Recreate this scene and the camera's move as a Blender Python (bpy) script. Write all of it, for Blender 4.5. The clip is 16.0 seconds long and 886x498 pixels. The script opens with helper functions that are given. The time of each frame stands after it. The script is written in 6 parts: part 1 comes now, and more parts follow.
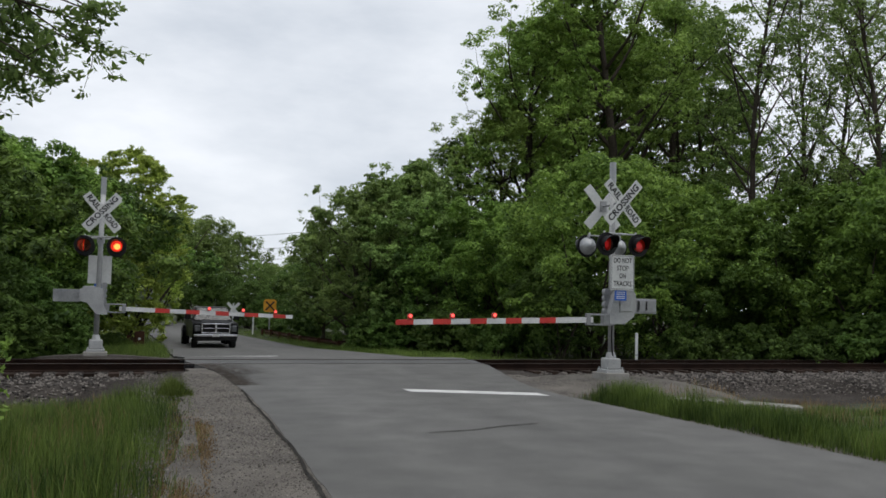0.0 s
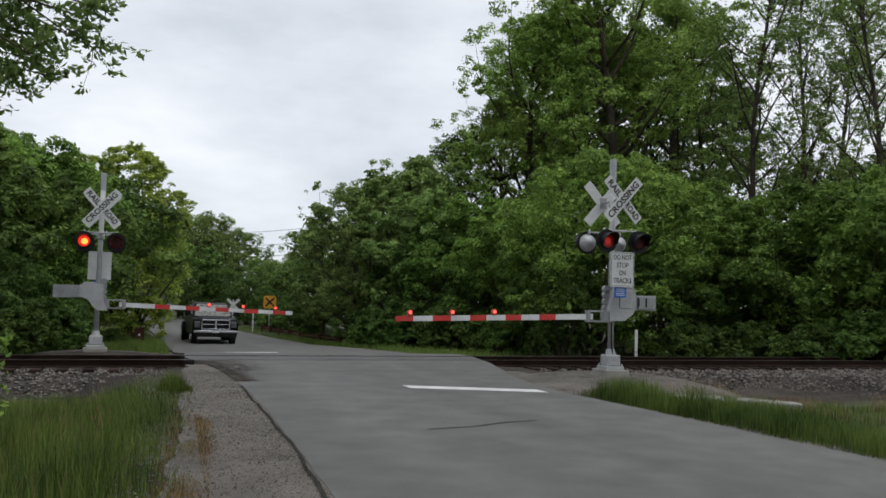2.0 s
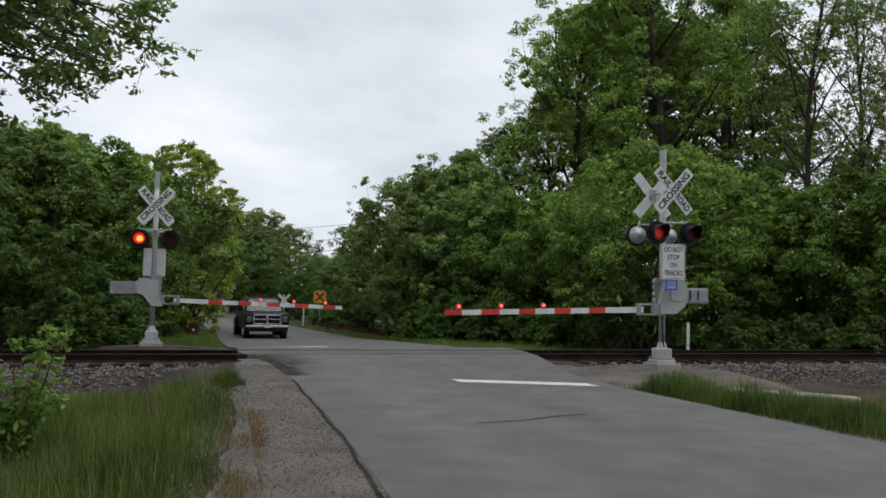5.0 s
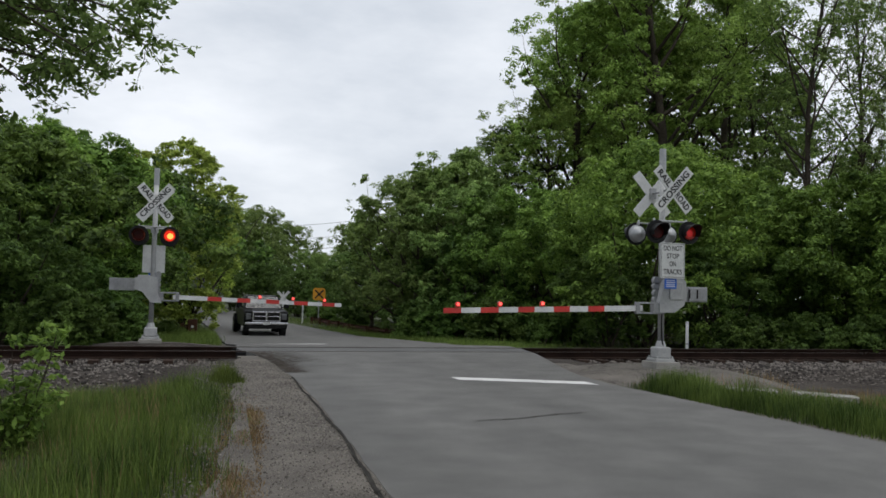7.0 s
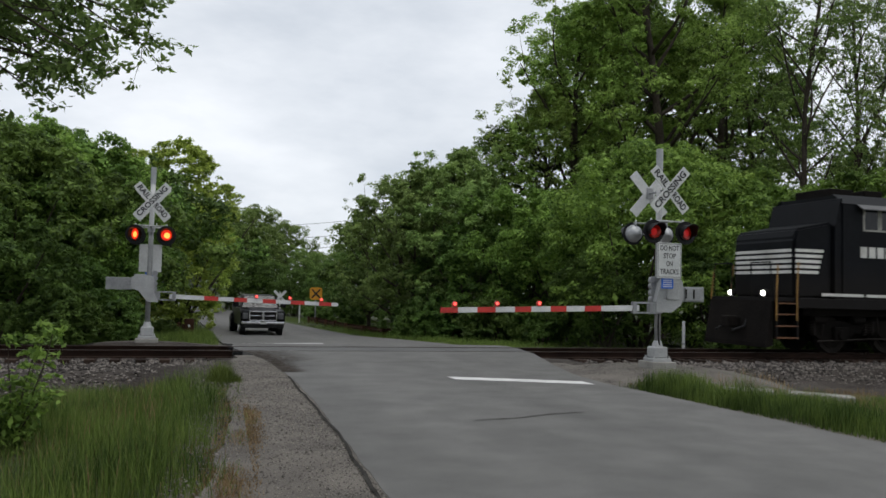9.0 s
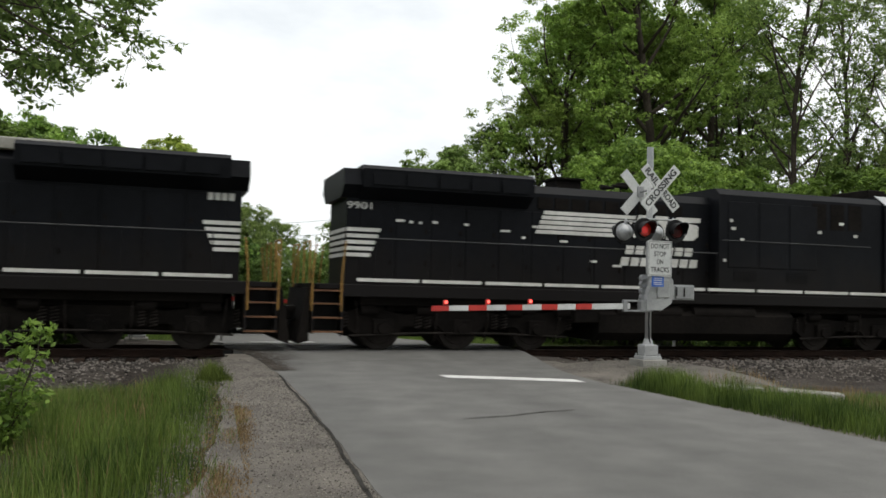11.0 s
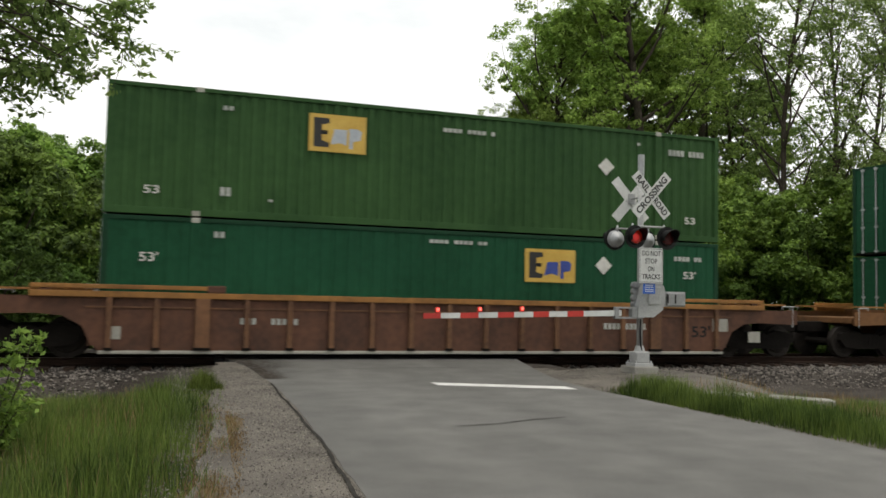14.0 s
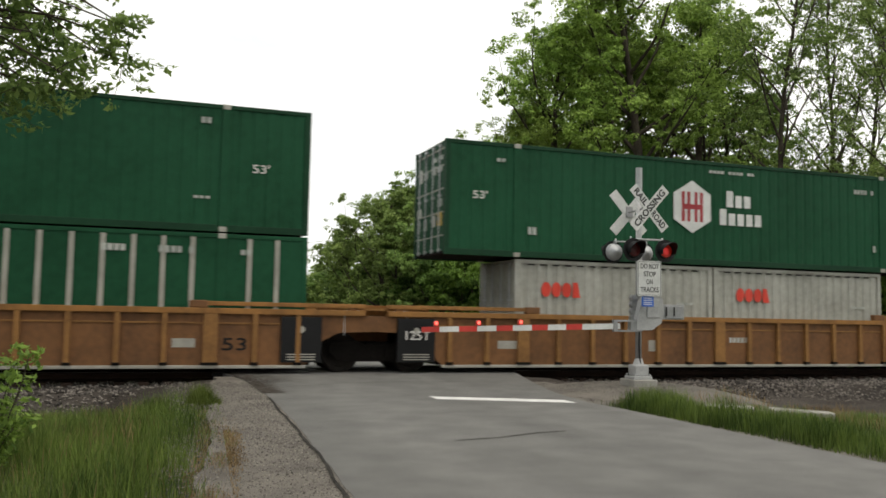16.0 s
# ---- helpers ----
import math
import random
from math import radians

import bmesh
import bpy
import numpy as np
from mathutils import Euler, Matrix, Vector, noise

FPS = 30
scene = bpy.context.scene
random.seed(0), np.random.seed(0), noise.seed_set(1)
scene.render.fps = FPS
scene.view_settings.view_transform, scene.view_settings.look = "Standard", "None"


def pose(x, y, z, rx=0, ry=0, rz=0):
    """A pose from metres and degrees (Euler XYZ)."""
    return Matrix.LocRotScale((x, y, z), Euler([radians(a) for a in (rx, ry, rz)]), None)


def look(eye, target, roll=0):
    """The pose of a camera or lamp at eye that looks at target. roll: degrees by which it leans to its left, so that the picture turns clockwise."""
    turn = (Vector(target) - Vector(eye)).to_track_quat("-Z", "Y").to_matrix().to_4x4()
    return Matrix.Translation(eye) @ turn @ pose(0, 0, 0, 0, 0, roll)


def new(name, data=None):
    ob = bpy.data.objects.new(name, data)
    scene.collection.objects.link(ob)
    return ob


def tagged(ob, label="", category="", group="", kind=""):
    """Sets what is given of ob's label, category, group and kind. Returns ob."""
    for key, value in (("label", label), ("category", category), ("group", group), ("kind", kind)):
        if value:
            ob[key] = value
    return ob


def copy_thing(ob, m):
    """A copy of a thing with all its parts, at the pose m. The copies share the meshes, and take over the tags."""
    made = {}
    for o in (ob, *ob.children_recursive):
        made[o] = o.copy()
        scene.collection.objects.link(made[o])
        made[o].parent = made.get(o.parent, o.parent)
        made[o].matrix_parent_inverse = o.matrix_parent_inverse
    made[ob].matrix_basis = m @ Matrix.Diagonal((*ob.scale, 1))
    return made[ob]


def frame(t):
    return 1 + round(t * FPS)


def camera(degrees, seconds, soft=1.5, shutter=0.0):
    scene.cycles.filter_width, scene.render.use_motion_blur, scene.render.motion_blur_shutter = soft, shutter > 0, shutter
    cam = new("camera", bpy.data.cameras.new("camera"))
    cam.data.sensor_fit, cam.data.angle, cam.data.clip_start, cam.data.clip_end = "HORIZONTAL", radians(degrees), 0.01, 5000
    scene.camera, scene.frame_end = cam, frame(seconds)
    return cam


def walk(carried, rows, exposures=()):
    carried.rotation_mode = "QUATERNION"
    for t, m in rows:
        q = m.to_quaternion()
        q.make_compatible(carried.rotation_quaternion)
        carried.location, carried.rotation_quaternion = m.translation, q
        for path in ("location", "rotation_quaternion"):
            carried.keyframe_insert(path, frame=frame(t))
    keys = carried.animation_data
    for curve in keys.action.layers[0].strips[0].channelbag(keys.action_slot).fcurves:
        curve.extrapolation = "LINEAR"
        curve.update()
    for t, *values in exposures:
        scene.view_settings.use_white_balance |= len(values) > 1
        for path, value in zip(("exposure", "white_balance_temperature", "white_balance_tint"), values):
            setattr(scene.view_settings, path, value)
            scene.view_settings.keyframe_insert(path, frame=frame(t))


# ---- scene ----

# ---------------------------------------------------------------- camera
# x runs along the railway, y across it (away from the camera), z = 0 is the top of the rails
EYE = (0.0, -21.4, 1.492)
cam = camera(55.0, 16.0, 1.6, 0.12)
TURNS = [
    (0.0, -0.000, 3.799, -1.452),
    (0.5, -0.051, 3.727, -1.514),
    (1.0, 0.028, 3.547, -1.675),
    (1.5, 0.051, 3.483, -1.632),
    (2.0, -0.013, 3.571, -1.562),
    (2.5, 0.152, 3.642, -1.438),
    (3.0, 0.611, 3.721, -1.234),
    (3.5, 0.968, 3.715, -1.163),
    (4.0, 1.816, 3.576, -1.067),
    (4.5, 3.174, 3.219, -1.110),
    (7.0, 3.197, 2.941, -1.432),
    (7.5, 3.027, 2.973, -1.545),
    (8.0, 3.027, 3.035, -1.556),
    (8.5, 3.043, 2.973, -1.531),
    (11.0, 2.391, 2.819, -1.423),
    (11.5, 2.177, 3.071, -1.412),
    (12.0, 1.990, 3.100, -1.293),
    (12.5, 1.959, 3.115, -1.225),
    (13.0, 1.869, 3.234, -1.267),
    (13.5, 1.990, 3.254, -1.262),
    (14.0, 1.836, 3.335, -1.291),
    (14.5, 1.677, 3.600, -1.193),
    (15.0, 1.692, 3.995, -1.048),
    (15.5, 1.761, 4.203, -1.263),
    (16.0, 1.736, 4.248, -1.104),
]
walk(cam, [(t, pose(*EYE, 90 + pitch, roll, yaw - 20.883)) for t, yaw, pitch, roll in TURNS],
     [(0, 0.0, 6450, 10), (8.7, 0.0, 6450, 10), (9.4, 0.1, 6550, 9), (10.8, 0.41, 6850, 8), (12.0, 0.40, 6850, 8), (13.0, 0.42, 6900, 8), (14.0, 0.47, 7150, 8), (14.5, 0.79, 7250, 8), (15.0, 0.56, 7250, 8), (15.5, 0.36, 7250, 8), (16, 0.54, 7250, 8)])

# ---------------------------------------------------------------- light
world = bpy.data.worlds.new("overcast_sky")
scene.world = world
world.use_nodes = True
wn, wl = world.node_tree.nodes, world.node_tree.links
bg = wn["Background"]
sky = wn.new("ShaderNodeTexSky")
sky.sky_type, sky.sun_disc = "NISHITA", False
sky.sun_elevation, sky.sun_rotation = radians(55), radians(150)
tc = wn.new("ShaderNodeTexCoord")
mp = wn.new("ShaderNodeMapping")
mp.inputs["Scale"].default_value = (1.0, 1.0, 2.6)
wl.new(tc.outputs["Generated"], mp.inputs["Vector"])
cn = wn.new("ShaderNodeTexNoise")
cn.inputs["Scale"].default_value, cn.inputs["Detail"].default_value, cn.inputs["Roughness"].default_value = 3.2, 6.0, 0.55
wl.new(mp.outputs["Vector"], cn.inputs["Vector"])
cr = wn.new("ShaderNodeValToRGB")
cr.color_ramp.elements[0].position, cr.color_ramp.elements[0].color = 0.30, (0.64, 0.69, 0.76, 1)
cr.color_ramp.elements[1].position, cr.color_ramp.elements[1].color = 0.68, (0.985, 1.015, 1.06, 1)
wl.new(cn.outputs["Fac"], cr.inputs["Fac"])
dim = wn.new("ShaderNodeMix")
dim.data_type, dim.blend_type = "RGBA", "MULTIPLY"
dim.inputs["Factor"].default_value = 1.0
dim.inputs["B"].default_value = (0.1, 0.1, 0.1, 1)
wl.new(sky.outputs["Color"], dim.inputs["A"])
cloud = wn.new("ShaderNodeMix")
cloud.data_type = "RGBA"
cloud.inputs["Factor"].default_value = 0.93
wl.new(dim.outputs["Result"], cloud.inputs["A"])
wl.new(cr.outputs["Color"], cloud.inputs["B"])
wl.new(cloud.outputs["Result"], bg.inputs["Color"])
bg.inputs["Strength"].default_value = 1.0

sun = new("sun", bpy.data.lights.new("sun", "SUN"))
sun.data.energy, sun.data.angle, sun.data.color = 1.35, radians(50), (1.0, 0.97, 0.92)
sun.matrix_basis = look((0, 0, 60), (-10, 10, 0))


# ---------------------------------------------------------------- materials
def material(name, dark, light, scale=2.0, fine=40.0, rough=0.8, metal=0.0, bump=0.15, vary=0.0, island=0.0, deep=0.02, spec=0.5):
    """Two colours mixed by broad and fine noise, with fine relief; vary: by object, island: by loose piece."""
    m = bpy.data.materials.new(name)
    m.use_nodes = True
    n, l = m.node_tree.nodes, m.node_tree.links
    b = n["Principled BSDF"]
    co = n.new("ShaderNodeTexCoord")
    n1, n2 = n.new("ShaderNodeTexNoise"), n.new("ShaderNodeTexNoise")
    n1.inputs["Scale"].default_value, n1.inputs["Detail"].default_value = scale, 5
    n2.inputs["Scale"].default_value, n2.inputs["Detail"].default_value = fine, 3
    for q in (n1, n2):
        l.new(co.outputs["Object"], q.inputs["Vector"])
    mm = n.new("ShaderNodeMath")
    mm.operation = "MULTIPLY_ADD"
    l.new(n2.outputs["Fac"], mm.inputs[0])
    mm.inputs[1].default_value = 0.55
    l.new(n1.outputs["Fac"], mm.inputs[2])
    last = mm.outputs[0]
    if vary or island:
        src = n.new("ShaderNodeObjectInfo").outputs["Random"] if vary else n.new("ShaderNodeNewGeometry").outputs["Random Per Island"]
        ad = n.new("ShaderNodeMath")
        ad.operation = "MULTIPLY_ADD"
        l.new(src, ad.inputs[0])
        ad.inputs[1].default_value = vary or island
        l.new(last, ad.inputs[2])
        sb = n.new("ShaderNodeMath")
        sb.operation = "SUBTRACT"
        l.new(ad.outputs[0], sb.inputs[0])
        sb.inputs[1].default_value = (vary or island) / 2
        last = sb.outputs[0]
    r = n.new("ShaderNodeValToRGB")
    r.color_ramp.elements[0].position, r.color_ramp.elements[0].color = 0.5, (*dark, 1)
    r.color_ramp.elements[1].position, r.color_ramp.elements[1].color = 1.0, (*light, 1)
    l.new(last, r.inputs["Fac"])
    l.new(r.outputs["Color"], b.inputs["Base Color"])
    b.inputs["Roughness"].default_value, b.inputs["Metallic"].default_value = rough, metal
    b.inputs["Specular IOR Level"].default_value = spec
    if bump:
        bp = n.new("ShaderNodeBump")
        bp.inputs["Strength"].default_value, bp.inputs["Distance"].default_value = bump, deep
        l.new(n2.outputs["Fac"], bp.inputs["Height"])
        l.new(bp.outputs["Normal"], b.inputs["Normal"])
    return m


def leaf_material(name, dark, light, through_light=0.35):
    """Foliage: broad light and dark drifts, a shade of its own for each plant and, less, for each leaf; light shines through."""
    m = material(name, dark, light, 0.55, 2.2, 0.62, 0, 0, island=0.5, spec=0.2)
    n, l = m.node_tree.nodes, m.node_tree.links
    b, out = n["Principled BSDF"], n["Material Output"]
    hsv = n.new("ShaderNodeHueSaturation")
    info = n.new("ShaderNodeObjectInfo")
    for socket, lo, hi in (("Hue", 0.484, 0.502), ("Value", 0.82, 1.15)):
        mr = n.new("ShaderNodeMapRange")
        mr.inputs["To Min"].default_value, mr.inputs["To Max"].default_value = lo, hi
        l.new(info.outputs["Random"], mr.inputs["Value"])
        l.new(mr.outputs["Result"], hsv.inputs[socket])
    l.new(b.inputs["Base Color"].links[0].from_socket, hsv.inputs["Color"])
    l.new(hsv.outputs["Color"], b.inputs["Base Color"])
    tr = n.new("ShaderNodeBsdfTranslucent")
    mx = n.new("ShaderNodeMixShader")
    mx.inputs[0].default_value = through_light
    l.new(hsv.outputs["Color"], tr.inputs["Color"])
    l.new(b.outputs[0], mx.inputs[1])
    l.new(tr.outputs[0], mx.inputs[2])
    l.new(mx.outputs[0], out.inputs["Surface"])
    return m


def glow_material(name, colour, strength):
    m = bpy.data.materials.new(name)
    m.use_nodes = True
    b = m.node_tree.nodes["Principled BSDF"]
    b.inputs["Base Color"].default_value = (*[c * 0.25 for c in colour], 1)
    b.inputs["Emission Color"].default_value = (*colour, 1)
    b.inputs["Emission Strength"].default_value = strength
    b.inputs["Roughness"].default_value = 0.25
    return m


def streaked(m, amount):
    """Long faint wheel tracks along y laid over a material's colour."""
    n, l = m.node_tree.nodes, m.node_tree.links
    b = n["Principled BSDF"]
    co, mp, no, mr = (n.new("ShaderNode" + k) for k in ("TexCoord", "Mapping", "TexNoise", "MapRange"))
    mp.inputs["Scale"].default_value = (0.9, 0.05, 1.0)
    no.inputs["Scale"].default_value, no.inputs["Detail"].default_value = 1.0, 4
    l.new(co.outputs["Object"], mp.inputs["Vector"])
    l.new(mp.outputs["Vector"], no.inputs["Vector"])
    for k, v in (("From Min", 0.3), ("From Max", 0.7), ("To Min", 1 - amount), ("To Max", 1 + amount)):
        mr.inputs[k].default_value = v
    l.new(no.outputs["Fac"], mr.inputs["Value"])
    hsv = n.new("ShaderNodeHueSaturation")
    l.new(mr.outputs["Result"], hsv.inputs["Value"])
    l.new(b.inputs["Base Color"].links[0].from_socket, hsv.inputs["Color"])
    l.new(hsv.outputs["Color"], b.inputs["Base Color"])
    return m


ASPHALT = streaked(material("worn_asphalt", (0.070, 0.0685, 0.0655), (0.112, 0.1095, 0.104), 1.6, 70, 0.88, 0, 0.5, deep=0.010), 0.14)
ASPHALT_NEW = material("patched_asphalt", (0.0525, 0.0525, 0.0525), (0.0951, 0.0943, 0.0927), 0.9, 55, 0.9, 0, 0.5, deep=0.012)
TAR = material("crack_tar", (0.018, 0.017, 0.016), (0.050, 0.048, 0.044), 3, 30, 0.95, 0, 0.3, spec=0.02)
GRIME = material("brown_tracked_dirt", (0.0410, 0.0344, 0.0295), (0.0861, 0.0754, 0.0656), 1.5, 30, 0.95, 0, 0.5, spec=0.05)
GRAVEL = material("gravel_shoulder", (0.0426, 0.0369, 0.0312), (0.1312, 0.1156, 0.0992), 1.3, 45, 0.95, 0, 0.8, deep=0.012)
SOIL = material("grassy_soil", (0.022, 0.032, 0.011), (0.070, 0.080, 0.032), 0.5, 9, 0.95, 0, 0.8, deep=0.06)
STRAW = material("dry_dead_grass", (0.045, 0.036, 0.020), (0.130, 0.090, 0.048), 1.5, 30, 0.95, 0, 0.8, deep=0.05)
BALLAST = material("crushed_stone", (0.0195, 0.0161, 0.0139), (0.0732, 0.0641, 0.0571), 0.7, 14, 0.95, 0, 1.0, deep=0.07, spec=0.12)
STONE = material("ballast_stone", (0.0221, 0.0185, 0.0162), (0.1587, 0.1402, 0.1255), 3, 30, 0.9, 0, 0.3, island=1.3)
PEBBLE = material("road_pebble", (0.0492, 0.0443, 0.0377), (0.2132, 0.1952, 0.1706), 3, 30, 0.9, 0, 0.3, island=0.9)
RAIL = material("rusty_rail", (0.0108, 0.0060, 0.0045), (0.0300, 0.0168, 0.0120), 2, 30, 0.8, 0.1, 0.2, spec=0.12)
RAILTOP = material("polished_rail_head", (0.0700, 0.0630, 0.0595), (0.1400, 0.1330, 0.1260), 4, 60, 0.4, 0.8, 0.05)
TIE = material("creosoted_tie", (0.0135, 0.0090, 0.0067), (0.0450, 0.0300, 0.0232), 3, 30, 0.9, 0, 0.5, vary=0.5, spec=0.12)
WHITEPAINT = material("road_paint", (0.4100, 0.4100, 0.4018), (0.6396, 0.6396, 0.6232), 3, 40, 0.7, 0, 0.25)
CONCRETE = material("weathered_concrete", (0.17, 0.162, 0.145), (0.31, 0.30, 0.275), 2, 30, 0.9, 0, 0.4)
GALV = material("galvanised_steel", (0.20, 0.205, 0.21), (0.36, 0.365, 0.37), 2, 25, 0.5, 0.35, 0.06)
SILVER = material("aluminium_paint", (0.27, 0.275, 0.275), (0.44, 0.445, 0.445), 2, 25, 0.55, 0.15, 0.06)
SIGNWHITE = material("sign_white", (0.46, 0.47, 0.465), (0.66, 0.665, 0.655), 2, 20, 0.5, 0, 0.03)
SIGNBACK = material("bare_sign_aluminium", (0.28, 0.29, 0.30), (0.42, 0.43, 0.44), 2, 20, 0.45, 0.4, 0.03)
BLACK = material("black_enamel", (0.004, 0.004, 0.0045), (0.009, 0.009, 0.010), 2, 20, 0.5, 0, 0.05, spec=0.25)
INK = material("sign_black", (0.010, 0.010, 0.010), (0.02, 0.02, 0.02), 4, 30, 0.6, 0, 0)
REDPAINT = material("reflective_red", (0.36, 0.020, 0.016), (0.55, 0.040, 0.03), 3, 30, 0.45, 0, 0.03)
BLUEPAINT = material("sign_blue", (0.01, 0.08, 0.42), (0.02, 0.13, 0.55), 3, 20, 0.45, 0, 0.02)
YELLOWSIGN = material("sign_yellow", (0.60, 0.27, 0.02), (0.75, 0.36, 0.03), 3, 20, 0.5, 0, 0.02)
RUST = material("rusty_guard_rail", (0.032, 0.015, 0.010), (0.080, 0.038, 0.024), 2, 25, 0.85, 0.1, 0.2, spec=0.12)
BARK = material("grey_brown_bark", (0.028, 0.022, 0.017), (0.085, 0.070, 0.056), 1.2, 9, 0.95, 0, 0.9, deep=0.05, spec=0.12)
LEAF = leaf_material("leaf_mid_green", (0.0480, 0.0998, 0.0157), (0.1776, 0.3048, 0.0533), 0.36)
LEAF_TALL = leaf_material("leaf_crown_green", (0.0896, 0.1552, 0.0290), (0.3182, 0.4566, 0.1021), 0.36)
LEAF_DARK = leaf_material("leaf_deep_green", (0.0303, 0.0650, 0.0121), (0.1183, 0.2089, 0.0422), 0.36)
LEAF_MID = leaf_material("leaf_thicket_green", (0.0306, 0.0658, 0.0131), (0.1647, 0.2788, 0.0537), 0.36)
LEAF_LIME = leaf_material("leaf_fresh_green", (0.0599, 0.1204, 0.0208), (0.2494, 0.3935, 0.0761), 0.36)
# paler green with distance haze put into the colour; some nearer trees share it
LEAF_FAR = leaf_material("leaf_haze_tinted_green", (0.0845, 0.1461, 0.0357), (0.2459, 0.3671, 0.1001), 0.36)
LEAF_BOUGH = leaf_material("leaf_near_bough", (0.0678, 0.1183, 0.0314), (0.1955, 0.2864, 0.0813), 0.55)
LEAF_BRIGHT = leaf_material("leaf_bright_yellow_green", (0.1418, 0.2295, 0.0405), (0.4455, 0.5805, 0.1148), 0.45)
GRASS = leaf_material("grass_blades", (0.0263, 0.0545, 0.0094), (0.1411, 0.2023, 0.0432), 0.35)
WEED = leaf_material("weed_blades", (0.050, 0.095, 0.016), (0.190, 0.270, 0.060), 0.4)
STRAWBLADE = leaf_material("dry_grass_blades", (0.1404, 0.0972, 0.0410), (0.3240, 0.2430, 0.1188), 0.25)
DIMLENS = material("unlit_red_lens", (0.030, 0.002, 0.002), (0.075, 0.004, 0.004), 6, 30, 0.3, 0, 0.02, spec=0.2)


# ---------------------------------------------------------------- mesh helpers
def box(bm, x0, x1, y0, y1, z0, z1, bevel=0.0):
    g = bmesh.ops.create_cube(bm, size=1.0, matrix=Matrix.LocRotScale(((x0 + x1) / 2, (y0 + y1) / 2, (z0 + z1) / 2), None, (abs(x1 - x0), abs(y1 - y0), abs(z1 - z0))))
    if bevel:
        edges = list({e for v in g["verts"] for e in v.link_edges})
        bmesh.ops.bevel(bm, geom=edges, offset=bevel, segments=2, affect="EDGES", profile=0.5)
    return g["verts"]


def rod(bm, a, b, r0, r1=None, seg=12, caps=True):
    a, b = Vector(a), Vector(b)
    r1 = r0 if r1 is None else r1
    q = (b - a).to_track_quat("Z", "Y").to_matrix().to_4x4()
    return bmesh.ops.create_cone(bm, cap_ends=caps, segments=seg, radius1=r0, radius2=r1, depth=(b - a).length, matrix=Matrix.Translation((a + b) / 2) @ q)["verts"]


def pipe(bm, pts, r, seg=8):
    for a, b in zip(pts, pts[1:]):
        rod(bm, a, b, r, r, seg)


def prism(bm, outline, axis, lo, hi):
    """A closed outline (two coordinates a point) pushed along an axis from lo to hi."""
    def at(p, h):
        return {"x": (h, p[0], p[1]), "y": (p[0], h, p[1]), "z": (p[0], p[1], h)}[axis]
    a = [bm.verts.new(at(p, lo)) for p in outline]
    b = [bm.verts.new(at(p, hi)) for p in outline]
    n = len(outline)
    bm.faces.new(a)
    bm.faces.new(b[::-1])
    for i in range(n):
        bm.faces.new((a[i], b[i], b[(i + 1) % n], a[(i + 1) % n]))
    return a + b


def mesh_of(name, bm, mat, smooth=False):
    bmesh.ops.recalc_face_normals(bm, faces=bm.faces[:])
    me = bpy.data.meshes.new(name)
    bm.to_mesh(me)
    bm.free()
    me.materials.append(mat)
    if smooth:
        for p in me.polygons:
            p.use_smooth = True
    return me


def part(name, bm, mat, parent=None, label="", smooth=False):
    ob = new(name, mesh_of(name, bm, mat, smooth))
    ob.parent = parent
    if label:
        ob["label"] = label
    return ob


def raw(name, verts, faces, mat, parent=None, label=""):
    me = bpy.data.meshes.new(name)
    me.from_pydata(verts, [], faces)
    me.materials.append(mat)
    ob = new(name, me)
    ob.parent = parent
    if label:
        ob["label"] = label
    return ob


def thing(name, label, category, m=None, group="", kind=""):
    ob = new(name)
    ob.empty_display_size = 0.2
    if m is not None:
        ob.matrix_basis = m
    return tagged(ob, label, category, group, kind)


def lettering(name, text, size, mat, parent, m, width=None, depth=0.004, label="", bold=0.012):
    """Raised letters in the built-in font, centred, turned to a mesh; width: stretched to it."""
    cu = bpy.data.curves.new(name, "FONT")
    cu.body, cu.size, cu.align_x, cu.align_y, cu.extrude, cu.offset = text, size, "CENTER", "CENTER", depth, size * bold
    cu.resolution_u = 3
    tmp = new(name + "_tmp", cu)
    bpy.context.view_layer.update()
    me = bpy.data.meshes.new_from_object(tmp.evaluated_get(bpy.context.evaluated_depsgraph_get()))
    bpy.data.objects.remove(tmp)
    bpy.data.curves.remove(cu)
    if width:
        xs = [v.co.x for v in me.vertices]
        k = width / max(1e-6, max(xs) - min(xs))
        for v in me.vertices:
            v.co.x *= k
    me.name = name
    me.materials.clear()
    me.materials.append(mat)
    ob = new(name, me)
    ob.parent = parent
    ob.matrix_basis = m
    if label:
        ob["label"] = label
    return ob


FACE_NEAR = Euler((radians(90), 0, 0)).to_matrix().to_4x4()  # a flat thing turned to look along -y


# ---------------------------------------------------------------- ground
def road_z(y):
    return float(np.interp(y, [-60, -5, -1.6, 1.6, 6.5, 20, 40, 90, 200], [-0.12, -0.10, 0, 0, -0.30, -0.75, -0.85, -0.6, 0.6]))


def road_edges(y):
    left = float(np.interp(y, [-60, -14.5, -9, -5.8, -3.4, 0, 10, 22, 39, 60, 90, 130], [-0.8, 1.72, 2.06, 2.17, 2.1, 1.6, 1.8, 2.2, 2.0, 0.4, -8, -26]))
    right = float(np.interp(y, [-60, -14.4, -9, -7.4, -5.3, -2.5, 0.4, 8, 14, 25, 34, 60, 90, 130], [8.3, 7.9, 7.8, 7.7, 8.0, 8.65, 9.3, 9.6, 9.4, 8.5, 7.9, 6.2, -2, -20]))
    return left, right


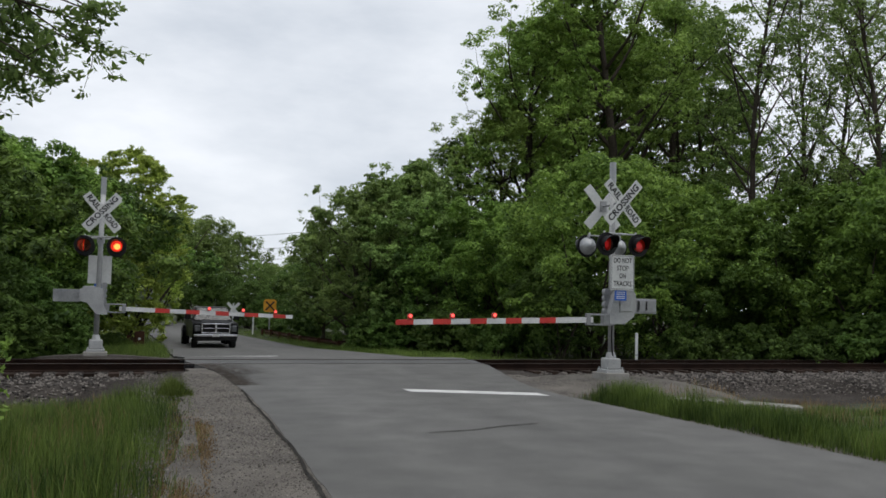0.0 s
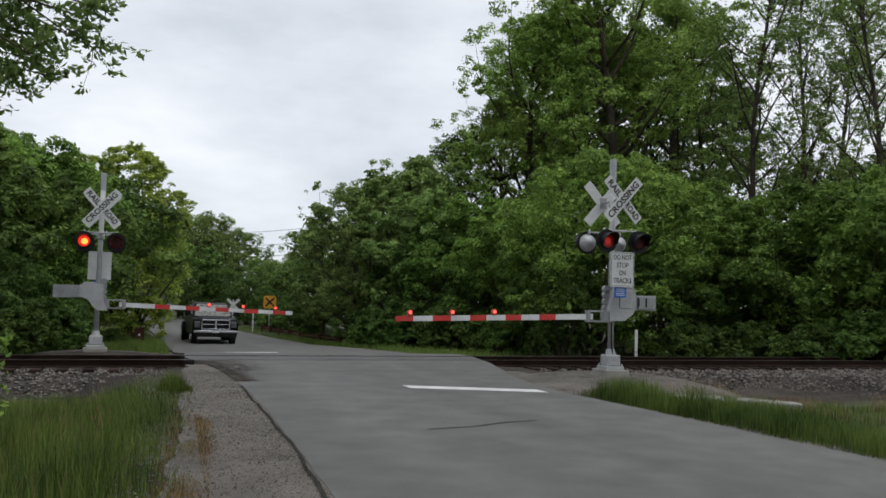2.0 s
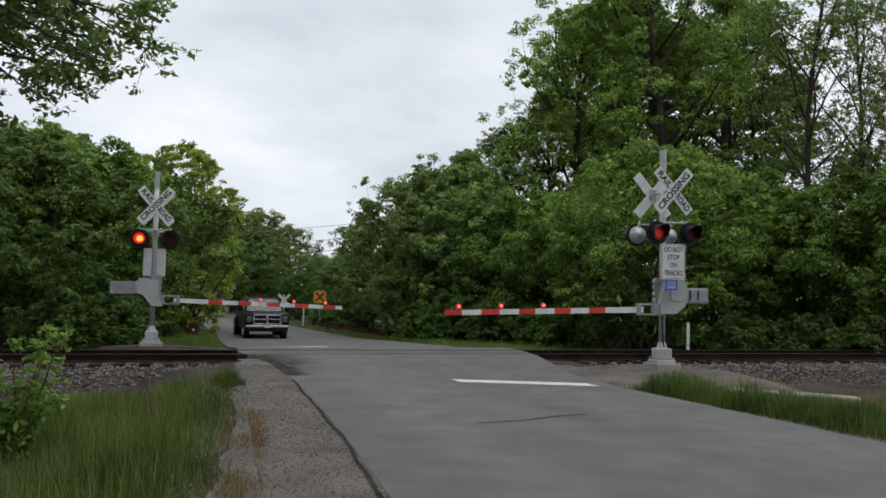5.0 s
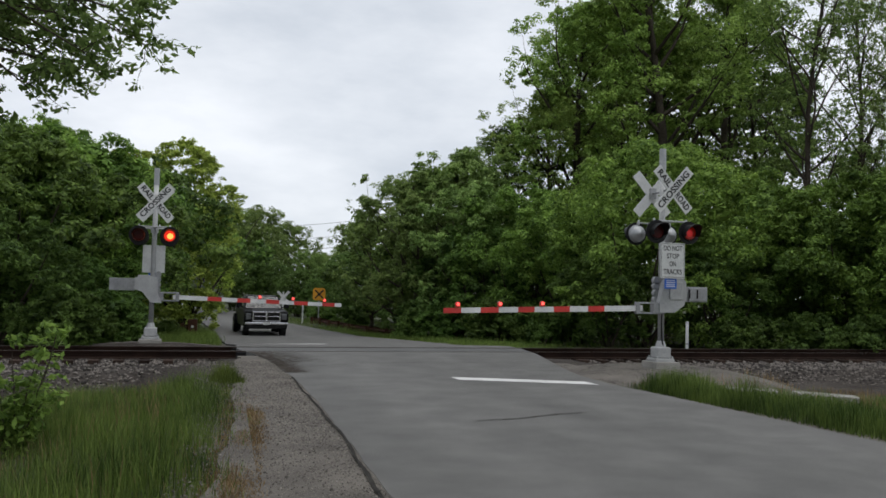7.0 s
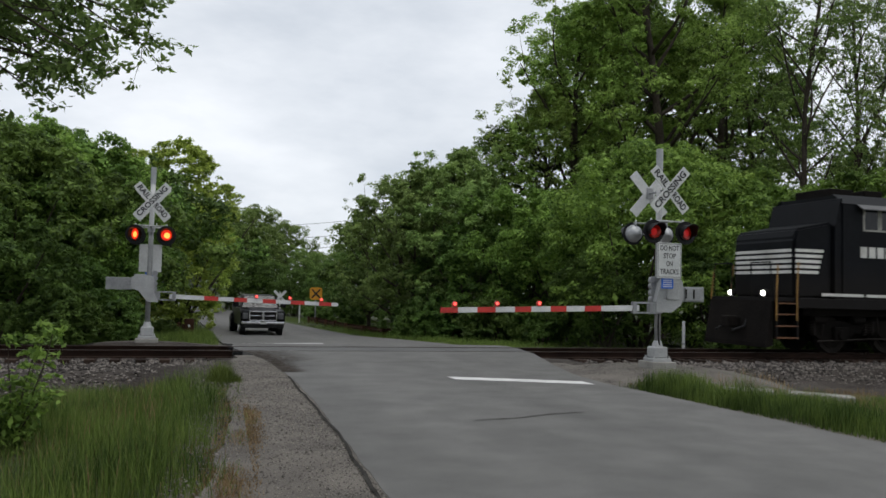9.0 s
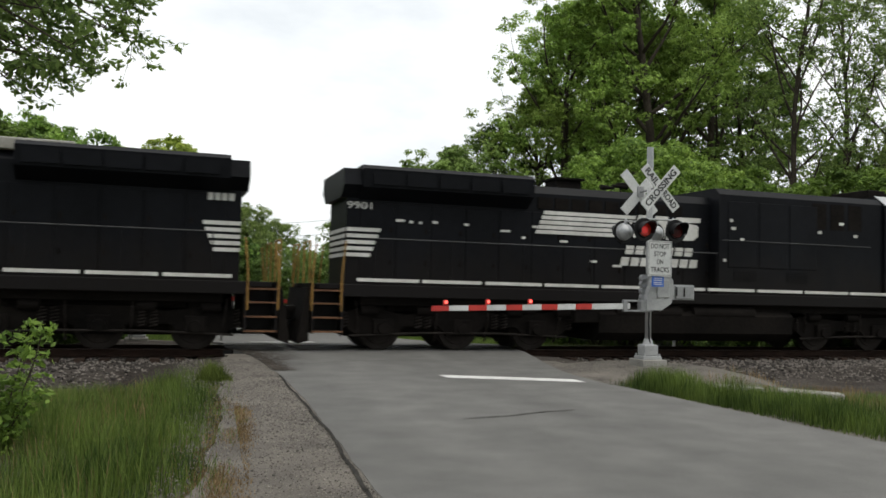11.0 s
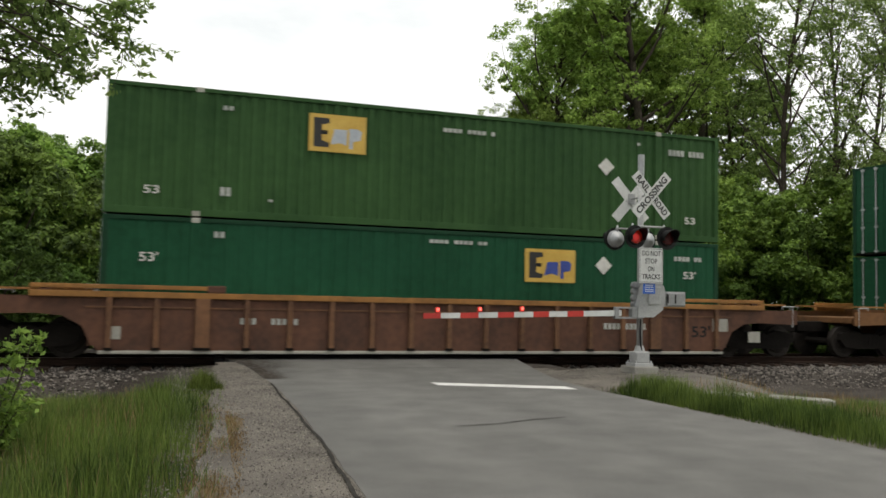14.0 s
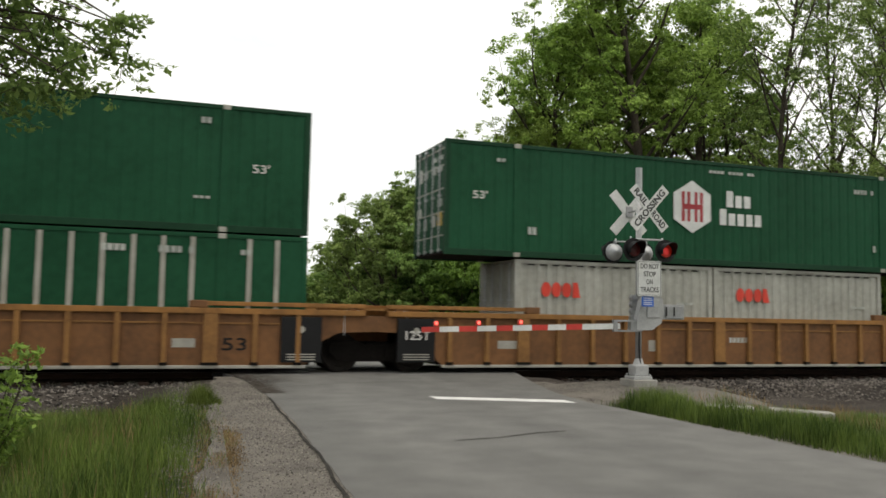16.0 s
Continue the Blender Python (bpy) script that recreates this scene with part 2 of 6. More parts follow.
def ground_z(x, y):
    z = road_z(y) - 0.06
    l, r = road_edges(y)
    off = max(l - x, x - r, 0)
    k = min(1, max(0, off - 0.6) / 2.5)
    side = float(np.interp(abs(y), [0, 1.7, 3.4, 6, 10, 18], [-0.34, -0.36, -0.72, -0.62, -0.30, -0.1]))
    base = road_z(y) - 0.06 + (-0.08 * k)
    low = min(base, side + (0 if abs(y) < 10 else 0))
    low = base if abs(y) > 10 else low
    z = base * (1 - k) + low * k
    for px, py, top in ((10.35, -4.87, -0.03), (-0.5, 3.4, -0.10)):
        z = max(z, top - 0.07 * max(0, math.hypot(x - px, y - py) - 0.7) ** 2)
    if off > 1:
        z += 0.05 * noise.noise((x * 0.5, y * 0.5, 0)) + 0.25 * noise.noise((x * 0.06, y * 0.06, 3)) * min(1, max(0, (abs(y) - 6) / 10))
    if abs(y) < 1.9:
        z = min(z, -0.30)
    return z


def axis_steps(lo, hi, near_lo, near_hi, step):
    a = list(np.arange(near_lo, near_hi + 0.001, step))
    s, v = step, near_hi
    while v < hi:
        s *= 1.35
        v = min(hi, v + s)
        a.append(v)
    s, v = step, near_lo
    while v > lo:
        s *= 1.35
        v = max(lo, v - s)
        a.insert(0, v)
    return a


def build_ground():
    xs, ys = axis_steps(-900, 900, -14, 34, 0.5), axis_steps(-500, 1200, -24, 48, 0.5)
    verts = [(x, y, ground_z(x, y)) for y in ys for x in xs]
    w = len(xs)
    faces = [(j * w + i, j * w + i + 1, (j + 1) * w + i + 1, (j + 1) * w + i) for j in range(len(ys) - 1) for i in range(w - 1)]
    g = raw("ground", verts, faces, SOIL)
    for mat in (BALLAST, GRAVEL, STRAW):
        g.data.materials.append(mat)
    for p in g.data.polygons:
        x, y, _ = p.center
        wob = 0.5 * noise.noise((x * 0.8, y * 0.8, 7))
        l, r = road_edges(y)
        if abs(y) < 3.3 + wob or (x > 14 and -5.6 < y + wob < 0):
            p.material_index = 1
        elif (l - 1.6 < x + wob < r + 1.2 and y < 8) or (x > r - 1 and math.hypot(x - 10.4, y + 4.4) < 2.9 + wob) or (-7 < x < l and 1 < y + wob < 5.4):
            p.material_index = 2
        elif x < l and -8.2 < y + wob < -3 and x < -0.3:
            p.material_index = 3
    for p in g.data.polygons:
        p.use_smooth = True
    tagged(g, "grassy green ground with bare soil", "ground", kind="structure")


def strip(name, ys, edges, mat, lift, label, category, kind="structure", cuts=6):
    verts, faces = [], []
    for y in ys:
        l, r = edges(y)
        for i in range(cuts + 1):
            verts.append((l + (r - l) * i / cuts, y, road_z(y) + lift))
    w = cuts + 1
    for j in range(len(ys) - 1):
        for i in range(cuts):
            faces.append((j * w + i, j * w + i + 1, (j + 1) * w + i + 1, (j + 1) * w + i))
    n = len(verts)
    rim = [j * w for j in range(len(ys))] + [(len(ys) - 1) * w + i for i in range(1, w)] + [j * w + cuts for j in range(len(ys) - 2, -1, -1)] + list(range(cuts - 1, 0, -1))
    for k in rim:
        x, y, z = verts[k]
        verts.append((x, y, z - 0.12))
    m = len(rim)
    for i in range(m):
        a, b = rim[i], rim[(i + 1) % m]
        faces.append((a, b, n + (i + 1) % m, n + i))
    ob = raw(name, verts, faces, mat)
    bm = bmesh.new()
    bm.from_mesh(ob.data)
    bmesh.ops.recalc_face_normals(bm, faces=bm.faces[:])
    bm.to_mesh(ob.data)
    bm.free()
    return tagged(ob, label, category, kind=kind)


def ragged(edge, seed, amount=0.12):
    def f(y):
        l, r = edge(y)
        return l + amount * noise.noise((y * 0.9, seed, 0)) + 0.5 * amount * noise.noise((y * 3.1, seed, 5)), r + amount * noise.noise((y * 0.9, seed, 9)) + 0.5 * amount * noise.noise((y * 3.1, seed, 7))
    return f


def build_road():
    near = list(np.arange(-60, -20, 2.0)) + list(np.arange(-20, -0.87, 0.25)) + [-0.86]
    strip("road_near", near, ragged(road_edges, 1, 0.05), ASPHALT, 0.0, "worn grey asphalt road with patched joints", "road")
    strip("road_far", [0.86] + list(np.arange(1.0, 40, 0.5)) + list(np.arange(40, 131, 3)), ragged(road_edges, 2), ASPHALT, 0.0, "grey asphalt road dipping beyond the railway and bending away", "road")
    strip("road_middle", [-0.62, -0.3, 0, 0.3, 0.62], road_edges, ASPHALT_NEW, -0.004, "dark asphalt panel between the rails", "road")
    # gravel shoulders
    strip("gravel_shoulder", list(np.arange(-40, -1.9, 0.4)), ragged(lambda y: (float(np.interp(y, [-40, -14, -10.9, -4.7, -3.2, -1.9], [-1.6, 0.35, 0.8, 1.15, 1.3, 1.5])), road_edges(y)[0] + 0.35), 4, 0.25), GRAVEL, -0.005, "loose grey gravel shoulder beside the road", "shoulder")
    # worn painted stop lines
    for name, a, b, wdt in (("stop_line", (5.10, -6.25), (7.42, -7.25), 0.50), ("stop_line", (2.15, 6.15), (5.0, 6.9), 0.5)):
        bm = bmesh.new()
        n = 24
        rows = []
        for i in range(n + 1):
            k = i / n
            x, y = a[0] + (b[0] - a[0]) * k, a[1] + (b[1] - a[1]) * k
            w = wdt / 2
            rows.append([bm.verts.new((x, y + s * w + 0.012 * random.uniform(-1, 1), road_z(y + s * w) + 0.005)) for s in (-1, 1)])
        for p, q in zip(rows, rows[1:]):
            bm.faces.new((p[0], q[0], q[1], p[1]))
        tagged(part(name, bm, WHITEPAINT), "worn white painted stop line on asphalt", "road marking", kind="structure")
    # tarred joint along the old edge and cross cracks
    def crack(name, pts, width):
        bm = bmesh.new()
        prev = None
        for i in range(len(pts) * 12 - 11):
            k = i / 12
            j = min(int(k), len(pts) - 2)
            u = k - j
            x, y = pts[j][0] + (pts[j + 1][0] - pts[j][0]) * u, pts[j][1] + (pts[j + 1][1] - pts[j][1]) * u
            dx, dy = pts[j + 1][0] - pts[j][0], pts[j + 1][1] - pts[j][1]
            ln = math.hypot(dx, dy)
            o = 0.03 * noise.noise((x * 1.3, y * 1.3, 1)) + 0.012 * noise.noise((x * 9, y * 9, 2))
            w = width * (0.65 + 0.9 * abs(noise.noise((x * 4, y * 4, 8))))
            nx, ny = -dy / ln, dx / ln
            cur = [bm.verts.new((x + nx * (o + s * w), y + ny * (o + s * w), road_z(y) + 0.009)) for s in (-0.5, 0.5)]
            if prev:
                bm.faces.new((prev[0], cur[0], cur[1], prev[1]))
            prev = cur
        tagged(part(name, bm, TAR), "dark tarred crack in the asphalt", "crack", kind="structure")
    crack("edge_crack", [(1.52, -16), (1.65, -14.45), (1.76, -13.2), (1.87, -11.7), (1.96, -9.8), (2.05, -7.5), (2.13, -5.8)], 0.042)
    # dark dirt tracked over the corner of the crossing, thinning out over the road
    rng = random.Random(41)
    bm = bmesh.new()
    for _ in range(1900):
        u = rng.random() ** 1.25
        y = rng.uniform(-5.0, -1.0)
        x = road_edges(y)[0] + 0.02 + u * (1.35 if y > -3.2 else 0.5)
        r = rng.uniform(0.012, 0.045) * (1.15 - u)
        n = 7
        bm.faces.new([bm.verts.new((x + r * 1.6 * rng.uniform(0.6, 1.1) * math.cos(6.283 * i / n), y + r * rng.uniform(0.6, 1.1) * math.sin(6.283 * i / n), road_z(y) + 0.004 + 0.000003 * _)) for i in range(n)])
    tagged(part("dirt_stain", bm, GRIME), "dark brown dirt smeared over the crossing corner", "stain", kind="stuff")
    crack("cross_crack", [(3.7, -11.3), (4.3, -11.2), (5.0, -10.9), (5.5, -10.8)], 0.035)
    crack("joint_crack", [(2.6, -4.1), (4.0, -3.5), (5.5, -3.3), (7.2, -3.4)], 0.02)


def build_track():
    track = thing("railway_track", "rusty steel rails on dark wooden ties in crushed stone", "railway track", kind="structure")
    prof = [(-0.075, -0.17), (0.075, -0.17), (0.075, -0.155), (0.012, -0.135), (0.012, -0.045), (0.036, -0.035), (0.036, -0.006), (0.026, 0), (-0.026, 0), (-0.036, -0.006), (-0.036, -0.035), (-0.012, -0.045), (-0.012, -0.135), (-0.075, -0.155)]
    for y in (-0.755, 0.755):
        bm = bmesh.new()
        prism(bm, [(y + a, b) for a, b in prof], "x", -160, 420)
        rail = part("rail", bm, RAIL, track)
        bm = bmesh.new()
        box(bm, -160, 420, y - 0.024, y + 0.024, 0.0005, 0.003)
        part("rail_head", bm, RAILTOP, rail, "polished running surface")
    # ballast bed
    verts, faces = [], []
    cross = [(-3.3, -0.74), (-2.3, -0.36), (-1.7, -0.30), (-1.1, -0.235), (0, -0.225), (1.1, -0.235), (1.7, -0.30), (2.3, -0.36), (3.3, -0.74)]
    xs = list(np.arange(-160, -16, 6.0)) + list(np.arange(-16, 40, 0.4)) + list(np.arange(40, 421, 6.0))
    for x in xs:
        for y, z in cross:
            verts.append((x, y + 0.1 * noise.noise((x, y, 4)), z + 0.035 * noise.noise((x * 1.3, y * 2, 6))))
    w = len(cross)
    faces = [(i * w + j, (i + 1) * w + j, (i + 1) * w + j + 1, i * w + j + 1) for i in range(len(xs) - 1) for j in range(w - 1)]
    raw("ballast_bed", verts, faces, BALLAST, track, "bed of grey crushed stone")
    # loose stones near the camera
    rng = np.random.default_rng(5)
    base = np.array([(1, 0, 0), (-1, 0, 0), (0, 1, 0), (0, -1, 0), (0, 0, 1), (0, 0, -1)], float)
    tri = [(0, 2, 4), (2, 1, 4), (1, 3, 4), (3, 0, 4), (2, 0, 5), (1, 2, 5), (3, 1, 5), (0, 3, 5)]
    vs, fs = [], []
    for _ in range(16000):
        x = rng.uniform(8.8, 34) if rng.random() < 0.72 else rng.uniform(-9, 1.8)
        y = -3.5 + 2.9 * rng.random() ** 0.8
        z = float(np.interp(y, [c[0] for c in cross], [c[1] for c in cross]))
        r = rng.uniform(0.022, 0.052)
        b = base * rng.uniform(0.6, 1.25, (6, 1)) * r * np.array([1, 1, 0.75])
        a = rng.uniform(0, 6.28)
        R = np.array([[math.cos(a), -math.sin(a), 0], [math.sin(a), math.cos(a), 0], [0, 0, 1]])
        o = len(vs)
        vs += [tuple(v) for v in (b @ R + (x, y, z + 0.01))]
        fs += [tuple(o + k for k in t) for t in tri]
    st = raw("loose_ballast", vs, fs, STONE)
    tagged(st, "loose grey crushed stones along the rails", "ballast", kind="stuff")
    # pebbles on the gravel shoulders
    vs, fs = [], []
    for _ in range(22000):
        k = rng.random()
        if k < 0.72:
            y = -16.5 + 13.5 * rng.random()
            l = road_edges(y)[0]
            x = l - 0.02 - 1.7 * rng.random() ** 1.3
            z = road_z(y) - 0.005
        else:
            y = -9.0 + 6.0 * rng.random()
            x = road_edges(y)[1] + 0.02 + 3.2 * rng.random()
            z = ground_z(x, y)
        r = rng.uniform(0.004, 0.011) if rng.random() < 0.95 else rng.uniform(0.011, 0.022)
        b = base * rng.uniform(0.6, 1.25, (6, 1)) * r * np.array([1, 1, 0.7])
        o = len(vs)
        vs += [tuple(v) for v in (b + (x, y, z + 0.003))]
        fs += [tuple(o + k for k in t) for t in tri]
    st = raw("loose_gravel", vs, fs, PEBBLE)
    tagged(st, "loose grey pebbles on the road shoulders", "gravel", kind="stuff")
    # ties: one mesh, many objects
    bm = bmesh.new()
    box(bm, -0.11, 0.11, -1.3, 1.3, -0.35, -0.175, 0.012)
    tie_mesh = mesh_of("tie", bm, TIE)
    bm = bmesh.new()
    box(bm, -0.09, 0.09, -0.9, -0.61, -0.176, -0.166)
    box(bm, -0.09, 0.09, 0.61, 0.9, -0.176, -0.166)
    plate_mesh = mesh_of("tie_plate", bm, RAIL)
    for i in range(-22, 78):
        x = i * 0.52
        if 1.4 < x < 9.2:
            continue
        t = new("tie", tie_mesh)
        t.parent = track
        t.matrix_basis = pose(x, random.uniform(-0.03, 0.03), 0, 0, 0, random.uniform(-0.6, 0.6))
        q = new("tie_plate", plate_mesh)
        q.parent = t
    vs, fs = [], []
    for i in list(range(-300, -22)) + list(range(78, 800)):
        x = i * 0.52
        o = len(vs)
        vs += [(x + a, b, c) for a in (-0.11, 0.11) for b in (-1.3, 1.3) for c in (-0.35, -0.175)]
        fs += [tuple(o + k for k in q) for q in ((0, 1, 3, 2), (4, 6, 7, 5), (0, 4, 5, 1), (2, 3, 7, 6), (1, 5, 7, 3))]
    ft = raw("far_ties", vs, fs, TIE, track)
    tagged(ft, "row of distant wooden ties", kind="stuff")
    # flangeway timbers beside the rails in the crossing
    for y in (-0.84, -0.655, 0.655, 0.84):
        bm = bmesh.new()
        box(bm, 1.5, 9.2, y - 0.02, y + 0.02, -0.16, -0.02, 0.004)
        tagged(part("flangeway_seal", bm, BLACK), "black rubber flangeway seal beside the rail", "rail seal", kind="structure")


# ---------------------------------------------------------------- plants
def tube_rings(verts, faces, pts, radii, seg=6):
    o = len(verts)
    for k, (p, r) in enumerate(zip(pts, radii)):
        d = (pts[min(k + 1, len(pts) - 1)] - pts[max(k - 1, 0)]).normalized()
        a = d.orthogonal().normalized()
        b = d.cross(a)
        for i in range(seg):
            t = 2 * math.pi * i / seg
            verts.append(tuple(p + (a * math.cos(t) + b * math.sin(t)) * r))
    for k in range(len(pts) - 1):
        for i in range(seg):
            j = (i + 1) % seg
            faces.append((o + k * seg + i, o + k * seg + j, o + (k + 1) * seg + j, o + (k + 1) * seg + i))


def limb(rng, verts, faces, start, direction, length, r0, r1, bend=0.25, up=0.15, n=5, seg=6):
    pts, d = [start], direction.normalized()
    for i in range(n):
        d = (d + Vector((rng.uniform(-1, 1), rng.uniform(-1, 1), rng.uniform(-1, 1))) * bend + Vector((0, 0, up))).normalized()
        pts.append(pts[-1] + d * length / n)
    tube_rings(verts, faces, pts, [r0 + (r1 - r0) * k / n for k in range(n + 1)], seg)
    return pts, d


def leaves(rng, centres, radii, counts, size, flat=0.75, shell=False):
    """Small folded leaves in loose clumps round the centres: verts and faces. shell: gathered at each clump's skin, facing out."""
    c = np.repeat(np.array(centres), counts, axis=0)
    r = np.repeat(np.array(radii), counts)[:, None]
    n = len(c)
    d = rng.normal(size=(n, 3))
    d /= np.linalg.norm(d, axis=1)[:, None]
    d[:, 2] = np.where(rng.random(n) < 0.6, np.abs(d[:, 2]), d[:, 2])
    p = c + d * r * (rng.random((n, 1)) ** (0.3 if shell else 0.45)) * np.array([1, 1, flat])
    if shell:
        nor = d * 0.75 + rng.normal(size=(n, 3)) * 0.38 + np.array([0, 0, 0.45])
    else:
        nor = d * 0.6 + rng.normal(size=(n, 3)) * 0.55 + np.array([0, 0, 0.55])
    nor /= np.linalg.norm(nor, axis=1)[:, None]
    a = np.cross(nor, rng.normal(size=(n, 3)))
    a /= np.linalg.norm(a, axis=1)[:, None] + 1e-9
    b = np.cross(nor, a)
    s = size * rng.uniform(0.55, 1.3, (n, 1))
    v = np.stack([p - a * s, p + b * s * 0.46 - nor * s * 0.16, p + a * s * 1.0, p - b * s * 0.46 - nor * s * 0.16], 1).reshape(-1, 3)
    i = np.arange(n)[:, None] * 4
    f = np.concatenate([i + [0, 1, 2], i + [0, 2, 3]], 1).reshape(-1, 3)
    return v, f


def sprays(rng, centre, radius, out, n, per, lists):
    """Break one lobe of a crown into leafy sprays on its outer and upper side, a few of them reaching past it."""
    centres, radii, counts = lists
    for _ in range(n):
        d = (Vector((rng.gauss(0, 1), rng.gauss(0, 1), rng.gauss(0.35, 0.9))) + out * 0.8).normalized()
        far = rng.random() < 0.16
        k = rng.uniform(1.0, 1.28) if far else rng.uniform(0.55, 1.0)
        centres.append(tuple(centre + Vector((d.x, d.y, d.z * 0.8)) * radius * k))
        radii.append(radius * (rng.uniform(0.20, 0.30) if far else rng.uniform(0.30, 0.50)))
        counts.append(max(3, int(per * (0.4 if far else 1.0) * rng.uniform(0.6, 1.3))))


def mesh_np(name, v, f, mat):
    me = bpy.data.meshes.new(name)
    me.vertices.add(len(v))
    me.vertices.foreach_set("co", np.asarray(v, np.float32).ravel())
    me.loops.add(f.size)
    me.loops.foreach_set("vertex_index", f.astype(np.int32).ravel())
    me.polygons.add(len(f))
    k = f.shape[1]
    me.polygons.foreach_set("loop_start", np.arange(0, f.size, k, dtype=np.int32))
    me.update(calc_edges=True)
    me.materials.append(mat)
    return me


def make_tree(name, seed, height, spread, base, trunk_r, mat, label, n_limbs=9, leaf=0.17, per=30, clump=0.95, sparse=0.0, subs=5, lean=(0, 0), top=0.75, rise=0.5):
    """A tree at the origin: trunk with limbs and twigs, and a crown of leafy lobes at their ends with gaps between."""
    rng = random.Random(seed)
    nr = np.random.default_rng(seed)
    v, f = [], []
    trunk, _ = limb(rng, v, f, Vector((0, 0, -0.3)), Vector((lean[0], lean[1], 1)), height * 0.93, trunk_r, trunk_r * 0.18, 0.07, 0.06, 10, 8)
    lists = ([], [], [])

    def lobe(p, k=1.0):
        out = Vector((p.x - trunk[5].x, p.y - trunk[5].y, 0.3))
        sprays(rng, p, clump * k * rng.uniform(0.7, 1.3), out.normalized(), 6, per * (1 - sparse), lists)
    for i in range(n_limbs):
        k = base + (0.97 - base) * (i + rng.random() * 0.8) / n_limbs
        q = k * 10
        p = trunk[int(q)].lerp(trunk[min(10, int(q) + 1)], q - int(q))
        prof = math.sin(math.pi * min(1, max(0.12, (k - base + 0.1) / (1.12 - base))) ** top)
        ang = i * 2.4 + rng.uniform(-0.5, 0.5)
        ln = spread * prof * rng.uniform(0.7, 1.2)
        d = Vector((math.cos(ang), math.sin(ang), rise * rng.uniform(0.5, 1.6)))
        pts, dd = limb(rng, v, f, p, d, ln, trunk_r * (0.5 - 0.3 * k), trunk_r * 0.06 + 0.008, 0.16, 0.10, 5, 5)
        lobe(pts[-1], 1.05)
        for s in range(subs):
            u = rng.uniform(0.3, 1.0) * 5
            st = pts[int(min(4, u))].lerp(pts[min(5, int(min(4, u)) + 1)], u - int(min(4, u)))
            sd = dd * 0.5 + Vector((rng.uniform(-1, 1), rng.uniform(-1, 1), rng.uniform(-0.25, 0.8)))
            tw, _ = limb(rng, v, f, st, sd, ln * rng.uniform(0.25, 0.5) + 0.3, trunk_r * 0.05 + 0.008, 0.006, 0.2, 0.08, 3, 4)
            lobe(tw[-1], rng.uniform(0.7, 1.0))
            if s % 2:
                lobe(tw[1], rng.uniform(0.45, 0.65))
    root = thing(name, label, "tree")
    t = raw("trunk", v, f, BARK, root)
    for p in t.data.polygons:
        p.use_smooth = True
    lv, lf = leaves(nr, *lists, leaf, 0.7, True)
    ob = new("crown", mesh_np("crown", lv, lf, mat))
    ob.parent = root
    return root


def make_bush(name, seed, height, radius, mat, label, lobes=46, per=58, leaf=0.13, category="bush", slim=0.0):
    """A dense shrub or low-branched tree of leafy lobes that reach the ground, with an uneven outline; slim: narrows the foot."""
    rng = random.Random(seed)
    nr = np.random.default_rng(seed)
    stems = []
    for i in range(7):
        ang = i * 0.9 + rng.random()
        v, f = [], []
        stems.append((v, f))
        limb(rng, v, f, Vector((rng.uniform(-0.3, 0.3), rng.uniform(-0.3, 0.3), -0.2)), Vector((math.cos(ang) * 0.5, math.sin(ang) * 0.5, 1)), height * rng.uniform(0.6, 0.85), 0.10, 0.015, 0.14, 0.05, 6, 6)
    bumps = [(rng.uniform(0, 6.28), rng.uniform(0.25, 0.95), rng.uniform(0.5, 1.3)) for _ in range(9)]
    lists = ([], [], [])
    for i in range(lobes):
        z = ((i + rng.random()) / lobes) ** (0.85 - 0.25 * slim)
        ang = i * 2.399 + rng.uniform(-0.5, 0.5)
        prof = (1 - max(0, z - 0.35) ** 2 / 0.43) ** 0.5 if z > 0.35 else 0.82 + 0.5 * z - slim * (0.35 - z)
        bulge = 1 + 0.25 * sum(w * math.exp(-((math.cos(ang - a) - 1) ** 2 * 6 + (z - h) ** 2 * 14)) for a, h, w in bumps)
        size = radius * rng.uniform(0.20, 0.34) * (1.1 - 0.35 * z)
        rr = max(0, radius * prof * bulge * rng.uniform(0.72, 1.0) - size * 0.6)
        c = Vector((rr * math.cos(ang), rr * math.sin(ang), height * z * (0.82 + 0.14 * bulge) * 0.92 + 0.1))
        sprays(rng, c, size, Vector((math.cos(ang), math.sin(ang), 0.5 * z)), 11, per, lists)
    root = thing(name, label, category)
    for v, f in stems:
        raw("stem", v, f, BARK, root)
    lv, lf = leaves(nr, *lists, leaf, 0.75, True)
    # a thin filling of larger leaves, added inside to block light through the crown
    n = 26
    inner = [(radius * 0.5 * rng.uniform(-1, 1), radius * 0.5 * rng.uniform(-1, 1), height * rng.uniform(0.05, 0.72)) for _ in range(n)]
    iv, jf = leaves(nr, inner, [radius * 0.3] * n, [70] * n, leaf * 2.0)
    ob = new("crown", mesh_np("crown", np.concatenate([lv, iv]), np.concatenate([lf, jf + len(lv)]), mat))
    ob.parent = root
    return root


def put(ob, x, y, turn=0, size=1.0, group=""):
    """Stand a tree on the ground (first use), scaled evenly."""
    ob.scale = (size, size, size)
    ob.location = (x, y, ground_z(x, y))
    ob.rotation_euler = (0, 0, radians(turn))
    if group:
        ob["group"] = group
    return ob


def put_copy(ob, x, y, turn=0, size=1.0, label=""):
    c = copy_thing(ob, pose(x, y, ground_z(x, y), 0, 0, turn))
    c.scale = (size, size, size)
    if label:
        c["label"] = label
    return c


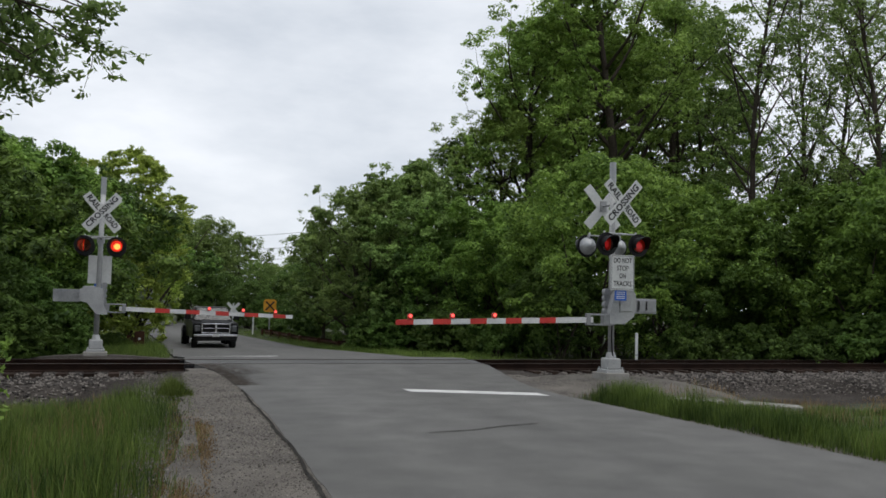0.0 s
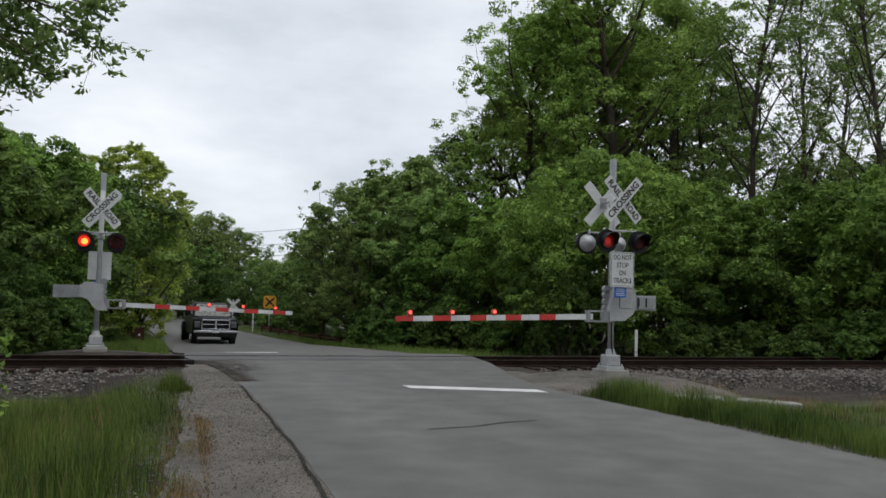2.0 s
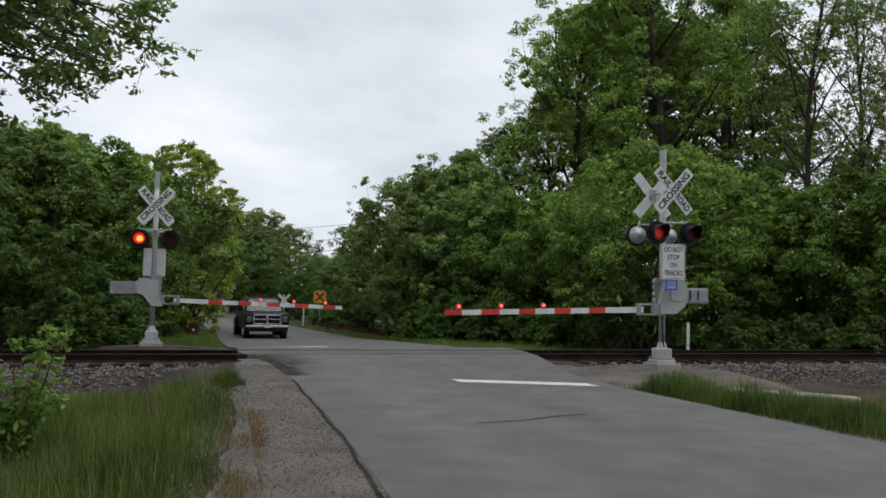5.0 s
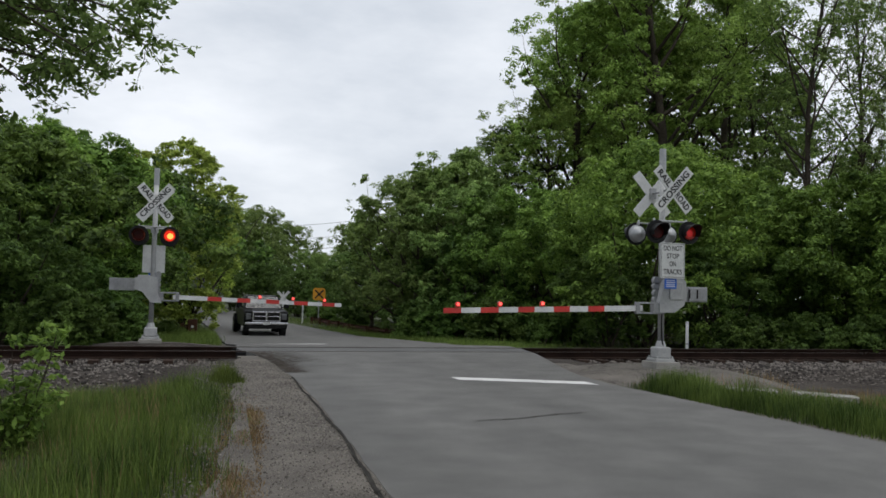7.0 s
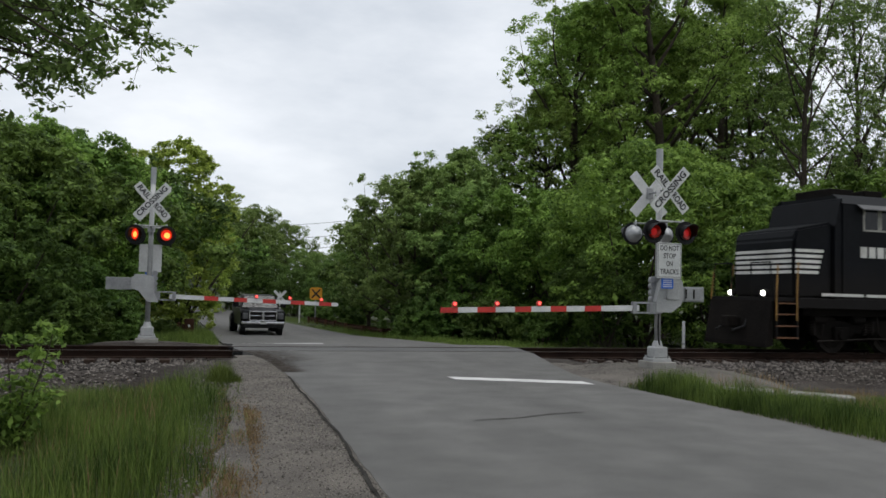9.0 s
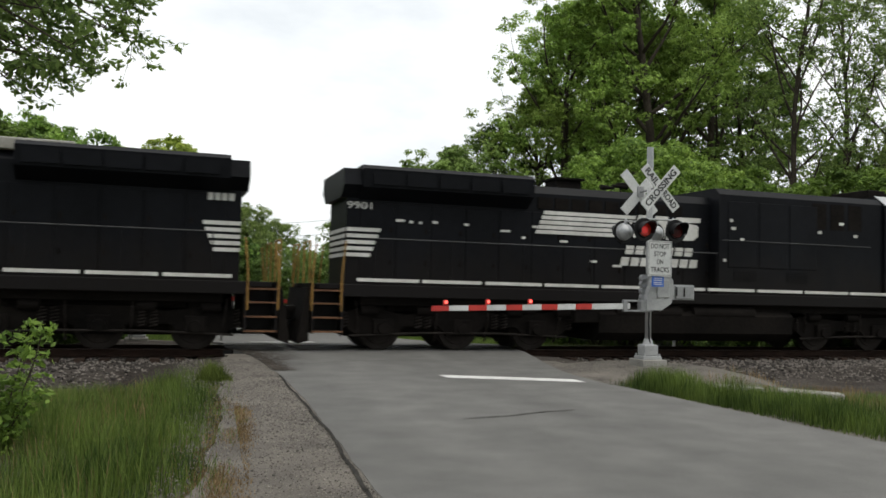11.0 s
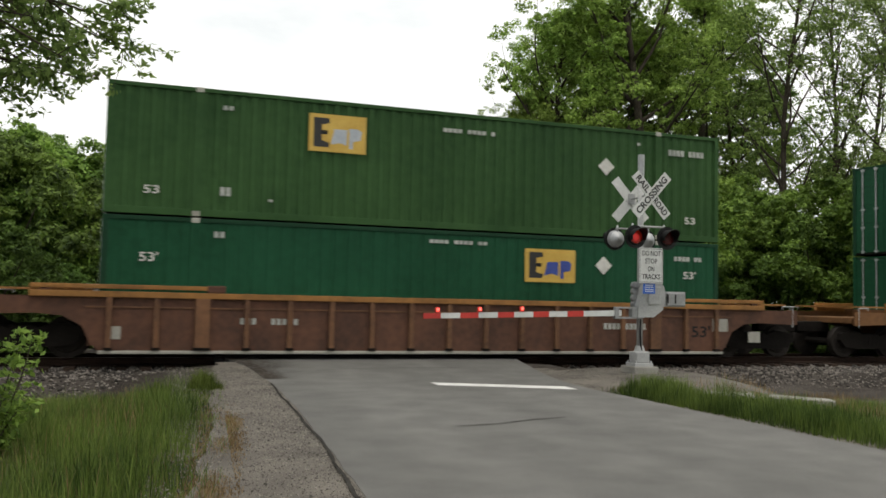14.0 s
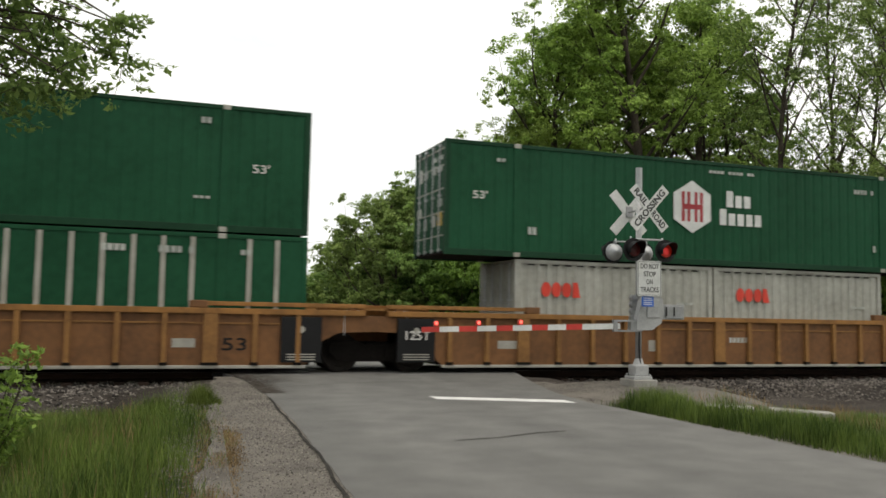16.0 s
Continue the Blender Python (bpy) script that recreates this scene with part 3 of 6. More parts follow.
def grass_patch(name, seed, area, count, hmin, hmax, mat, label, dens=None, lift=0.0):
    rng = np.random.default_rng(seed)
    x0, x1, y0, y1 = area
    vs = np.empty((count * 5, 3), np.float32)
    keep = 0
    while keep < count:
        x, y = rng.uniform(x0, x1), rng.uniform(y0, y1)
        k = dens(x, y) if dens else 1.0
        if rng.random() > k:
            continue
        k = 0.32 + 0.68 * k
        tuft = 0.75 + 0.5 * noise.noise((x * 1.1, y * 1.1, seed))
        h = rng.uniform(hmin, hmax) * k * tuft
        a, ln = rng.uniform(0, 6.283), rng.uniform(0.1, 0.55) * h
        w = rng.uniform(0.0022, 0.005)
        dx, dy = math.cos(a) * ln, math.sin(a) * ln
        px, py = -math.sin(a) * w, math.cos(a) * w
        z = ground_z(x, y) - 0.02 + lift
        o = keep * 5
        vs[o] = (x - px, y - py, z)
        vs[o + 1] = (x + px, y + py, z)
        vs[o + 2] = (x + dx * 0.35 + px * 0.8, y + dy * 0.35 + py * 0.8, z + h * 0.6)
        vs[o + 3] = (x + dx * 0.35 - px * 0.8, y + dy * 0.35 - py * 0.8, z + h * 0.6)
        vs[o + 4] = (x + dx, y + dy, z + h)
        keep += 1
    i = np.arange(count)[:, None] * 5
    f = np.concatenate([i + [0, 1, 2], i + [0, 2, 3], i + [3, 2, 4]], 1).reshape(-1, 3)
    ob = new(name, mesh_np(name, vs, f, mat))
    return tagged(ob, label, "grass", kind="stuff")


# ---------------------------------------------------------------- crossing signals
FLASHERS = []


def make_lamp(root, x, y, z, front, lit, turn0):
    """One flashing-light unit on a signal; front: -1 looks along -y, +1 along +y. A made-up disc in it turns its bright
    face out by turns to imitate flashing.
    """
    s = front
    bm = bmesh.new()
    n = 32
    for r0, d0, r1, d1 in ((0.255, 0.0, 0.255, 0.02), (0.255, 0.02, 0.180, 0.02), (0.180, 0.02, 0.172, 0.06), (0.172, 0.06, 0.160, 0.06), (0.160, 0.06, 0.160, 0.0), (0.160, 0.0, 0.255, 0.0)):
        a = [bm.verts.new((x + r0 * math.cos(6.2832 * i / n), y + s * d0, z + r0 * math.sin(6.2832 * i / n))) for i in range(n)]
        b = [bm.verts.new((x + r1 * math.cos(6.2832 * i / n), y + s * d1, z + r1 * math.sin(6.2832 * i / n))) for i in range(n)]
        for i in range(n):
            bm.faces.new((a[i], a[(i + 1) % n], b[(i + 1) % n], b[i]))
    bmesh.ops.remove_doubles(bm, verts=bm.verts[:], dist=0.0005)
    n = 18
    rows = []
    for i in range(n + 1):  # visor: a hood longer above than at the sides
        a = math.radians(-25 + 230 * i / n)
        ln = 0.16 + 0.17 * max(0, math.sin(a))
        rows.append([bm.verts.new((x + math.cos(a) * r, y + s * d, z + math.sin(a) * r)) for r, d in ((0.172, 0.03), (0.178, 0.03 + ln), (0.168, 0.03 + ln), (0.162, 0.03))])
    for p, q in zip(rows, rows[1:]):
        for k in range(4):
            bm.faces.new((p[k], q[k], q[(k + 1) % 4], p[(k + 1) % 4]))
    lamp = part("flashing_light", bm, BLACK, root, "black round light with a hood")
    # a disc added to imitate flashing, built round its own centre: a glowing lens on one side, an unlit one on the
    # other
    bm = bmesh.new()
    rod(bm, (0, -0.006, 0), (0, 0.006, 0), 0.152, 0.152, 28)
    disc = part("flasher_disc", bm, BLACK, lamp, "made-up turning disc that imitates the flashing")
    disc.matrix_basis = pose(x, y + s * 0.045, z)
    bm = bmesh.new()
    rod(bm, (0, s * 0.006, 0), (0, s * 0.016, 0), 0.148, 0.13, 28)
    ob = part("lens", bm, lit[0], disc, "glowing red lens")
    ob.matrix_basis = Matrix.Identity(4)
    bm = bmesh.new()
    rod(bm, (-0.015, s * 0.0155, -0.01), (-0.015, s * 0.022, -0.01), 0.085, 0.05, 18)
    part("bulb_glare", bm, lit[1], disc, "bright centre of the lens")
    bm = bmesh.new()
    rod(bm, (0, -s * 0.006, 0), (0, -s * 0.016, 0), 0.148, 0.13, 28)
    part("unlit_face", bm, DIMLENS, disc, "back of the made-up disc, coloured as the unlit red lens")
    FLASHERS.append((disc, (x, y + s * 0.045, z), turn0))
    bm = bmesh.new()
    rod(bm, (x, y - s * 0.001, z), (x, y - s * 0.10, z), 0.20, 0.175, 24, False)
    rod(bm, (x, y - s * 0.10, z), (x, y - s * 0.19, z), 0.175, 0.08, 24, False)
    rod(bm, (x, y - s * 0.186, z), (x, y - s * 0.19, z), 0.08, 0.08, 24)
    rod(bm, (x, y - s * 0.1, z + 0.12), (x, y - s * 0.1, z + 0.30), 0.022, 0.022, 10)
    part("housing", bm, SIGNBACK, lamp, "pale domed lamp housing", True)


def make_crossbuck(root, y, z, front):
    turn = pose(0, y, z, 0, 0, 0 if front < 0 else 180) @ FACE_NEAR
    for word, ang, lift in (("RAILROAD", -48, 0.0), ("CROSSING", 48, 0.024)):
        m = turn @ pose(0, 0, lift, 0, 0, ang)
        bm = bmesh.new()
        box(bm, -0.61, 0.61, -0.114, 0.114, 0, 0.018, 0.003)
        bm.transform(m)
        blade = part("blade", bm, SIGNWHITE, root, "white reflective crossbuck blade")
        if word == "RAILROAD":
            lettering("letters", "RAIL", 0.20, INK, blade, m @ pose(-0.33, 0, 0.019), 0.42, 0.002, "black letters RAIL", 0.03)
            lettering("letters", "ROAD", 0.20, INK, blade, m @ pose(0.33, 0, 0.019), 0.44, 0.002, "black letters ROAD", 0.03)
        else:
            lettering("letters", word, 0.20, INK, blade, m @ pose(0, 0, 0.019), 1.06, 0.002, "black letters CROSSING", 0.03)
    bm = bmesh.new()
    rod(bm, (0, 0, z + 0.02), (0, y, z + 0.02), 0.022, 0.022, 8)
    box(bm, -0.08, 0.08, y - 0.02 * front - 0.01, y - 0.02 * front + 0.01, z - 0.10, z + 0.14)
    part("crossbuck_bracket", bm, GALV, root)


def make_signal(lens, core, white_tip, first_left):
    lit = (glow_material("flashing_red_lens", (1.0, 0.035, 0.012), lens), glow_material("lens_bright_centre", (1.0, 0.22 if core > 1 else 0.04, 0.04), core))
    root = thing("crossing_signal", "silver railroad crossing signal with red lights and lowered striped gate", "crossing signal", group="crossing signals")
    bm = bmesh.new()
    box(bm, -0.30, 0.30, -0.30, 0.30, -0.45, 0.10, 0.02)
    part("footing", bm, CONCRETE, root, "square concrete footing")
    bm = bmesh.new()
    box(bm, -0.23, 0.23, -0.20, 0.20, 0.10, 0.17, 0.01)
    box(bm, -0.17, 0.17, -0.16, 0.16, 0.17, 0.42, 0.03)
    rod(bm, (0, 0, 0.42), (0, 0, 0.55), 0.12, 0.085, 20)
    for a in (-1, 1):
        for b in (-1, 1):
            rod(bm, (a * 0.19, b * 0.165, 0.17), (a * 0.19, b * 0.165, 0.22), 0.022, 0.022, 6)
    part("junction_base", bm, SILVER, root, "cast junction base with anchor bolts")
    bm = bmesh.new()
    rod(bm, (0, 0, 0.5), (0, 0, 4.62), 0.068, 0.066, 24)
    part("mast", bm, SILVER, root, "silver-painted steel mast", True)
    bm = bmesh.new()
    rod(bm, (0, 0, 4.35), (0, 0, 4.82), 0.074, 0.074, 24)
    part("mast_cap", bm, SIGNBACK, root, "reflective band and cap at the mast top")
    # light brackets
    for front in (-1, 1):
        y = 0.42 * front
        bm = bmesh.new()
        pipe(bm, [(-0.40, y, 2.96), (-0.40, y * 0.9, 3.17), (0.40, y * 0.9, 3.17), (0.40, y, 2.96)], 0.02, 8)
        pipe(bm, [(0, 0, 3.12), (0, y * 0.9, 3.17)], 0.028, 8)
        part("light_arm", bm, SILVER, root, "bent pipe that carries the lights")
        for x in (-0.40, 0.40):
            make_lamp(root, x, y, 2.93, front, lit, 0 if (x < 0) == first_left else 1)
    bm = bmesh.new()
    rod(bm, (0, 0, 3.02), (0, 0, 3.22), 0.10, 0.10, 16)
    part("clamp", bm, SILVER, root)
    make_crossbuck(root, -0.41, 3.86, -1)
    make_crossbuck(root, 0.41, 3.84, 1)
    # notice board
    bm = bmesh.new()
    box(bm, -0.30, 0.30, -0.44, -0.43, 1.93, 2.70, 0.003)
    sign = part("notice_board", bm, SIGNWHITE, root, "white notice with black words")
    bm = bmesh.new()
    for x0, x1, z0, z1 in ((-0.28, 0.28, 2.672, 2.680), (-0.28, 0.28, 1.950, 1.958), (-0.284, -0.276, 1.95, 2.68), (0.276, 0.284, 1.95, 2.68)):
        box(bm, x0, x1, -0.4425, -0.4405, z0, z1)
    part("border", bm, INK, sign)
    for i, (word, w) in enumerate((("DO NOT", 0.46), ("STOP", 0.30), ("ON", 0.16), ("TRACKS", 0.46))):
        lettering("letters", word, 0.155, INK, sign, pose(0, -0.4415, 2.575 - 0.17 * i) @ FACE_NEAR, w, 0.002, "black letters " + word)
    bm = bmesh.new()
    box(bm, -0.02, 0.02, -0.43, 0.0, 2.55, 2.59)
    part("notice_bracket", bm, GALV, root)
    bm = bmesh.new()
    box(bm, -0.02, 0.02, -0.43, 0.0, 2.05, 2.09)
    part("notice_bracket", bm, GALV, root)
    bm = bmesh.new()
    box(bm, -0.17, 0.13, -0.40, -0.39, 1.70, 1.92, 0.003)
    plate = part("information_plate", bm, BLUEPAINT, root, "small blue plate with white lines")
    bm = bmesh.new()
    for z in (1.74, 1.78, 1.83, 1.875):
        box(bm, -0.13, 0.09, -0.4025, -0.4005, z, z + 0.018)
    part("lines", bm, SIGNWHITE, plate)
    # gate mechanism
    bm = bmesh.new()
    if white_tip:
        outline = [(-0.26, 1.10), (0.02, 1.10), (0.26, 1.40), (0.46, 1.46), (0.46, 1.78), (0.10, 1.84), (-0.12, 1.80), (-0.15, 1.36)]
    else:
        outline = [(-0.16, 1.18), (0.22, 1.18), (0.46, 1.34), (0.52, 1.55), (0.50, 1.86), (0.42, 1.95), (0.02, 1.95), (-0.06, 1.80), (-0.16, 1.42)]
    prism(bm, outline, "y", -0.20, 0.16)
    mech = part("gate_mechanism", bm, SILVER, root, "grey cast gate mechanism housing")
    bm = bmesh.new()
    box(bm, 0.08, 0.40, -0.225, -0.20, 1.46, 1.86, 0.015)
    rod(bm, (0.24, -0.24, 1.74), (0.24, -0.20, 1.74), 0.035, 0.035, 12)
    part("access_cover", bm, SILVER, mech, "bolted access cover")
    bm = bmesh.new()
    for z in (1.45, 1.60, 1.75, 1.88):
        rod(bm, (-0.14, -0.05, z), (-0.14, 0.05, z), 0.085, 0.085, 12)
    rod(bm, (-0.16, 0, 1.40), (-0.16, 0, 1.90), 0.03, 0.03, 8)
    part("clamp_bolts", bm, GALV, mech)
    bm = bmesh.new()
    box(bm, 0.45, 1.12, -0.10, -0.06, 1.42, 1.76, 0.01)
    box(bm, 0.62, 1.10, -0.13, -0.10, 1.45, 1.73, 0.01)
    cw = part("counterweight", bm, GALV, root, "flat steel counterweight plates")
    for x in (0.62, 0.82):
        bm = bmesh.new()
        box(bm, x, x + 0.03, -0.145, -0.13, 1.50, 1.70)
        part("bolt_slot", bm, BLACK, cw)
    bm = bmesh.new()
    box(bm, -0.72, -0.02, -0.16, -0.13, 1.36, 1.40, 0.005)
    box(bm, -0.72, -0.02, -0.16, -0.13, 1.14, 1.18, 0.005)
    box(bm, -0.72, -0.62, -0.17, -0.08, 1.14, 1.40, 0.01)
    box(bm, -0.30, 0.02, -0.17, -0.03, 1.16, 1.38, 0.01)
    part("arm_clamp", bm, GALV, root, "galvanised clamp of the gate arm")
    # striped arm, one piece after another
    x = -0.55
    i = 0
    arm = new("gate_arm")
    arm.parent = root
    arm["label"] = "red and white striped gate arm"
    marks = [0.93, 0.39, 0.43, 0.37, 0.44, 0.37, 0.43, 0.40, 0.42, 0.37] + ([0.20] if white_tip else [])
    for i, ln in enumerate(marks):
        a, b = x, x - ln

        def hz(q):
            k = (-q - 0.55) / 4.6
            return 1.262 - 0.13 * k, 0.062 - 0.010 * k
        (za, ha), (zb, hb) = hz(a), hz(b)
        bm = bmesh.new()
        prism(bm, [(a, za - ha), (b, zb - hb), (b, zb + hb), (a, za + ha)], "y", -0.145, -0.105)
        part("stripe", bm, SIGNWHITE if i % 2 == 0 else REDPAINT, arm)
        x = b
    for lx in (-4.80, -3.88, -2.93):
        z = 1.262 - 0.13 * ((-lx - 0.55) / 4.6) + 0.06
        bm = bmesh.new()
        box(bm, lx - 0.05, lx + 0.05, -0.16, -0.09, z, z + 0.03, 0.006)
        rod(bm, (lx, -0.16, z + 0.065), (lx, -0.09, z + 0.065), 0.05, 0.05, 14)
        lamp = part("arm_lamp", bm, REDPAINT, arm, "small red lamp on the gate arm")
        for s in (-0.163, -0.087):
            bm = bmesh.new()
            rod(bm, (lx, s - 0.003, z + 0.065), (lx, s + 0.003, z + 0.065), 0.034, 0.034, 12)
            part("lens", bm, ARMLIT, lamp)
    # cable down to the base
    bm = bmesh.new()
    pipe(bm, [(-0.02, -0.07, 1.2), (-0.05, -0.10, 0.9), (-0.03, -0.09, 0.6), (0, -0.10, 0.42)], 0.016, 6)
    part("cable", bm, BLACK, root)
    return root


ARMLIT = glow_material("arm_lamp_lens", (1.0, 0.10, 0.08), 2.2)


# ---------------------------------------------------------------- trees and verges
def build_plants():
    tall = make_tree("tall_tree", 11, 26, 7.2, 0.20, 0.42, LEAF_TALL, "tall broad green deciduous tree in full leaf", 24, 0.125, 38, 1.3, 0.0, 6, rise=0.8)
    tall2 = make_tree("tall_tree", 23, 23, 6.2, 0.16, 0.36, LEAF_DARK, "tall dark green deciduous tree in full leaf", 22, 0.13, 36, 1.3, 0.0, 6, rise=0.8)
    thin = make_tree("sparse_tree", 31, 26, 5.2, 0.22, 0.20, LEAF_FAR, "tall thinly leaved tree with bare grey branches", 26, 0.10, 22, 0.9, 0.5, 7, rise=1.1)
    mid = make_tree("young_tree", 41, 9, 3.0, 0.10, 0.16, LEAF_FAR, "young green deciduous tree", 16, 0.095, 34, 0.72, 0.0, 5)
    lime = make_bush("round_tree", 51, 8.6, 4.0, LEAF_LIME, "rounded fresh green tree reaching to the ground", 50, 62, 0.095, "tree", 0.9)
    column = make_bush("roadside_tree", 57, 10.6, 2.9, LEAF_BRIGHT, "upright fresh green tree at the far road side", 60, 58, 0.10, "tree", 0.6)
    hedge = make_bush("thicket", 61, 7.2, 3.6, LEAF_MID, "dense green thicket beside the railway", 46, 60, 0.098, slim=1.2)
    hedge2 = make_bush("thicket", 71, 6.0, 3.4, LEAF_DARK, "dense dark green thicket beside the railway", 44, 58, 0.098, slim=1.0)
    hedge3 = make_bush("thicket", 66, 7.2, 3.6, LEAF, "dense leafy green thicket beyond the rails", 46, 60, 0.098, slim=1.3)
    low = make_bush("shrub", 81, 2.2, 1.7, LEAF_DARK, "low dark green shrub", 26, 30, 0.09, "shrub")
    far = make_tree("far_tree", 91, 11, 4.2, 0.08, 0.22, LEAF_FAR, "distant green tree with haze tinted into its leaves", 16, 0.125, 34, 1.1, 0.0, 5)

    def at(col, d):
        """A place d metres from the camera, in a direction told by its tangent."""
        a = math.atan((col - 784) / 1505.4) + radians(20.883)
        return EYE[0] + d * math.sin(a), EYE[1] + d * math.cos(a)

    first = {}
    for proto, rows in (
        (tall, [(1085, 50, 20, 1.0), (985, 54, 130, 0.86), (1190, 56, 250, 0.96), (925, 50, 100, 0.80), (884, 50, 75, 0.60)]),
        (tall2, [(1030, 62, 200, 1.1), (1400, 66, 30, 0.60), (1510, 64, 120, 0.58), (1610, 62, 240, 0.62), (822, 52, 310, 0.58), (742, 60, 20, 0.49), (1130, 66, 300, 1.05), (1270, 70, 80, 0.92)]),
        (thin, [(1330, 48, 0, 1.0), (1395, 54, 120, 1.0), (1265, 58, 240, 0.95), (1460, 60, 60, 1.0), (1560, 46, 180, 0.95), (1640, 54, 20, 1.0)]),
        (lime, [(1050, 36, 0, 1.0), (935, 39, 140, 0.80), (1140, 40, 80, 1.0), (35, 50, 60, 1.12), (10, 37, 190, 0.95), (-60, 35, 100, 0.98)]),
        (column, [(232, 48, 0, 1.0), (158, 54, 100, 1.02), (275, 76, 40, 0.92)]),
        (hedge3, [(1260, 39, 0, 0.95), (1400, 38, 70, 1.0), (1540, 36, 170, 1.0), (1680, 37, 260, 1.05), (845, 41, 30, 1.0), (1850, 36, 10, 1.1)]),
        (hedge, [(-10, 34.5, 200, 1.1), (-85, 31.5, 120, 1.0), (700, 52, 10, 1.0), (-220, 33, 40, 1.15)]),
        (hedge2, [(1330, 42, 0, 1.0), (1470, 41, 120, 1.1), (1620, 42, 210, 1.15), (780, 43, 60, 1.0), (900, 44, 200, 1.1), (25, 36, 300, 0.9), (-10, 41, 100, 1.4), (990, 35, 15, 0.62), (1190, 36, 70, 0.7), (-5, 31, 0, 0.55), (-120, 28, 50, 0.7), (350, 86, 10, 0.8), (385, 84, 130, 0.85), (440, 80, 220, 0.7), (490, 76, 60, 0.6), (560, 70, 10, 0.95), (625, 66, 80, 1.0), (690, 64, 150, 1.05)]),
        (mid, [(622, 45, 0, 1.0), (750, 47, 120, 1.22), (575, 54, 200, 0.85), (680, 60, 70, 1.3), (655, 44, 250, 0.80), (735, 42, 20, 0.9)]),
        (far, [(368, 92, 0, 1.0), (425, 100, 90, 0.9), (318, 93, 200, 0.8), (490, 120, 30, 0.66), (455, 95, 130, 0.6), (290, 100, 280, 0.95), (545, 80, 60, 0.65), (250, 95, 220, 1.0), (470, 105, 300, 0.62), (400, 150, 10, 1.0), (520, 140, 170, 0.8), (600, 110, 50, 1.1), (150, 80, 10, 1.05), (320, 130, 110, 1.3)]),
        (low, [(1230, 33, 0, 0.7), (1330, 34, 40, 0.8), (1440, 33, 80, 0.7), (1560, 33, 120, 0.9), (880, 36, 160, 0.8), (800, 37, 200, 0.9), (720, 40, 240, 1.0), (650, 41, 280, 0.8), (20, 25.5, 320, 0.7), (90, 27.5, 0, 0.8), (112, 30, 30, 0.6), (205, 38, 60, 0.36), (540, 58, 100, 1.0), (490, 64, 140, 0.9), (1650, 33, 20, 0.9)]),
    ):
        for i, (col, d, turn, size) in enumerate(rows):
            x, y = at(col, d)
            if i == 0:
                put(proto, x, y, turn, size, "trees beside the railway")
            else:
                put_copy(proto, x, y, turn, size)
    # unseen trees added behind the viewpoint to hold back low sky light
    for i in range(9):
        put_copy((tall, tall2)[i % 2], -46 + 11.5 * i, -42 - 4 * (i % 3), 67 * i, 0.95 + 0.1 * (i % 2))


def build_overhang():
    """Leafy boughs of a near tree that stands beside the camera."""
    rng = random.Random(7)
    nr = np.random.default_rng(7)
    root = thing("roadside_tree", "near tree with drooping leafy boughs over the verge", "tree", pose(-5.6, -13.6, ground_z(-5.6, -13.6)))
    v, f = [], []
    trunk, _ = limb(rng, v, f, Vector((0, 0, -0.2)), Vector((0.05, 0, 1)), 8.5, 0.26, 0.08, 0.05, 0.05, 8, 10)
    tips = []
    low_ends = [(4.0, 0.6, 3.45), (4.3, 0.3, 3.6), (4.1, 1.0, 3.75), (3.8, 0.4, 3.3), (4.5, 0.9, 3.95)]
    for k in range(45):
        z = 3.9 + 1.5 * rng.random()
        end = Vector((rng.uniform(3.2, 5.3), rng.uniform(0.1, 1.9), rng.uniform(3.75, 5.6)))
        if end.x > 5.0:
            end.z = max(end.z, 4.35)
        if k >= 40:
            end = Vector(low_ends[k - 40])
        st = trunk[min(8, int(z))]
        pts = [st]
        for i in range(1, 9):
            u = i / 8
            pts.append(st.lerp(end, u) + Vector((rng.uniform(-0.1, 0.1), rng.uniform(-0.1, 0.1), 0.55 * math.sin(math.pi * u) + rng.uniform(-0.06, 0.06))))
        tube_rings(v, f, pts, [(0.09 if k % 9 == 0 else 0.045) * (1 - i / 8) + 0.006 for i in range(9)], 6)
        for i in range(3, 9):
            for s in range(3):
                d = Vector((rng.uniform(-0.4, 1), rng.uniform(-1, 1), rng.uniform(-0.9, 0.5)))
                tw, _ = limb(rng, v, f, pts[i], d, rng.uniform(0.2, 0.5), 0.006, 0.002, 0.25, -0.1, 3, 4)
                tips += [tuple(q) for q in tw[1:]]
    t = raw("trunk", v, f, BARK, root)
    n = len(tips)
    lv, lf = leaves(nr, tips, [0.11] * n, [11] * n, 0.045)
    ob = new("crown", mesh_np("crown", lv, lf, LEAF_BOUGH))
    ob.parent = root
    # the rest of its crown, above the view
    lv, lf = leaves(nr, [(rng.uniform(-3, 3), rng.uniform(-3, 3), rng.uniform(5.8, 10)) for _ in range(150)], [0.9] * 150, [60] * 150, 0.09)
    ob = new("upper_crown", mesh_np("upper_crown", lv, lf, LEAF_DARK))
    ob.parent = root


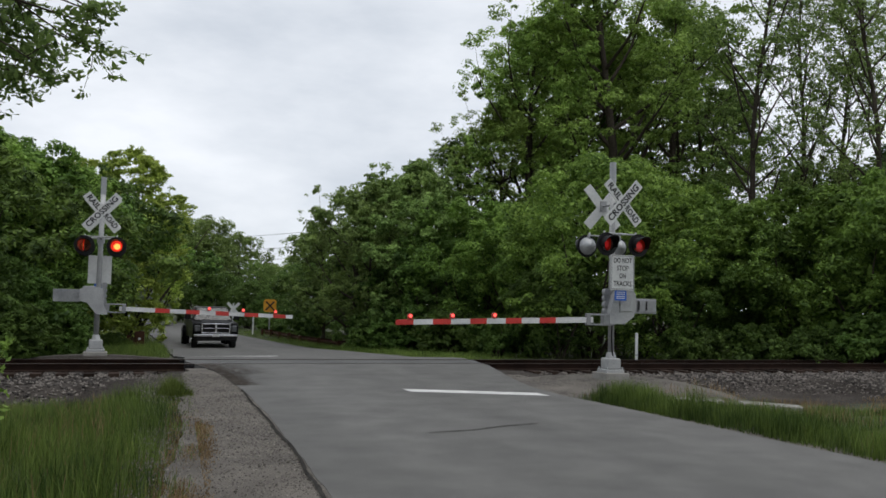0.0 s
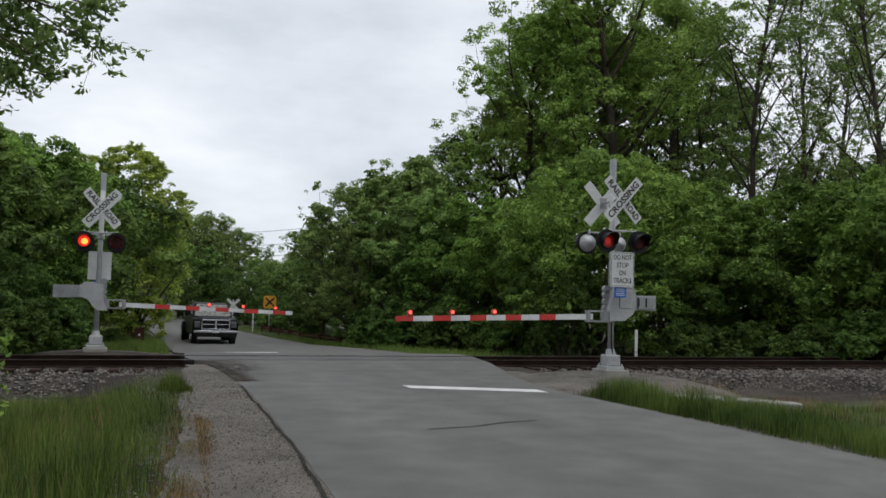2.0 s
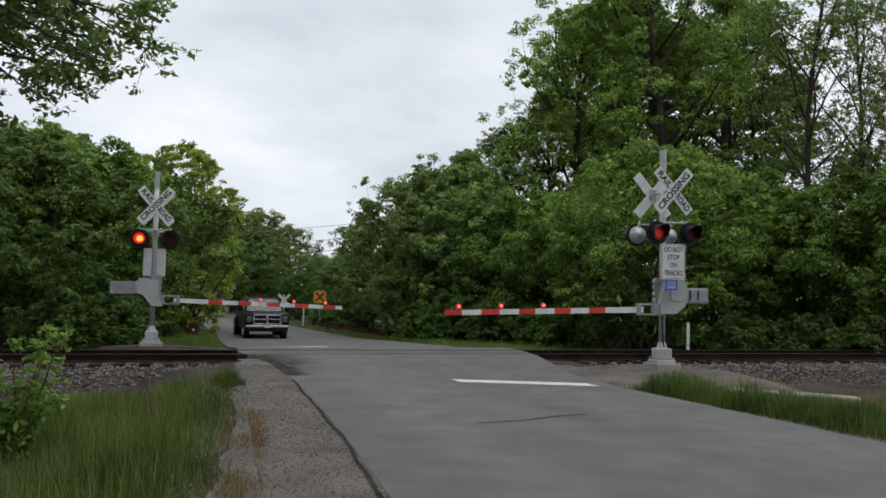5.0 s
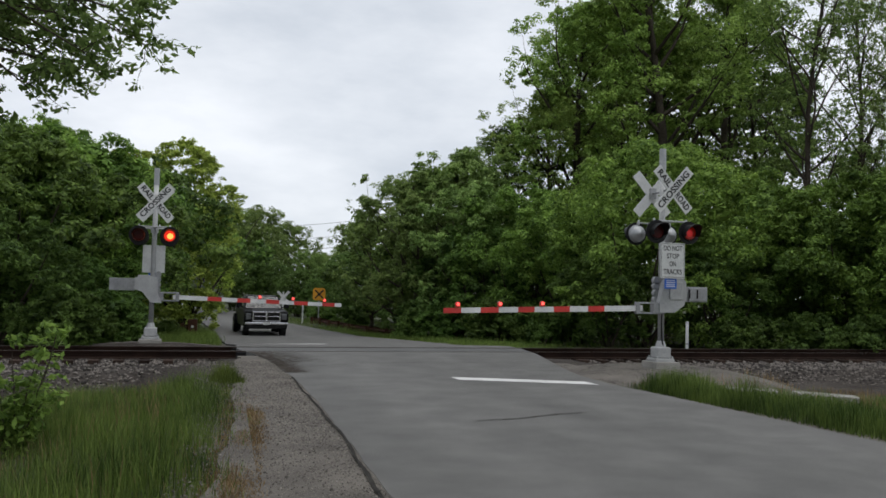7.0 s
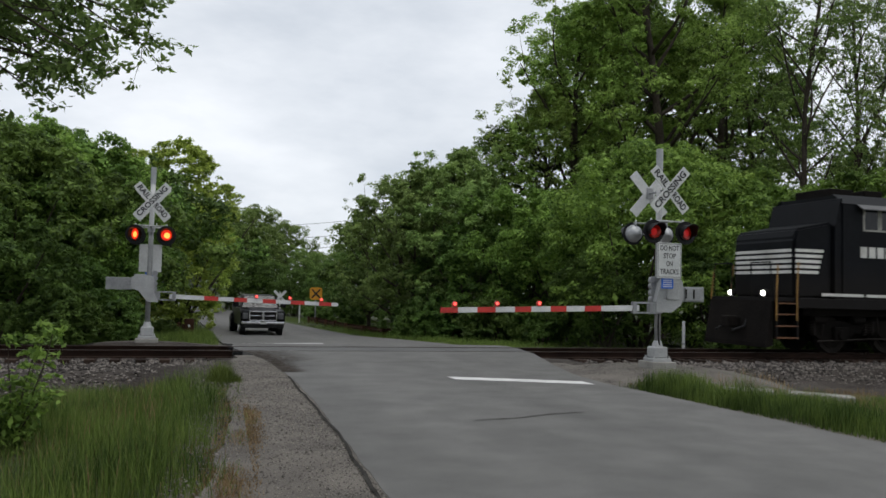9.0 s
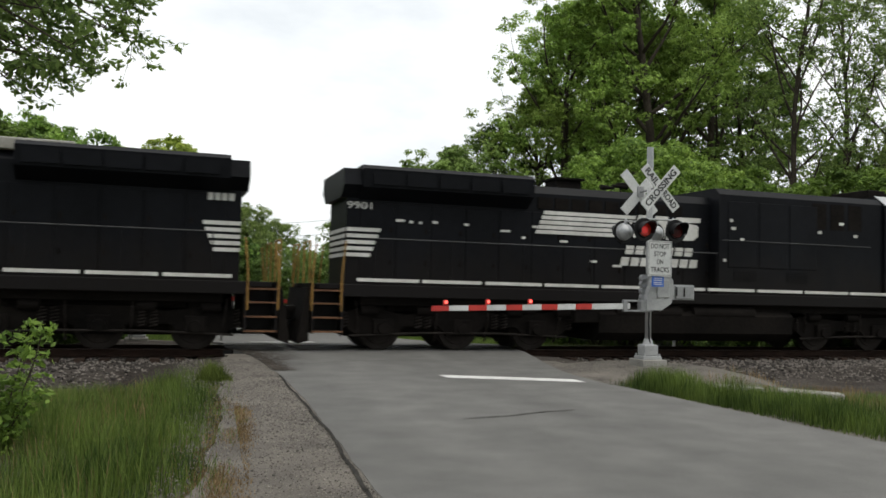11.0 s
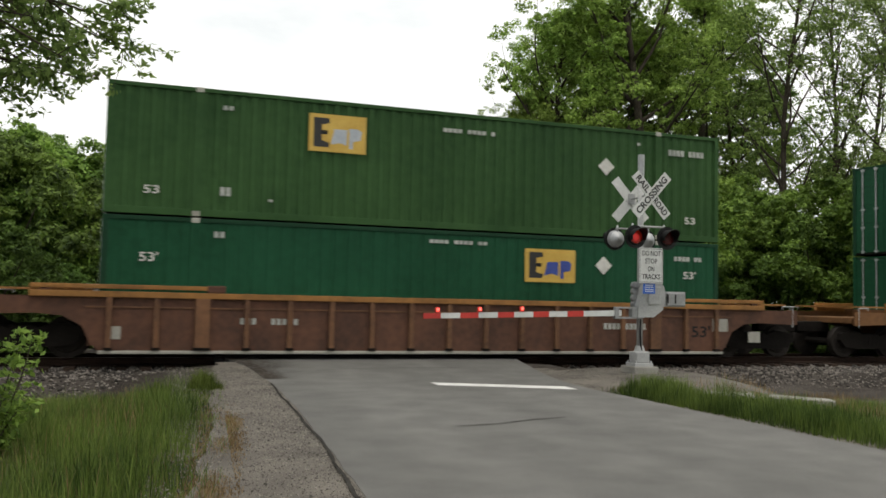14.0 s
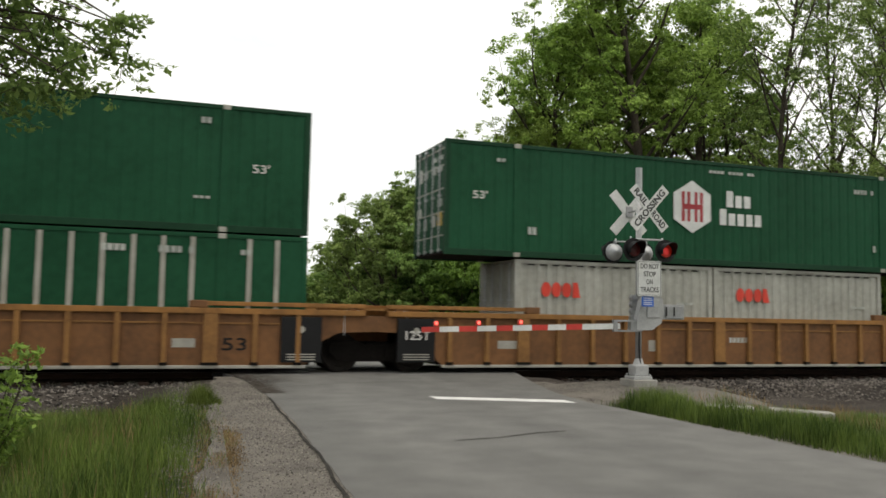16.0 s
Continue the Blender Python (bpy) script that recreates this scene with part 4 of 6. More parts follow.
def build_verges():
    def left(x, y):
        edge = float(np.interp(y, [-16, -14, -10.9, -4.7], [0.35, 0.55, 0.95, 1.3]))
        k = min(1, max(0, (edge + 0.12 - x) / 0.8))
        back = min(1, max(0, (-4.2 - y) / 1.2))
        patch = 0.55 + 0.6 * noise.noise((x * 0.5, y * 0.5, 2))
        if x < -2.2 and y > -9.5:
            patch *= 0.35
        return max(0.03, min(1, k * back * patch + 0.05)) if k > 0 else 0
    grass_patch("tall_grass", 1, (-7, 1.2, -19.5, -3.6), 78000, 0.28, 0.80, GRASS, "tall uncut green grass on the verge", left)
    grass_patch("dry_grass", 2, (-3.2, 1.3, -18, -4.2), 17000, 0.04, 0.15, STRAWBLADE, "dry brown grass along the gravel edge", lambda x, y: 1 if abs(x - float(np.interp(y, [-16, -14, -10.9, -4.7], [0.42, 0.60, 0.98, 1.25]))) < 0.24 or (y > -8.5 and x < -0.5) else 0)

    grass_patch("dead_edge_grass", 15, (-0.2, 1.5, -17, -6), 26000, 0.04, 0.13, STRAWBLADE, "short orange-brown dead grass along the gravel", lambda x, y: max(0, 1 - abs(x - float(np.interp(y, [-17, -14, -10.9, -6], [0.32, 0.52, 0.90, 1.06]))) / 0.3) * (0.6 + 0.6 * noise.noise((x, y * 0.7, 3))), 0.08)

    def right(x, y):
        off = x - road_edges(y)[1] - 0.22
        k = min(1, max(0, off / 0.3)) * min(1, max(0, (-7.2 - y) / 0.6))
        if off > 1.0:
            k *= max(0.16, 1 - (off - 1.0) * 1.1)
        return k * (0.7 + 0.5 * noise.noise((x * 0.8, y * 0.8, 4)))
    grass_patch("verge_grass", 3, (7.8, 14, -16, -7.0), 38000, 0.10, 0.66, GRASS, "green grass along the road edge", right)
    grass_patch("dry_verge_grass", 12, (8.2, 20, -15, -4.6), 9000, 0.10, 0.50, STRAWBLADE, "dead brown stalks beside the ballast", lambda x, y: 0.3 + 0.7 * noise.noise((x * 0.7, y * 0.7, 1)) if x - road_edges(y)[1] > 0.5 and (y < -6.6 or x > 12.5) else 0)

    def beyond(x, y):
        l, r = road_edges(y)
        return 0 if l - 0.3 < x < r + 0.2 or (y < 6.5 and -6 < x < l) else 0.9
    grass_patch("far_grass", 4, (-12, 36, 3.2, 24), 28000, 0.12, 0.42, GRASS, "rough green grass beyond the rails", beyond)
    grass_patch("grass_tuft", 8, (0.55, 1.25, -6.9, -5.7), 2600, 0.45, 0.85, GRASS, "tall green grass tuft at the gravel edge", lambda x, y: math.exp(-((x - 0.95) ** 2 * 14 + (y + 6.3) ** 2 * 5)))
    grass_patch("seeding_grass", 9, (-7, 1.0, -19, -4.0), 4200, 0.45, 0.85, STRAWBLADE, "thin seeding grass stalks among the green", lambda x, y: left(x, y) * 0.8)
    grass_patch("bank_grass", 10, (-2, 15, 19, 46), 24000, 0.15, 0.50, GRASS, "rough grass on the banks of the far road", beyond)
    grass_patch("roadside_weeds", 21, (-0.6, 2.0, 5.5, 24), 7000, 0.15, 0.55, WEED, "bright green weeds along the far road", lambda x, y: 1 if x < road_edges(y)[0] - 0.1 else 0)
    grass_patch("roadside_weeds", 22, (8.4, 14, 3.6, 30), 14000, 0.12, 0.45, WEED, "bright green weeds along the far road", lambda x, y: 1 if x > road_edges(y)[1] + 0.1 else 0)
    # leafy sprig at the side of the near verge
    rng = random.Random(3)
    nr = np.random.default_rng(3)
    root = thing("sapling", "small bright green leafy sapling in the grass", "sapling", pose(-1.52, -11.6, ground_z(-1.52, -11.6)))
    v, f, tips = [], [], []
    for k in range(14):
        d = Vector((rng.uniform(-0.6, 0.40), rng.uniform(-0.3, 0.3), 1))
        pts, _ = limb(rng, v, f, Vector((0, 0, -0.05)), d, rng.uniform(0.55, 1.4), 0.012, 0.004, 0.12, 0.02, 5, 5)
        for q in pts[1:]:
            tips += [tuple(q + Vector((rng.uniform(-0.15, 0.15), rng.uniform(-0.15, 0.15), rng.uniform(-0.08, 0.1)))) for _ in range(5)]
    raw("trunk", v, f, BARK, root)
    lv, lf = leaves(nr, tips, [0.09] * len(tips), [5] * len(tips), 0.05)
    ob = new("crown", mesh_np("crown", lv, lf, LEAF_LIME))
    ob.parent = root


# ---------------------------------------------------------------- train
LOCO = material("black_loco_paint", (0.0030, 0.0034, 0.0046), (0.0072, 0.0080, 0.0104), 0.6, 6, 0.5, 0, 0.08, deep=0.01, spec=0.10)
def dusty(m, top, dust):
    """Brown road dust thinning out upwards from the sill, with ragged upper streaks."""
    n, l = m.node_tree.nodes, m.node_tree.links
    b = n["Principled BSDF"]
    co, sep, no = n.new("ShaderNodeTexCoord"), n.new("ShaderNodeSeparateXYZ"), n.new("ShaderNodeTexNoise")
    no.inputs["Scale"].default_value, no.inputs["Detail"].default_value = 1.6, 6
    l.new(co.outputs["Object"], sep.inputs[0])
    l.new(co.outputs["Object"], no.inputs["Vector"])
    ad = n.new("ShaderNodeMath")
    ad.operation = "MULTIPLY_ADD"
    l.new(no.outputs["Fac"], ad.inputs[0])
    ad.inputs[1].default_value = -1.4
    l.new(sep.outputs["Z"], ad.inputs[2])
    mr = n.new("ShaderNodeMapRange")
    for k, v in (("From Min", top - 1.2), ("From Max", top - 0.2), ("To Min", 0.6), ("To Max", 0.0)):
        mr.inputs[k].default_value = v
    l.new(ad.outputs[0], mr.inputs["Value"])
    mx = n.new("ShaderNodeMix")
    mx.data_type = "RGBA"
    l.new(mr.outputs["Result"], mx.inputs["Factor"])
    l.new(b.inputs["Base Color"].links[0].from_socket, mx.inputs["A"])
    mx.inputs["B"].default_value = (*dust, 1)
    l.new(mx.outputs["Result"], b.inputs["Base Color"])


dusty(LOCO, 2.3, (0.013, 0.0105, 0.009))
UNDER = material("grimy_underframe", (0.0030, 0.0027, 0.0025), (0.014, 0.0115, 0.010), 1.0, 12, 0.85, 0, 0.4, spec=0.08)
STRIPE = material("loco_white_stripe", (0.44, 0.43, 0.40), (0.70, 0.69, 0.66), 1.2, 9, 0.6, 0, 0.05)
HANDRAIL = material("yellow_handrail", (0.16, 0.085, 0.016), (0.34, 0.18, 0.035), 3, 20, 0.6, 0, 0.05)
GLASS = material("dark_window_glass", (0.008, 0.010, 0.012), (0.018, 0.020, 0.022), 2, 10, 0.08, 0, 0, spec=0.25)
STEEL = material("worn_wheel_steel", (0.012, 0.010, 0.009), (0.035, 0.030, 0.027), 3, 20, 0.7, 0.1, 0.1, spec=0.08)
WELL_BROWN = material("rusty_brown_car_paint", (0.040, 0.017, 0.010), (0.115, 0.047, 0.025), 0.9, 7, 0.8, 0, 0.2)
WELL_YELLOW = material("dirty_orange_car_paint", (0.080, 0.033, 0.010), (0.190, 0.082, 0.026), 0.9, 7, 0.75, 0, 0.2)
CHORD = material("orange_top_chord", (0.16, 0.070, 0.015), (0.31, 0.140, 0.032), 1.5, 8, 0.7, 0, 0.1)
RIB_BROWN = material("worn_brown_rib", (0.060, 0.026, 0.013), (0.185, 0.085, 0.038), 1.2, 9, 0.8, 0, 0.15)
RIB_ORANGE = material("worn_orange_rib", (0.14, 0.062, 0.015), (0.285, 0.135, 0.036), 1.2, 9, 0.75, 0, 0.15)
MARKPALE = material("worn_code_white", (0.22, 0.24, 0.22), (0.48, 0.49, 0.46), 2, 18, 0.7, 0, 0)
GREEN_OLD = material("faded_green_container", (0.0165, 0.054, 0.015), (0.036, 0.092, 0.028), 0.5, 5, 0.65, 0, 0.06, spec=0.2)
GREEN = material("green_container", (0.0035, 0.046, 0.019), (0.0090, 0.074, 0.034), 0.5, 6, 0.6, 0, 0.05, spec=0.18)
GREEN_RAIL = material("dark_green_rail", (0.003, 0.028, 0.012), (0.007, 0.046, 0.021), 0.6, 8, 0.6, 0, 0.05, spec=0.2)
CREAM = material("off_white_container", (0.24, 0.24, 0.21), (0.40, 0.40, 0.36), 0.8, 6, 0.6, 0, 0.06)
POSTGREY = material("bare_post_grey", (0.24, 0.23, 0.20), (0.36, 0.35, 0.31), 2, 12, 0.6, 0, 0.05)
LOGOYELLOW = material("logo_yellow", (0.48, 0.29, 0.045), (0.60, 0.40, 0.085), 2, 15, 0.55, 0, 0)
LOGOBLUE = material("logo_blue", (0.02, 0.04, 0.22), (0.04, 0.08, 0.32), 2, 15, 0.55, 0, 0)
LOGOPALE = material("logo_faded_blue", (0.30, 0.34, 0.40), (0.45, 0.48, 0.52), 2, 15, 0.55, 0, 0)
LOGORED = material("logo_red", (0.50, 0.03, 0.015), (0.65, 0.05, 0.03), 2, 15, 0.55, 0, 0)
MAROON = material("logo_maroon", (0.25, 0.015, 0.02), (0.35, 0.03, 0.04), 2, 15, 0.55, 0, 0)


def flat_shape(name, outline, y, mat, parent, depth=0.006, label=""):
    """A thin raised shape on a side that looks along -y; outline in x and z."""
    bm = bmesh.new()
    prism(bm, outline, "y", y - depth, y + 0.002)
    return part(name, bm, mat, parent, label)


def rect(x0, x1, z0, z1, slant=0.0):
    return [(x0, z0), (x1, z0), (x1 + slant, z1), (x0 + slant, z1)]


def each(name, boxes, mat, parent, bevel=0.0, label=""):
    """One part for every box (x0, x1, y0, y1, z0, z1)."""
    for b in boxes:
        bm = bmesh.new()
        box(bm, min(b[0], b[1]), max(b[0], b[1]), min(b[2], b[3]), max(b[2], b[3]), b[4], b[5], bevel)
        part(name, bm, mat, parent, label)


def make_wheelset(parent, xc, r):
    x, z = 0.0, 0.0
    bm = bmesh.new()
    for s in (-1, 1):
        rod(bm, (0, s * 0.70, 0), (0, s * 0.84, 0), r, r, 28)
        rod(bm, (0, s * 0.68, 0), (0, s * 0.71, 0), r + 0.028, r + 0.028, 28)
        rod(bm, (0, s * 0.84, 0), (0, s * 0.86, 0), r * 0.75, r * 0.72, 24)
        rod(bm, (0, s * 0.86, 0), (0, s * 0.95, 0), 0.13, 0.12, 16)
        for k in range(3):
            box(bm, r * 0.45 * math.cos(k * 2.1) - 0.05, r * 0.45 * math.cos(k * 2.1) + 0.05, s * 0.86, s * 0.872, r * 0.45 * math.sin(k * 2.1) - 0.05, r * 0.45 * math.sin(k * 2.1) + 0.05)
    rod(bm, (0, -0.7, 0), (0, 0.7, 0), 0.09, 0.09, 12)
    ob = part("wheelset", bm, STEEL, parent, "steel wheels on an axle")
    ob.matrix_basis = pose(xc, 0, r)
    return ob, xc, r


def make_loco_truck(root, xc):
    bm = bmesh.new()
    for s in (-1, 1):
        y0, y1 = s * 0.96, s * 1.12
        out = [(-3.05, 0.62), (-2.75, 0.42), (-2.35, 0.36), (-1.75, 0.36), (-1.5, 0.60), (-0.6, 0.60), (-0.35, 0.36), (0.35, 0.36), (0.6, 0.60), (1.5, 0.60), (1.75, 0.36), (2.35, 0.36), (2.75, 0.42), (3.05, 0.62), (3.05, 0.92), (2.6, 1.02), (1.4, 0.88), (0.7, 0.98), (-0.7, 0.98), (-1.4, 0.88), (-2.6, 1.02), (-3.05, 0.92)]
        prism(bm, [(xc + a, b) for a, b in out], "y", min(y0, y1), max(y0, y1))
    truck = part("truck", bm, UNDER, root, "grimy three-axle truck frame")
    for a in (-2.05, 0, 2.05):
        for s in (-1, 1):
            bm = bmesh.new()
            box(bm, xc + a - 0.24, xc + a + 0.24, min(s * 1.12, s * 1.24), max(s * 1.12, s * 1.24), 0.40, 0.78, 0.03)
            rod(bm, (xc + a, s * 1.22, 0.55), (xc + a, s * 1.30, 0.55), 0.15, 0.13, 16)
            part("axle_box", bm, UNDER, truck)
    for a in (-2.6, -1.2, 1.2, 2.6):
        for s in (-1, 1):
            bm = bmesh.new()
            rod(bm, (xc + a, s * 1.16, 0.98), (xc + a + 0.42, s * 1.16, 0.98), 0.12, 0.12, 12)
            part("brake_cylinder", bm, UNDER, truck)
    for a in (-1.15, -0.9, 0.9, 1.15, -3.0, 3.0):
        for s in (-1, 1):
            turns = [(xc + a + 0.075 * math.cos(k * 1.05), s * 1.15 + 0.075 * math.sin(k * 1.05), 0.54 + k * 0.0125) for k in range(33)]
            v, f = [], []
            tube_rings(v, f, [Vector(q) for q in turns], [0.02] * 33, 5)
            raw("coil_spring", v, f, STEEL, truck, "sooty coil spring")
    for s in (-1, 1):
        bm = bmesh.new()
        pipe(bm, [(xc - 2.9, s * 1.20, 0.36), (xc - 1.0, s * 1.22, 0.44), (xc + 1.0, s * 1.22, 0.44), (xc + 2.9, s * 1.20, 0.36)], 0.025, 6)
        part("brake_rod", bm, STEEL, truck)
        for a in (-2.75, -0.7, 0.7, 2.75):
            bm = bmesh.new()
            pipe(bm, [(xc + a, s * 1.18, 1.2), (xc + a * 0.98, s * 1.22, 0.8), (xc + a * 0.96, s * 1.0, 0.22)], 0.022, 6)
            part("sand_pipe", bm, STEEL, truck)
    bm = bmesh.new()
    box(bm, xc - 1.9, xc + 1.9, -0.9, 0.9, 0.95, 1.28, 0.05)
    part("bolster", bm, UNDER, truck)
    for a in (-2.05, 0, 2.05):
        WHEELS.append(make_wheelset(truck, xc + a, 0.53))


def make_loco(number, stripe_len, stripe_gap, white_roof, label):
    """A six-axle hood locomotive, rear coupler at x = 0, nose coupler at x = 22.7."""
    root = thing("locomotive", label, "locomotive", group="locomotives")
    L = 22.7
    bm = bmesh.new()
    box(bm, 1.1, L - 1.35, -1.50, 1.50, 1.30, 1.60, 0.02)
    box(bm, 0.55, L - 0.55, -1.45, 1.45, 1.48, 1.60, 0.01)
    part("frame", bm, LOCO, root, "black deck and side sill")
    bm = bmesh.new()
    for a in (4.25, 17.55):
        box(bm, a - 2.9, a + 2.9, -0.62, 0.62, 0.32, 1.30, 0.04)
    box(bm, 1.6, 21.0, -1.25, 1.25, 1.10, 1.32, 0.02)
    part("underframe", bm, UNDER, root, "sooty traction gear under the deck")
    x = 1.45
    while x + stripe_len < L - 1.4:
        for s in (-1.503, 1.503):
            flat_shape("sill_stripe", rect(x, x + stripe_len, 1.67, 1.75), s, STRIPE, root)
        x += stripe_len + stripe_gap
    # long hood
    bm = bmesh.new()
    prism(bm, [(-1.02, 1.60), (1.02, 1.60), (1.02, 4.12), (0.86, 4.33), (-0.86, 4.33), (-1.02, 4.12)], "x", 1.25, 11.7)
    hood = part("long_hood", bm, LOCO, root, "black engine hood")
    bm = bmesh.new()
    prism(bm, [(-1.02, 3.68), (-1.46, 3.95), (-1.50, 4.40), (-1.36, 4.50), (1.36, 4.50), (1.50, 4.40), (1.46, 3.95), (1.02, 3.68)], "x", 1.55, 6.05)
    prism(bm, [(-1.02, 3.72), (-1.40, 4.0), (-1.30, 4.40), (1.30, 4.40), (1.40, 4.0), (1.02, 3.72)], "x", 1.10, 1.55)
    part("radiator_wing", bm, LOCO, root, "overhanging radiator cabin")
    each("radiator_grille", [(1.8 + i * 0.84, 2.55 + i * 0.84, s * 1.50, s * 1.515, 4.02, 4.34) for i in range(5) for s in (-1, 1)], LOCO, root)
    each("hood_door", [(1.6 + i * 0.92, 2.46 + i * 0.92, s * 1.02, s * 1.042, 1.75, 3.62) for i in range(11) for s in (-1, 1)], LOCO, hood, 0.012)
    each("door_latch", [(2.34 + i * 0.92, 2.40 + i * 0.92, s * 1.042, s * 1.065, z, z + 0.12) for i in range(11) for s in (-1, 1) for z in (2.1, 2.9)], UNDER, hood)
    each("vent_screen", [(6.35 + i * 0.5, 6.75 + i * 0.5, -1.046, -1.02, 3.72, 4.02) for i in range(9)], UNDER, hood)
    bm = bmesh.new()
    prism(bm, [(-0.42, 4.30), (0.42, 4.30), (0.36, 4.66), (-0.36, 4.66)], "x", 7.2, 7.95)
    box(bm, 7.12, 8.03, -0.46, 0.46, 4.62, 4.68, 0.01)
    part("exhaust_stack", bm, UNDER, root, "sooty exhaust stack")
    if not number:
        each("roof_hatch", [(4.9, 7.6, -1.05, 1.05, 4.33, 4.60)], POSTGREY, root, 0.03, "pale grey roof hatch")
    bm = bmesh.new()
    rod(bm, (9.3, -0.2, 4.3), (9.3, -0.2, 4.52), 0.03, 0.03, 8)
    for a, z, ln in ((8.95, 4.56, 0.5), (9.02, 4.50, -0.42), (9.1, 4.62, 0.45)):
        rod(bm, (a, -0.3, z), (a + ln, -0.3, z), 0.035, 0.085, 12)
    part("horn", bm, UNDER, root)
    # equipment cabin and cab
    bm = bmesh.new()
    prism(bm, [(-1.42, 1.60), (1.42, 1.60), (1.42, 4.38), (1.25, 4.56), (-1.25, 4.56), (-1.42, 4.38)], "x", 11.7, 17.50)
    equip = part("equipment_cabin", bm, LOCO, root, "wide black equipment cabin")
    each("cabin_door", [(a, a + 0.95, -1.437, -1.42, 2.35, 4.2) for a in (12.0, 13.05, 14.1)], LOCO, equip, 0.012)
    each("louvre", [(a, a + 0.75, -1.442, -1.42, 2.0 + i * 0.045, 2.025 + i * 0.045) for i in range(6) for a in (12.2, 14.0)], LOCO, equip)
    each("vent_screen", [(a, a + 0.5, -1.432, -1.42, 3.55, 4.3) for a in (14.9, 15.55, 16.2)], UNDER, equip)
    bm = bmesh.new()
    prism(bm, [(-1.50, 1.60), (1.50, 1.60), (1.50, 4.38), (1.12, 4.66), (-1.12, 4.66), (-1.50, 4.38)], "x", 17.50, 19.80)
    prism(bm, [(19.80, 1.60), (20.05, 1.60), (20.05, 3.70), (19.86, 4.52), (19.80, 4.55)], "y", -1.46, 1.46)
    cab = part("cab", bm, LOCO, root, "black driver's cab")
    for s in (-1, 1):
        bm = bmesh.new()
        prism(bm, [(s * 1.52, 4.38), (s * 1.13, 4.685), (s * 1.10, 4.67), (s * 1.49, 4.36)], "x", 17.50, 19.84)
        part("roof_edge", bm, white_roof, cab, "pale grey roof edge")
    bm = bmesh.new()
    box(bm, 17.6, 18.3, -0.75, 0.75, 4.62, 4.93, 0.03)
    box(bm, 18.75, 19.6, -0.75, 0.75, 4.62, 4.92, 0.03)
    rod(bm, (18.05, 0, 4.90), (18.05, 0, 5.04), 0.03, 0.03, 6)
    part("air_conditioner", bm, UNDER, cab)
    for s in (-1, 1):
        for a, b in ((17.92, 18.42), (18.52, 19.04)):
            yy = s * 1.502
            bm = bmesh.new()
            box(bm, a, b, yy - 0.004, yy + 0.004, 3.64, 4.26)
            pane = part("window", bm, GLASS, cab, "dark side window")
            bm = bmesh.new()
            for x0, x1, z0, z1 in ((a, b, 3.60, 3.65), (a, b, 4.24, 4.29), (a - 0.04, a + 0.02, 3.60, 4.29), (b - 0.02, b + 0.04, 3.60, 4.29)):
                box(bm, x0, x1, yy - 0.015, yy + 0.015, z0, z1)
            part("window_frame", bm, POSTGREY, pane)
    for s in (-1, 1):
        bm = bmesh.new()
        prism(bm, [(s * 1.50, 4.36), (s * 1.74, 4.20), (s * 1.74, 4.23), (s * 1.50, 4.39)], "x", 17.95, 19.30)
        part("sun_visor", bm, DIRTYGREY, cab, "grey awning over the side windows")
    # nose
    bm = bmesh.new()
    prism(bm, [(20.05, 1.60), (21.40, 1.60), (21.40, 3.30), (21.30, 3.60), (20.05, 3.84)], "y", -1.36, 1.36)
    bmesh.ops.bevel(bm, geom=[e for e in bm.edges], offset=0.07, segments=2, affect="EDGES")
    nose = part("nose", bm, LOCO, root, "sloping black nose")
    for i in range(5):
        a = 20.38 + i * 0.045
        for s in (-1.363, 1.363):
            flat_shape("nose_stripe", [(a, 2.92 - i * 0.155), (21.36, 2.92 - i * 0.155), (21.36, 3.01 - i * 0.155), (a - 0.02, 3.01 - i * 0.155)], s, STRIPE, nose)
        bm = bmesh.new()
        box(bm, 21.40, 21.408, -1.25, 1.25, 2.92 - i * 0.155, 3.01 - i * 0.155)
        part("nose_stripe", bm, STRIPE, nose)
    for y in (-0.75, 0.75):
        bm = bmesh.new()
        rod(bm, (21.85, y, 1.72), (21.97, y, 1.72), 0.12, 0.12, 16)
        lamp = part("ditch_light", bm, LOCO, root, "ditch light")
        bm = bmesh.new()
        rod(bm, (21.97, y, 1.72), (21.985, y, 1.72), 0.085, 0.085, 16)
        part("lens", bm, HEADLIGHT if not number else LAMPOFF, lamp)
    flat_shape("data_plate", rect(20.2, 20.95, 1.76, 2.06), -1.366, POSTGREY, nose, 0.005, "worn pale data plate")
    # rear stripes and numbers
    for i in range(5):
        z = 2.90 - i * 0.155
        for s in (-1.05, 1.05):
            flat_shape("rear_stripe", [(1.26, z), (2.10 - i * 0.06, z), (2.12 - i * 0.06, z + 0.09), (1.26, z + 0.09)], s, STRIPE, hood)
        bm = bmesh.new()
        box(bm, 1.24, 1.25, -0.95, 0.95, z, z + 0.09)
        part("rear_stripe", bm, STRIPE, hood)
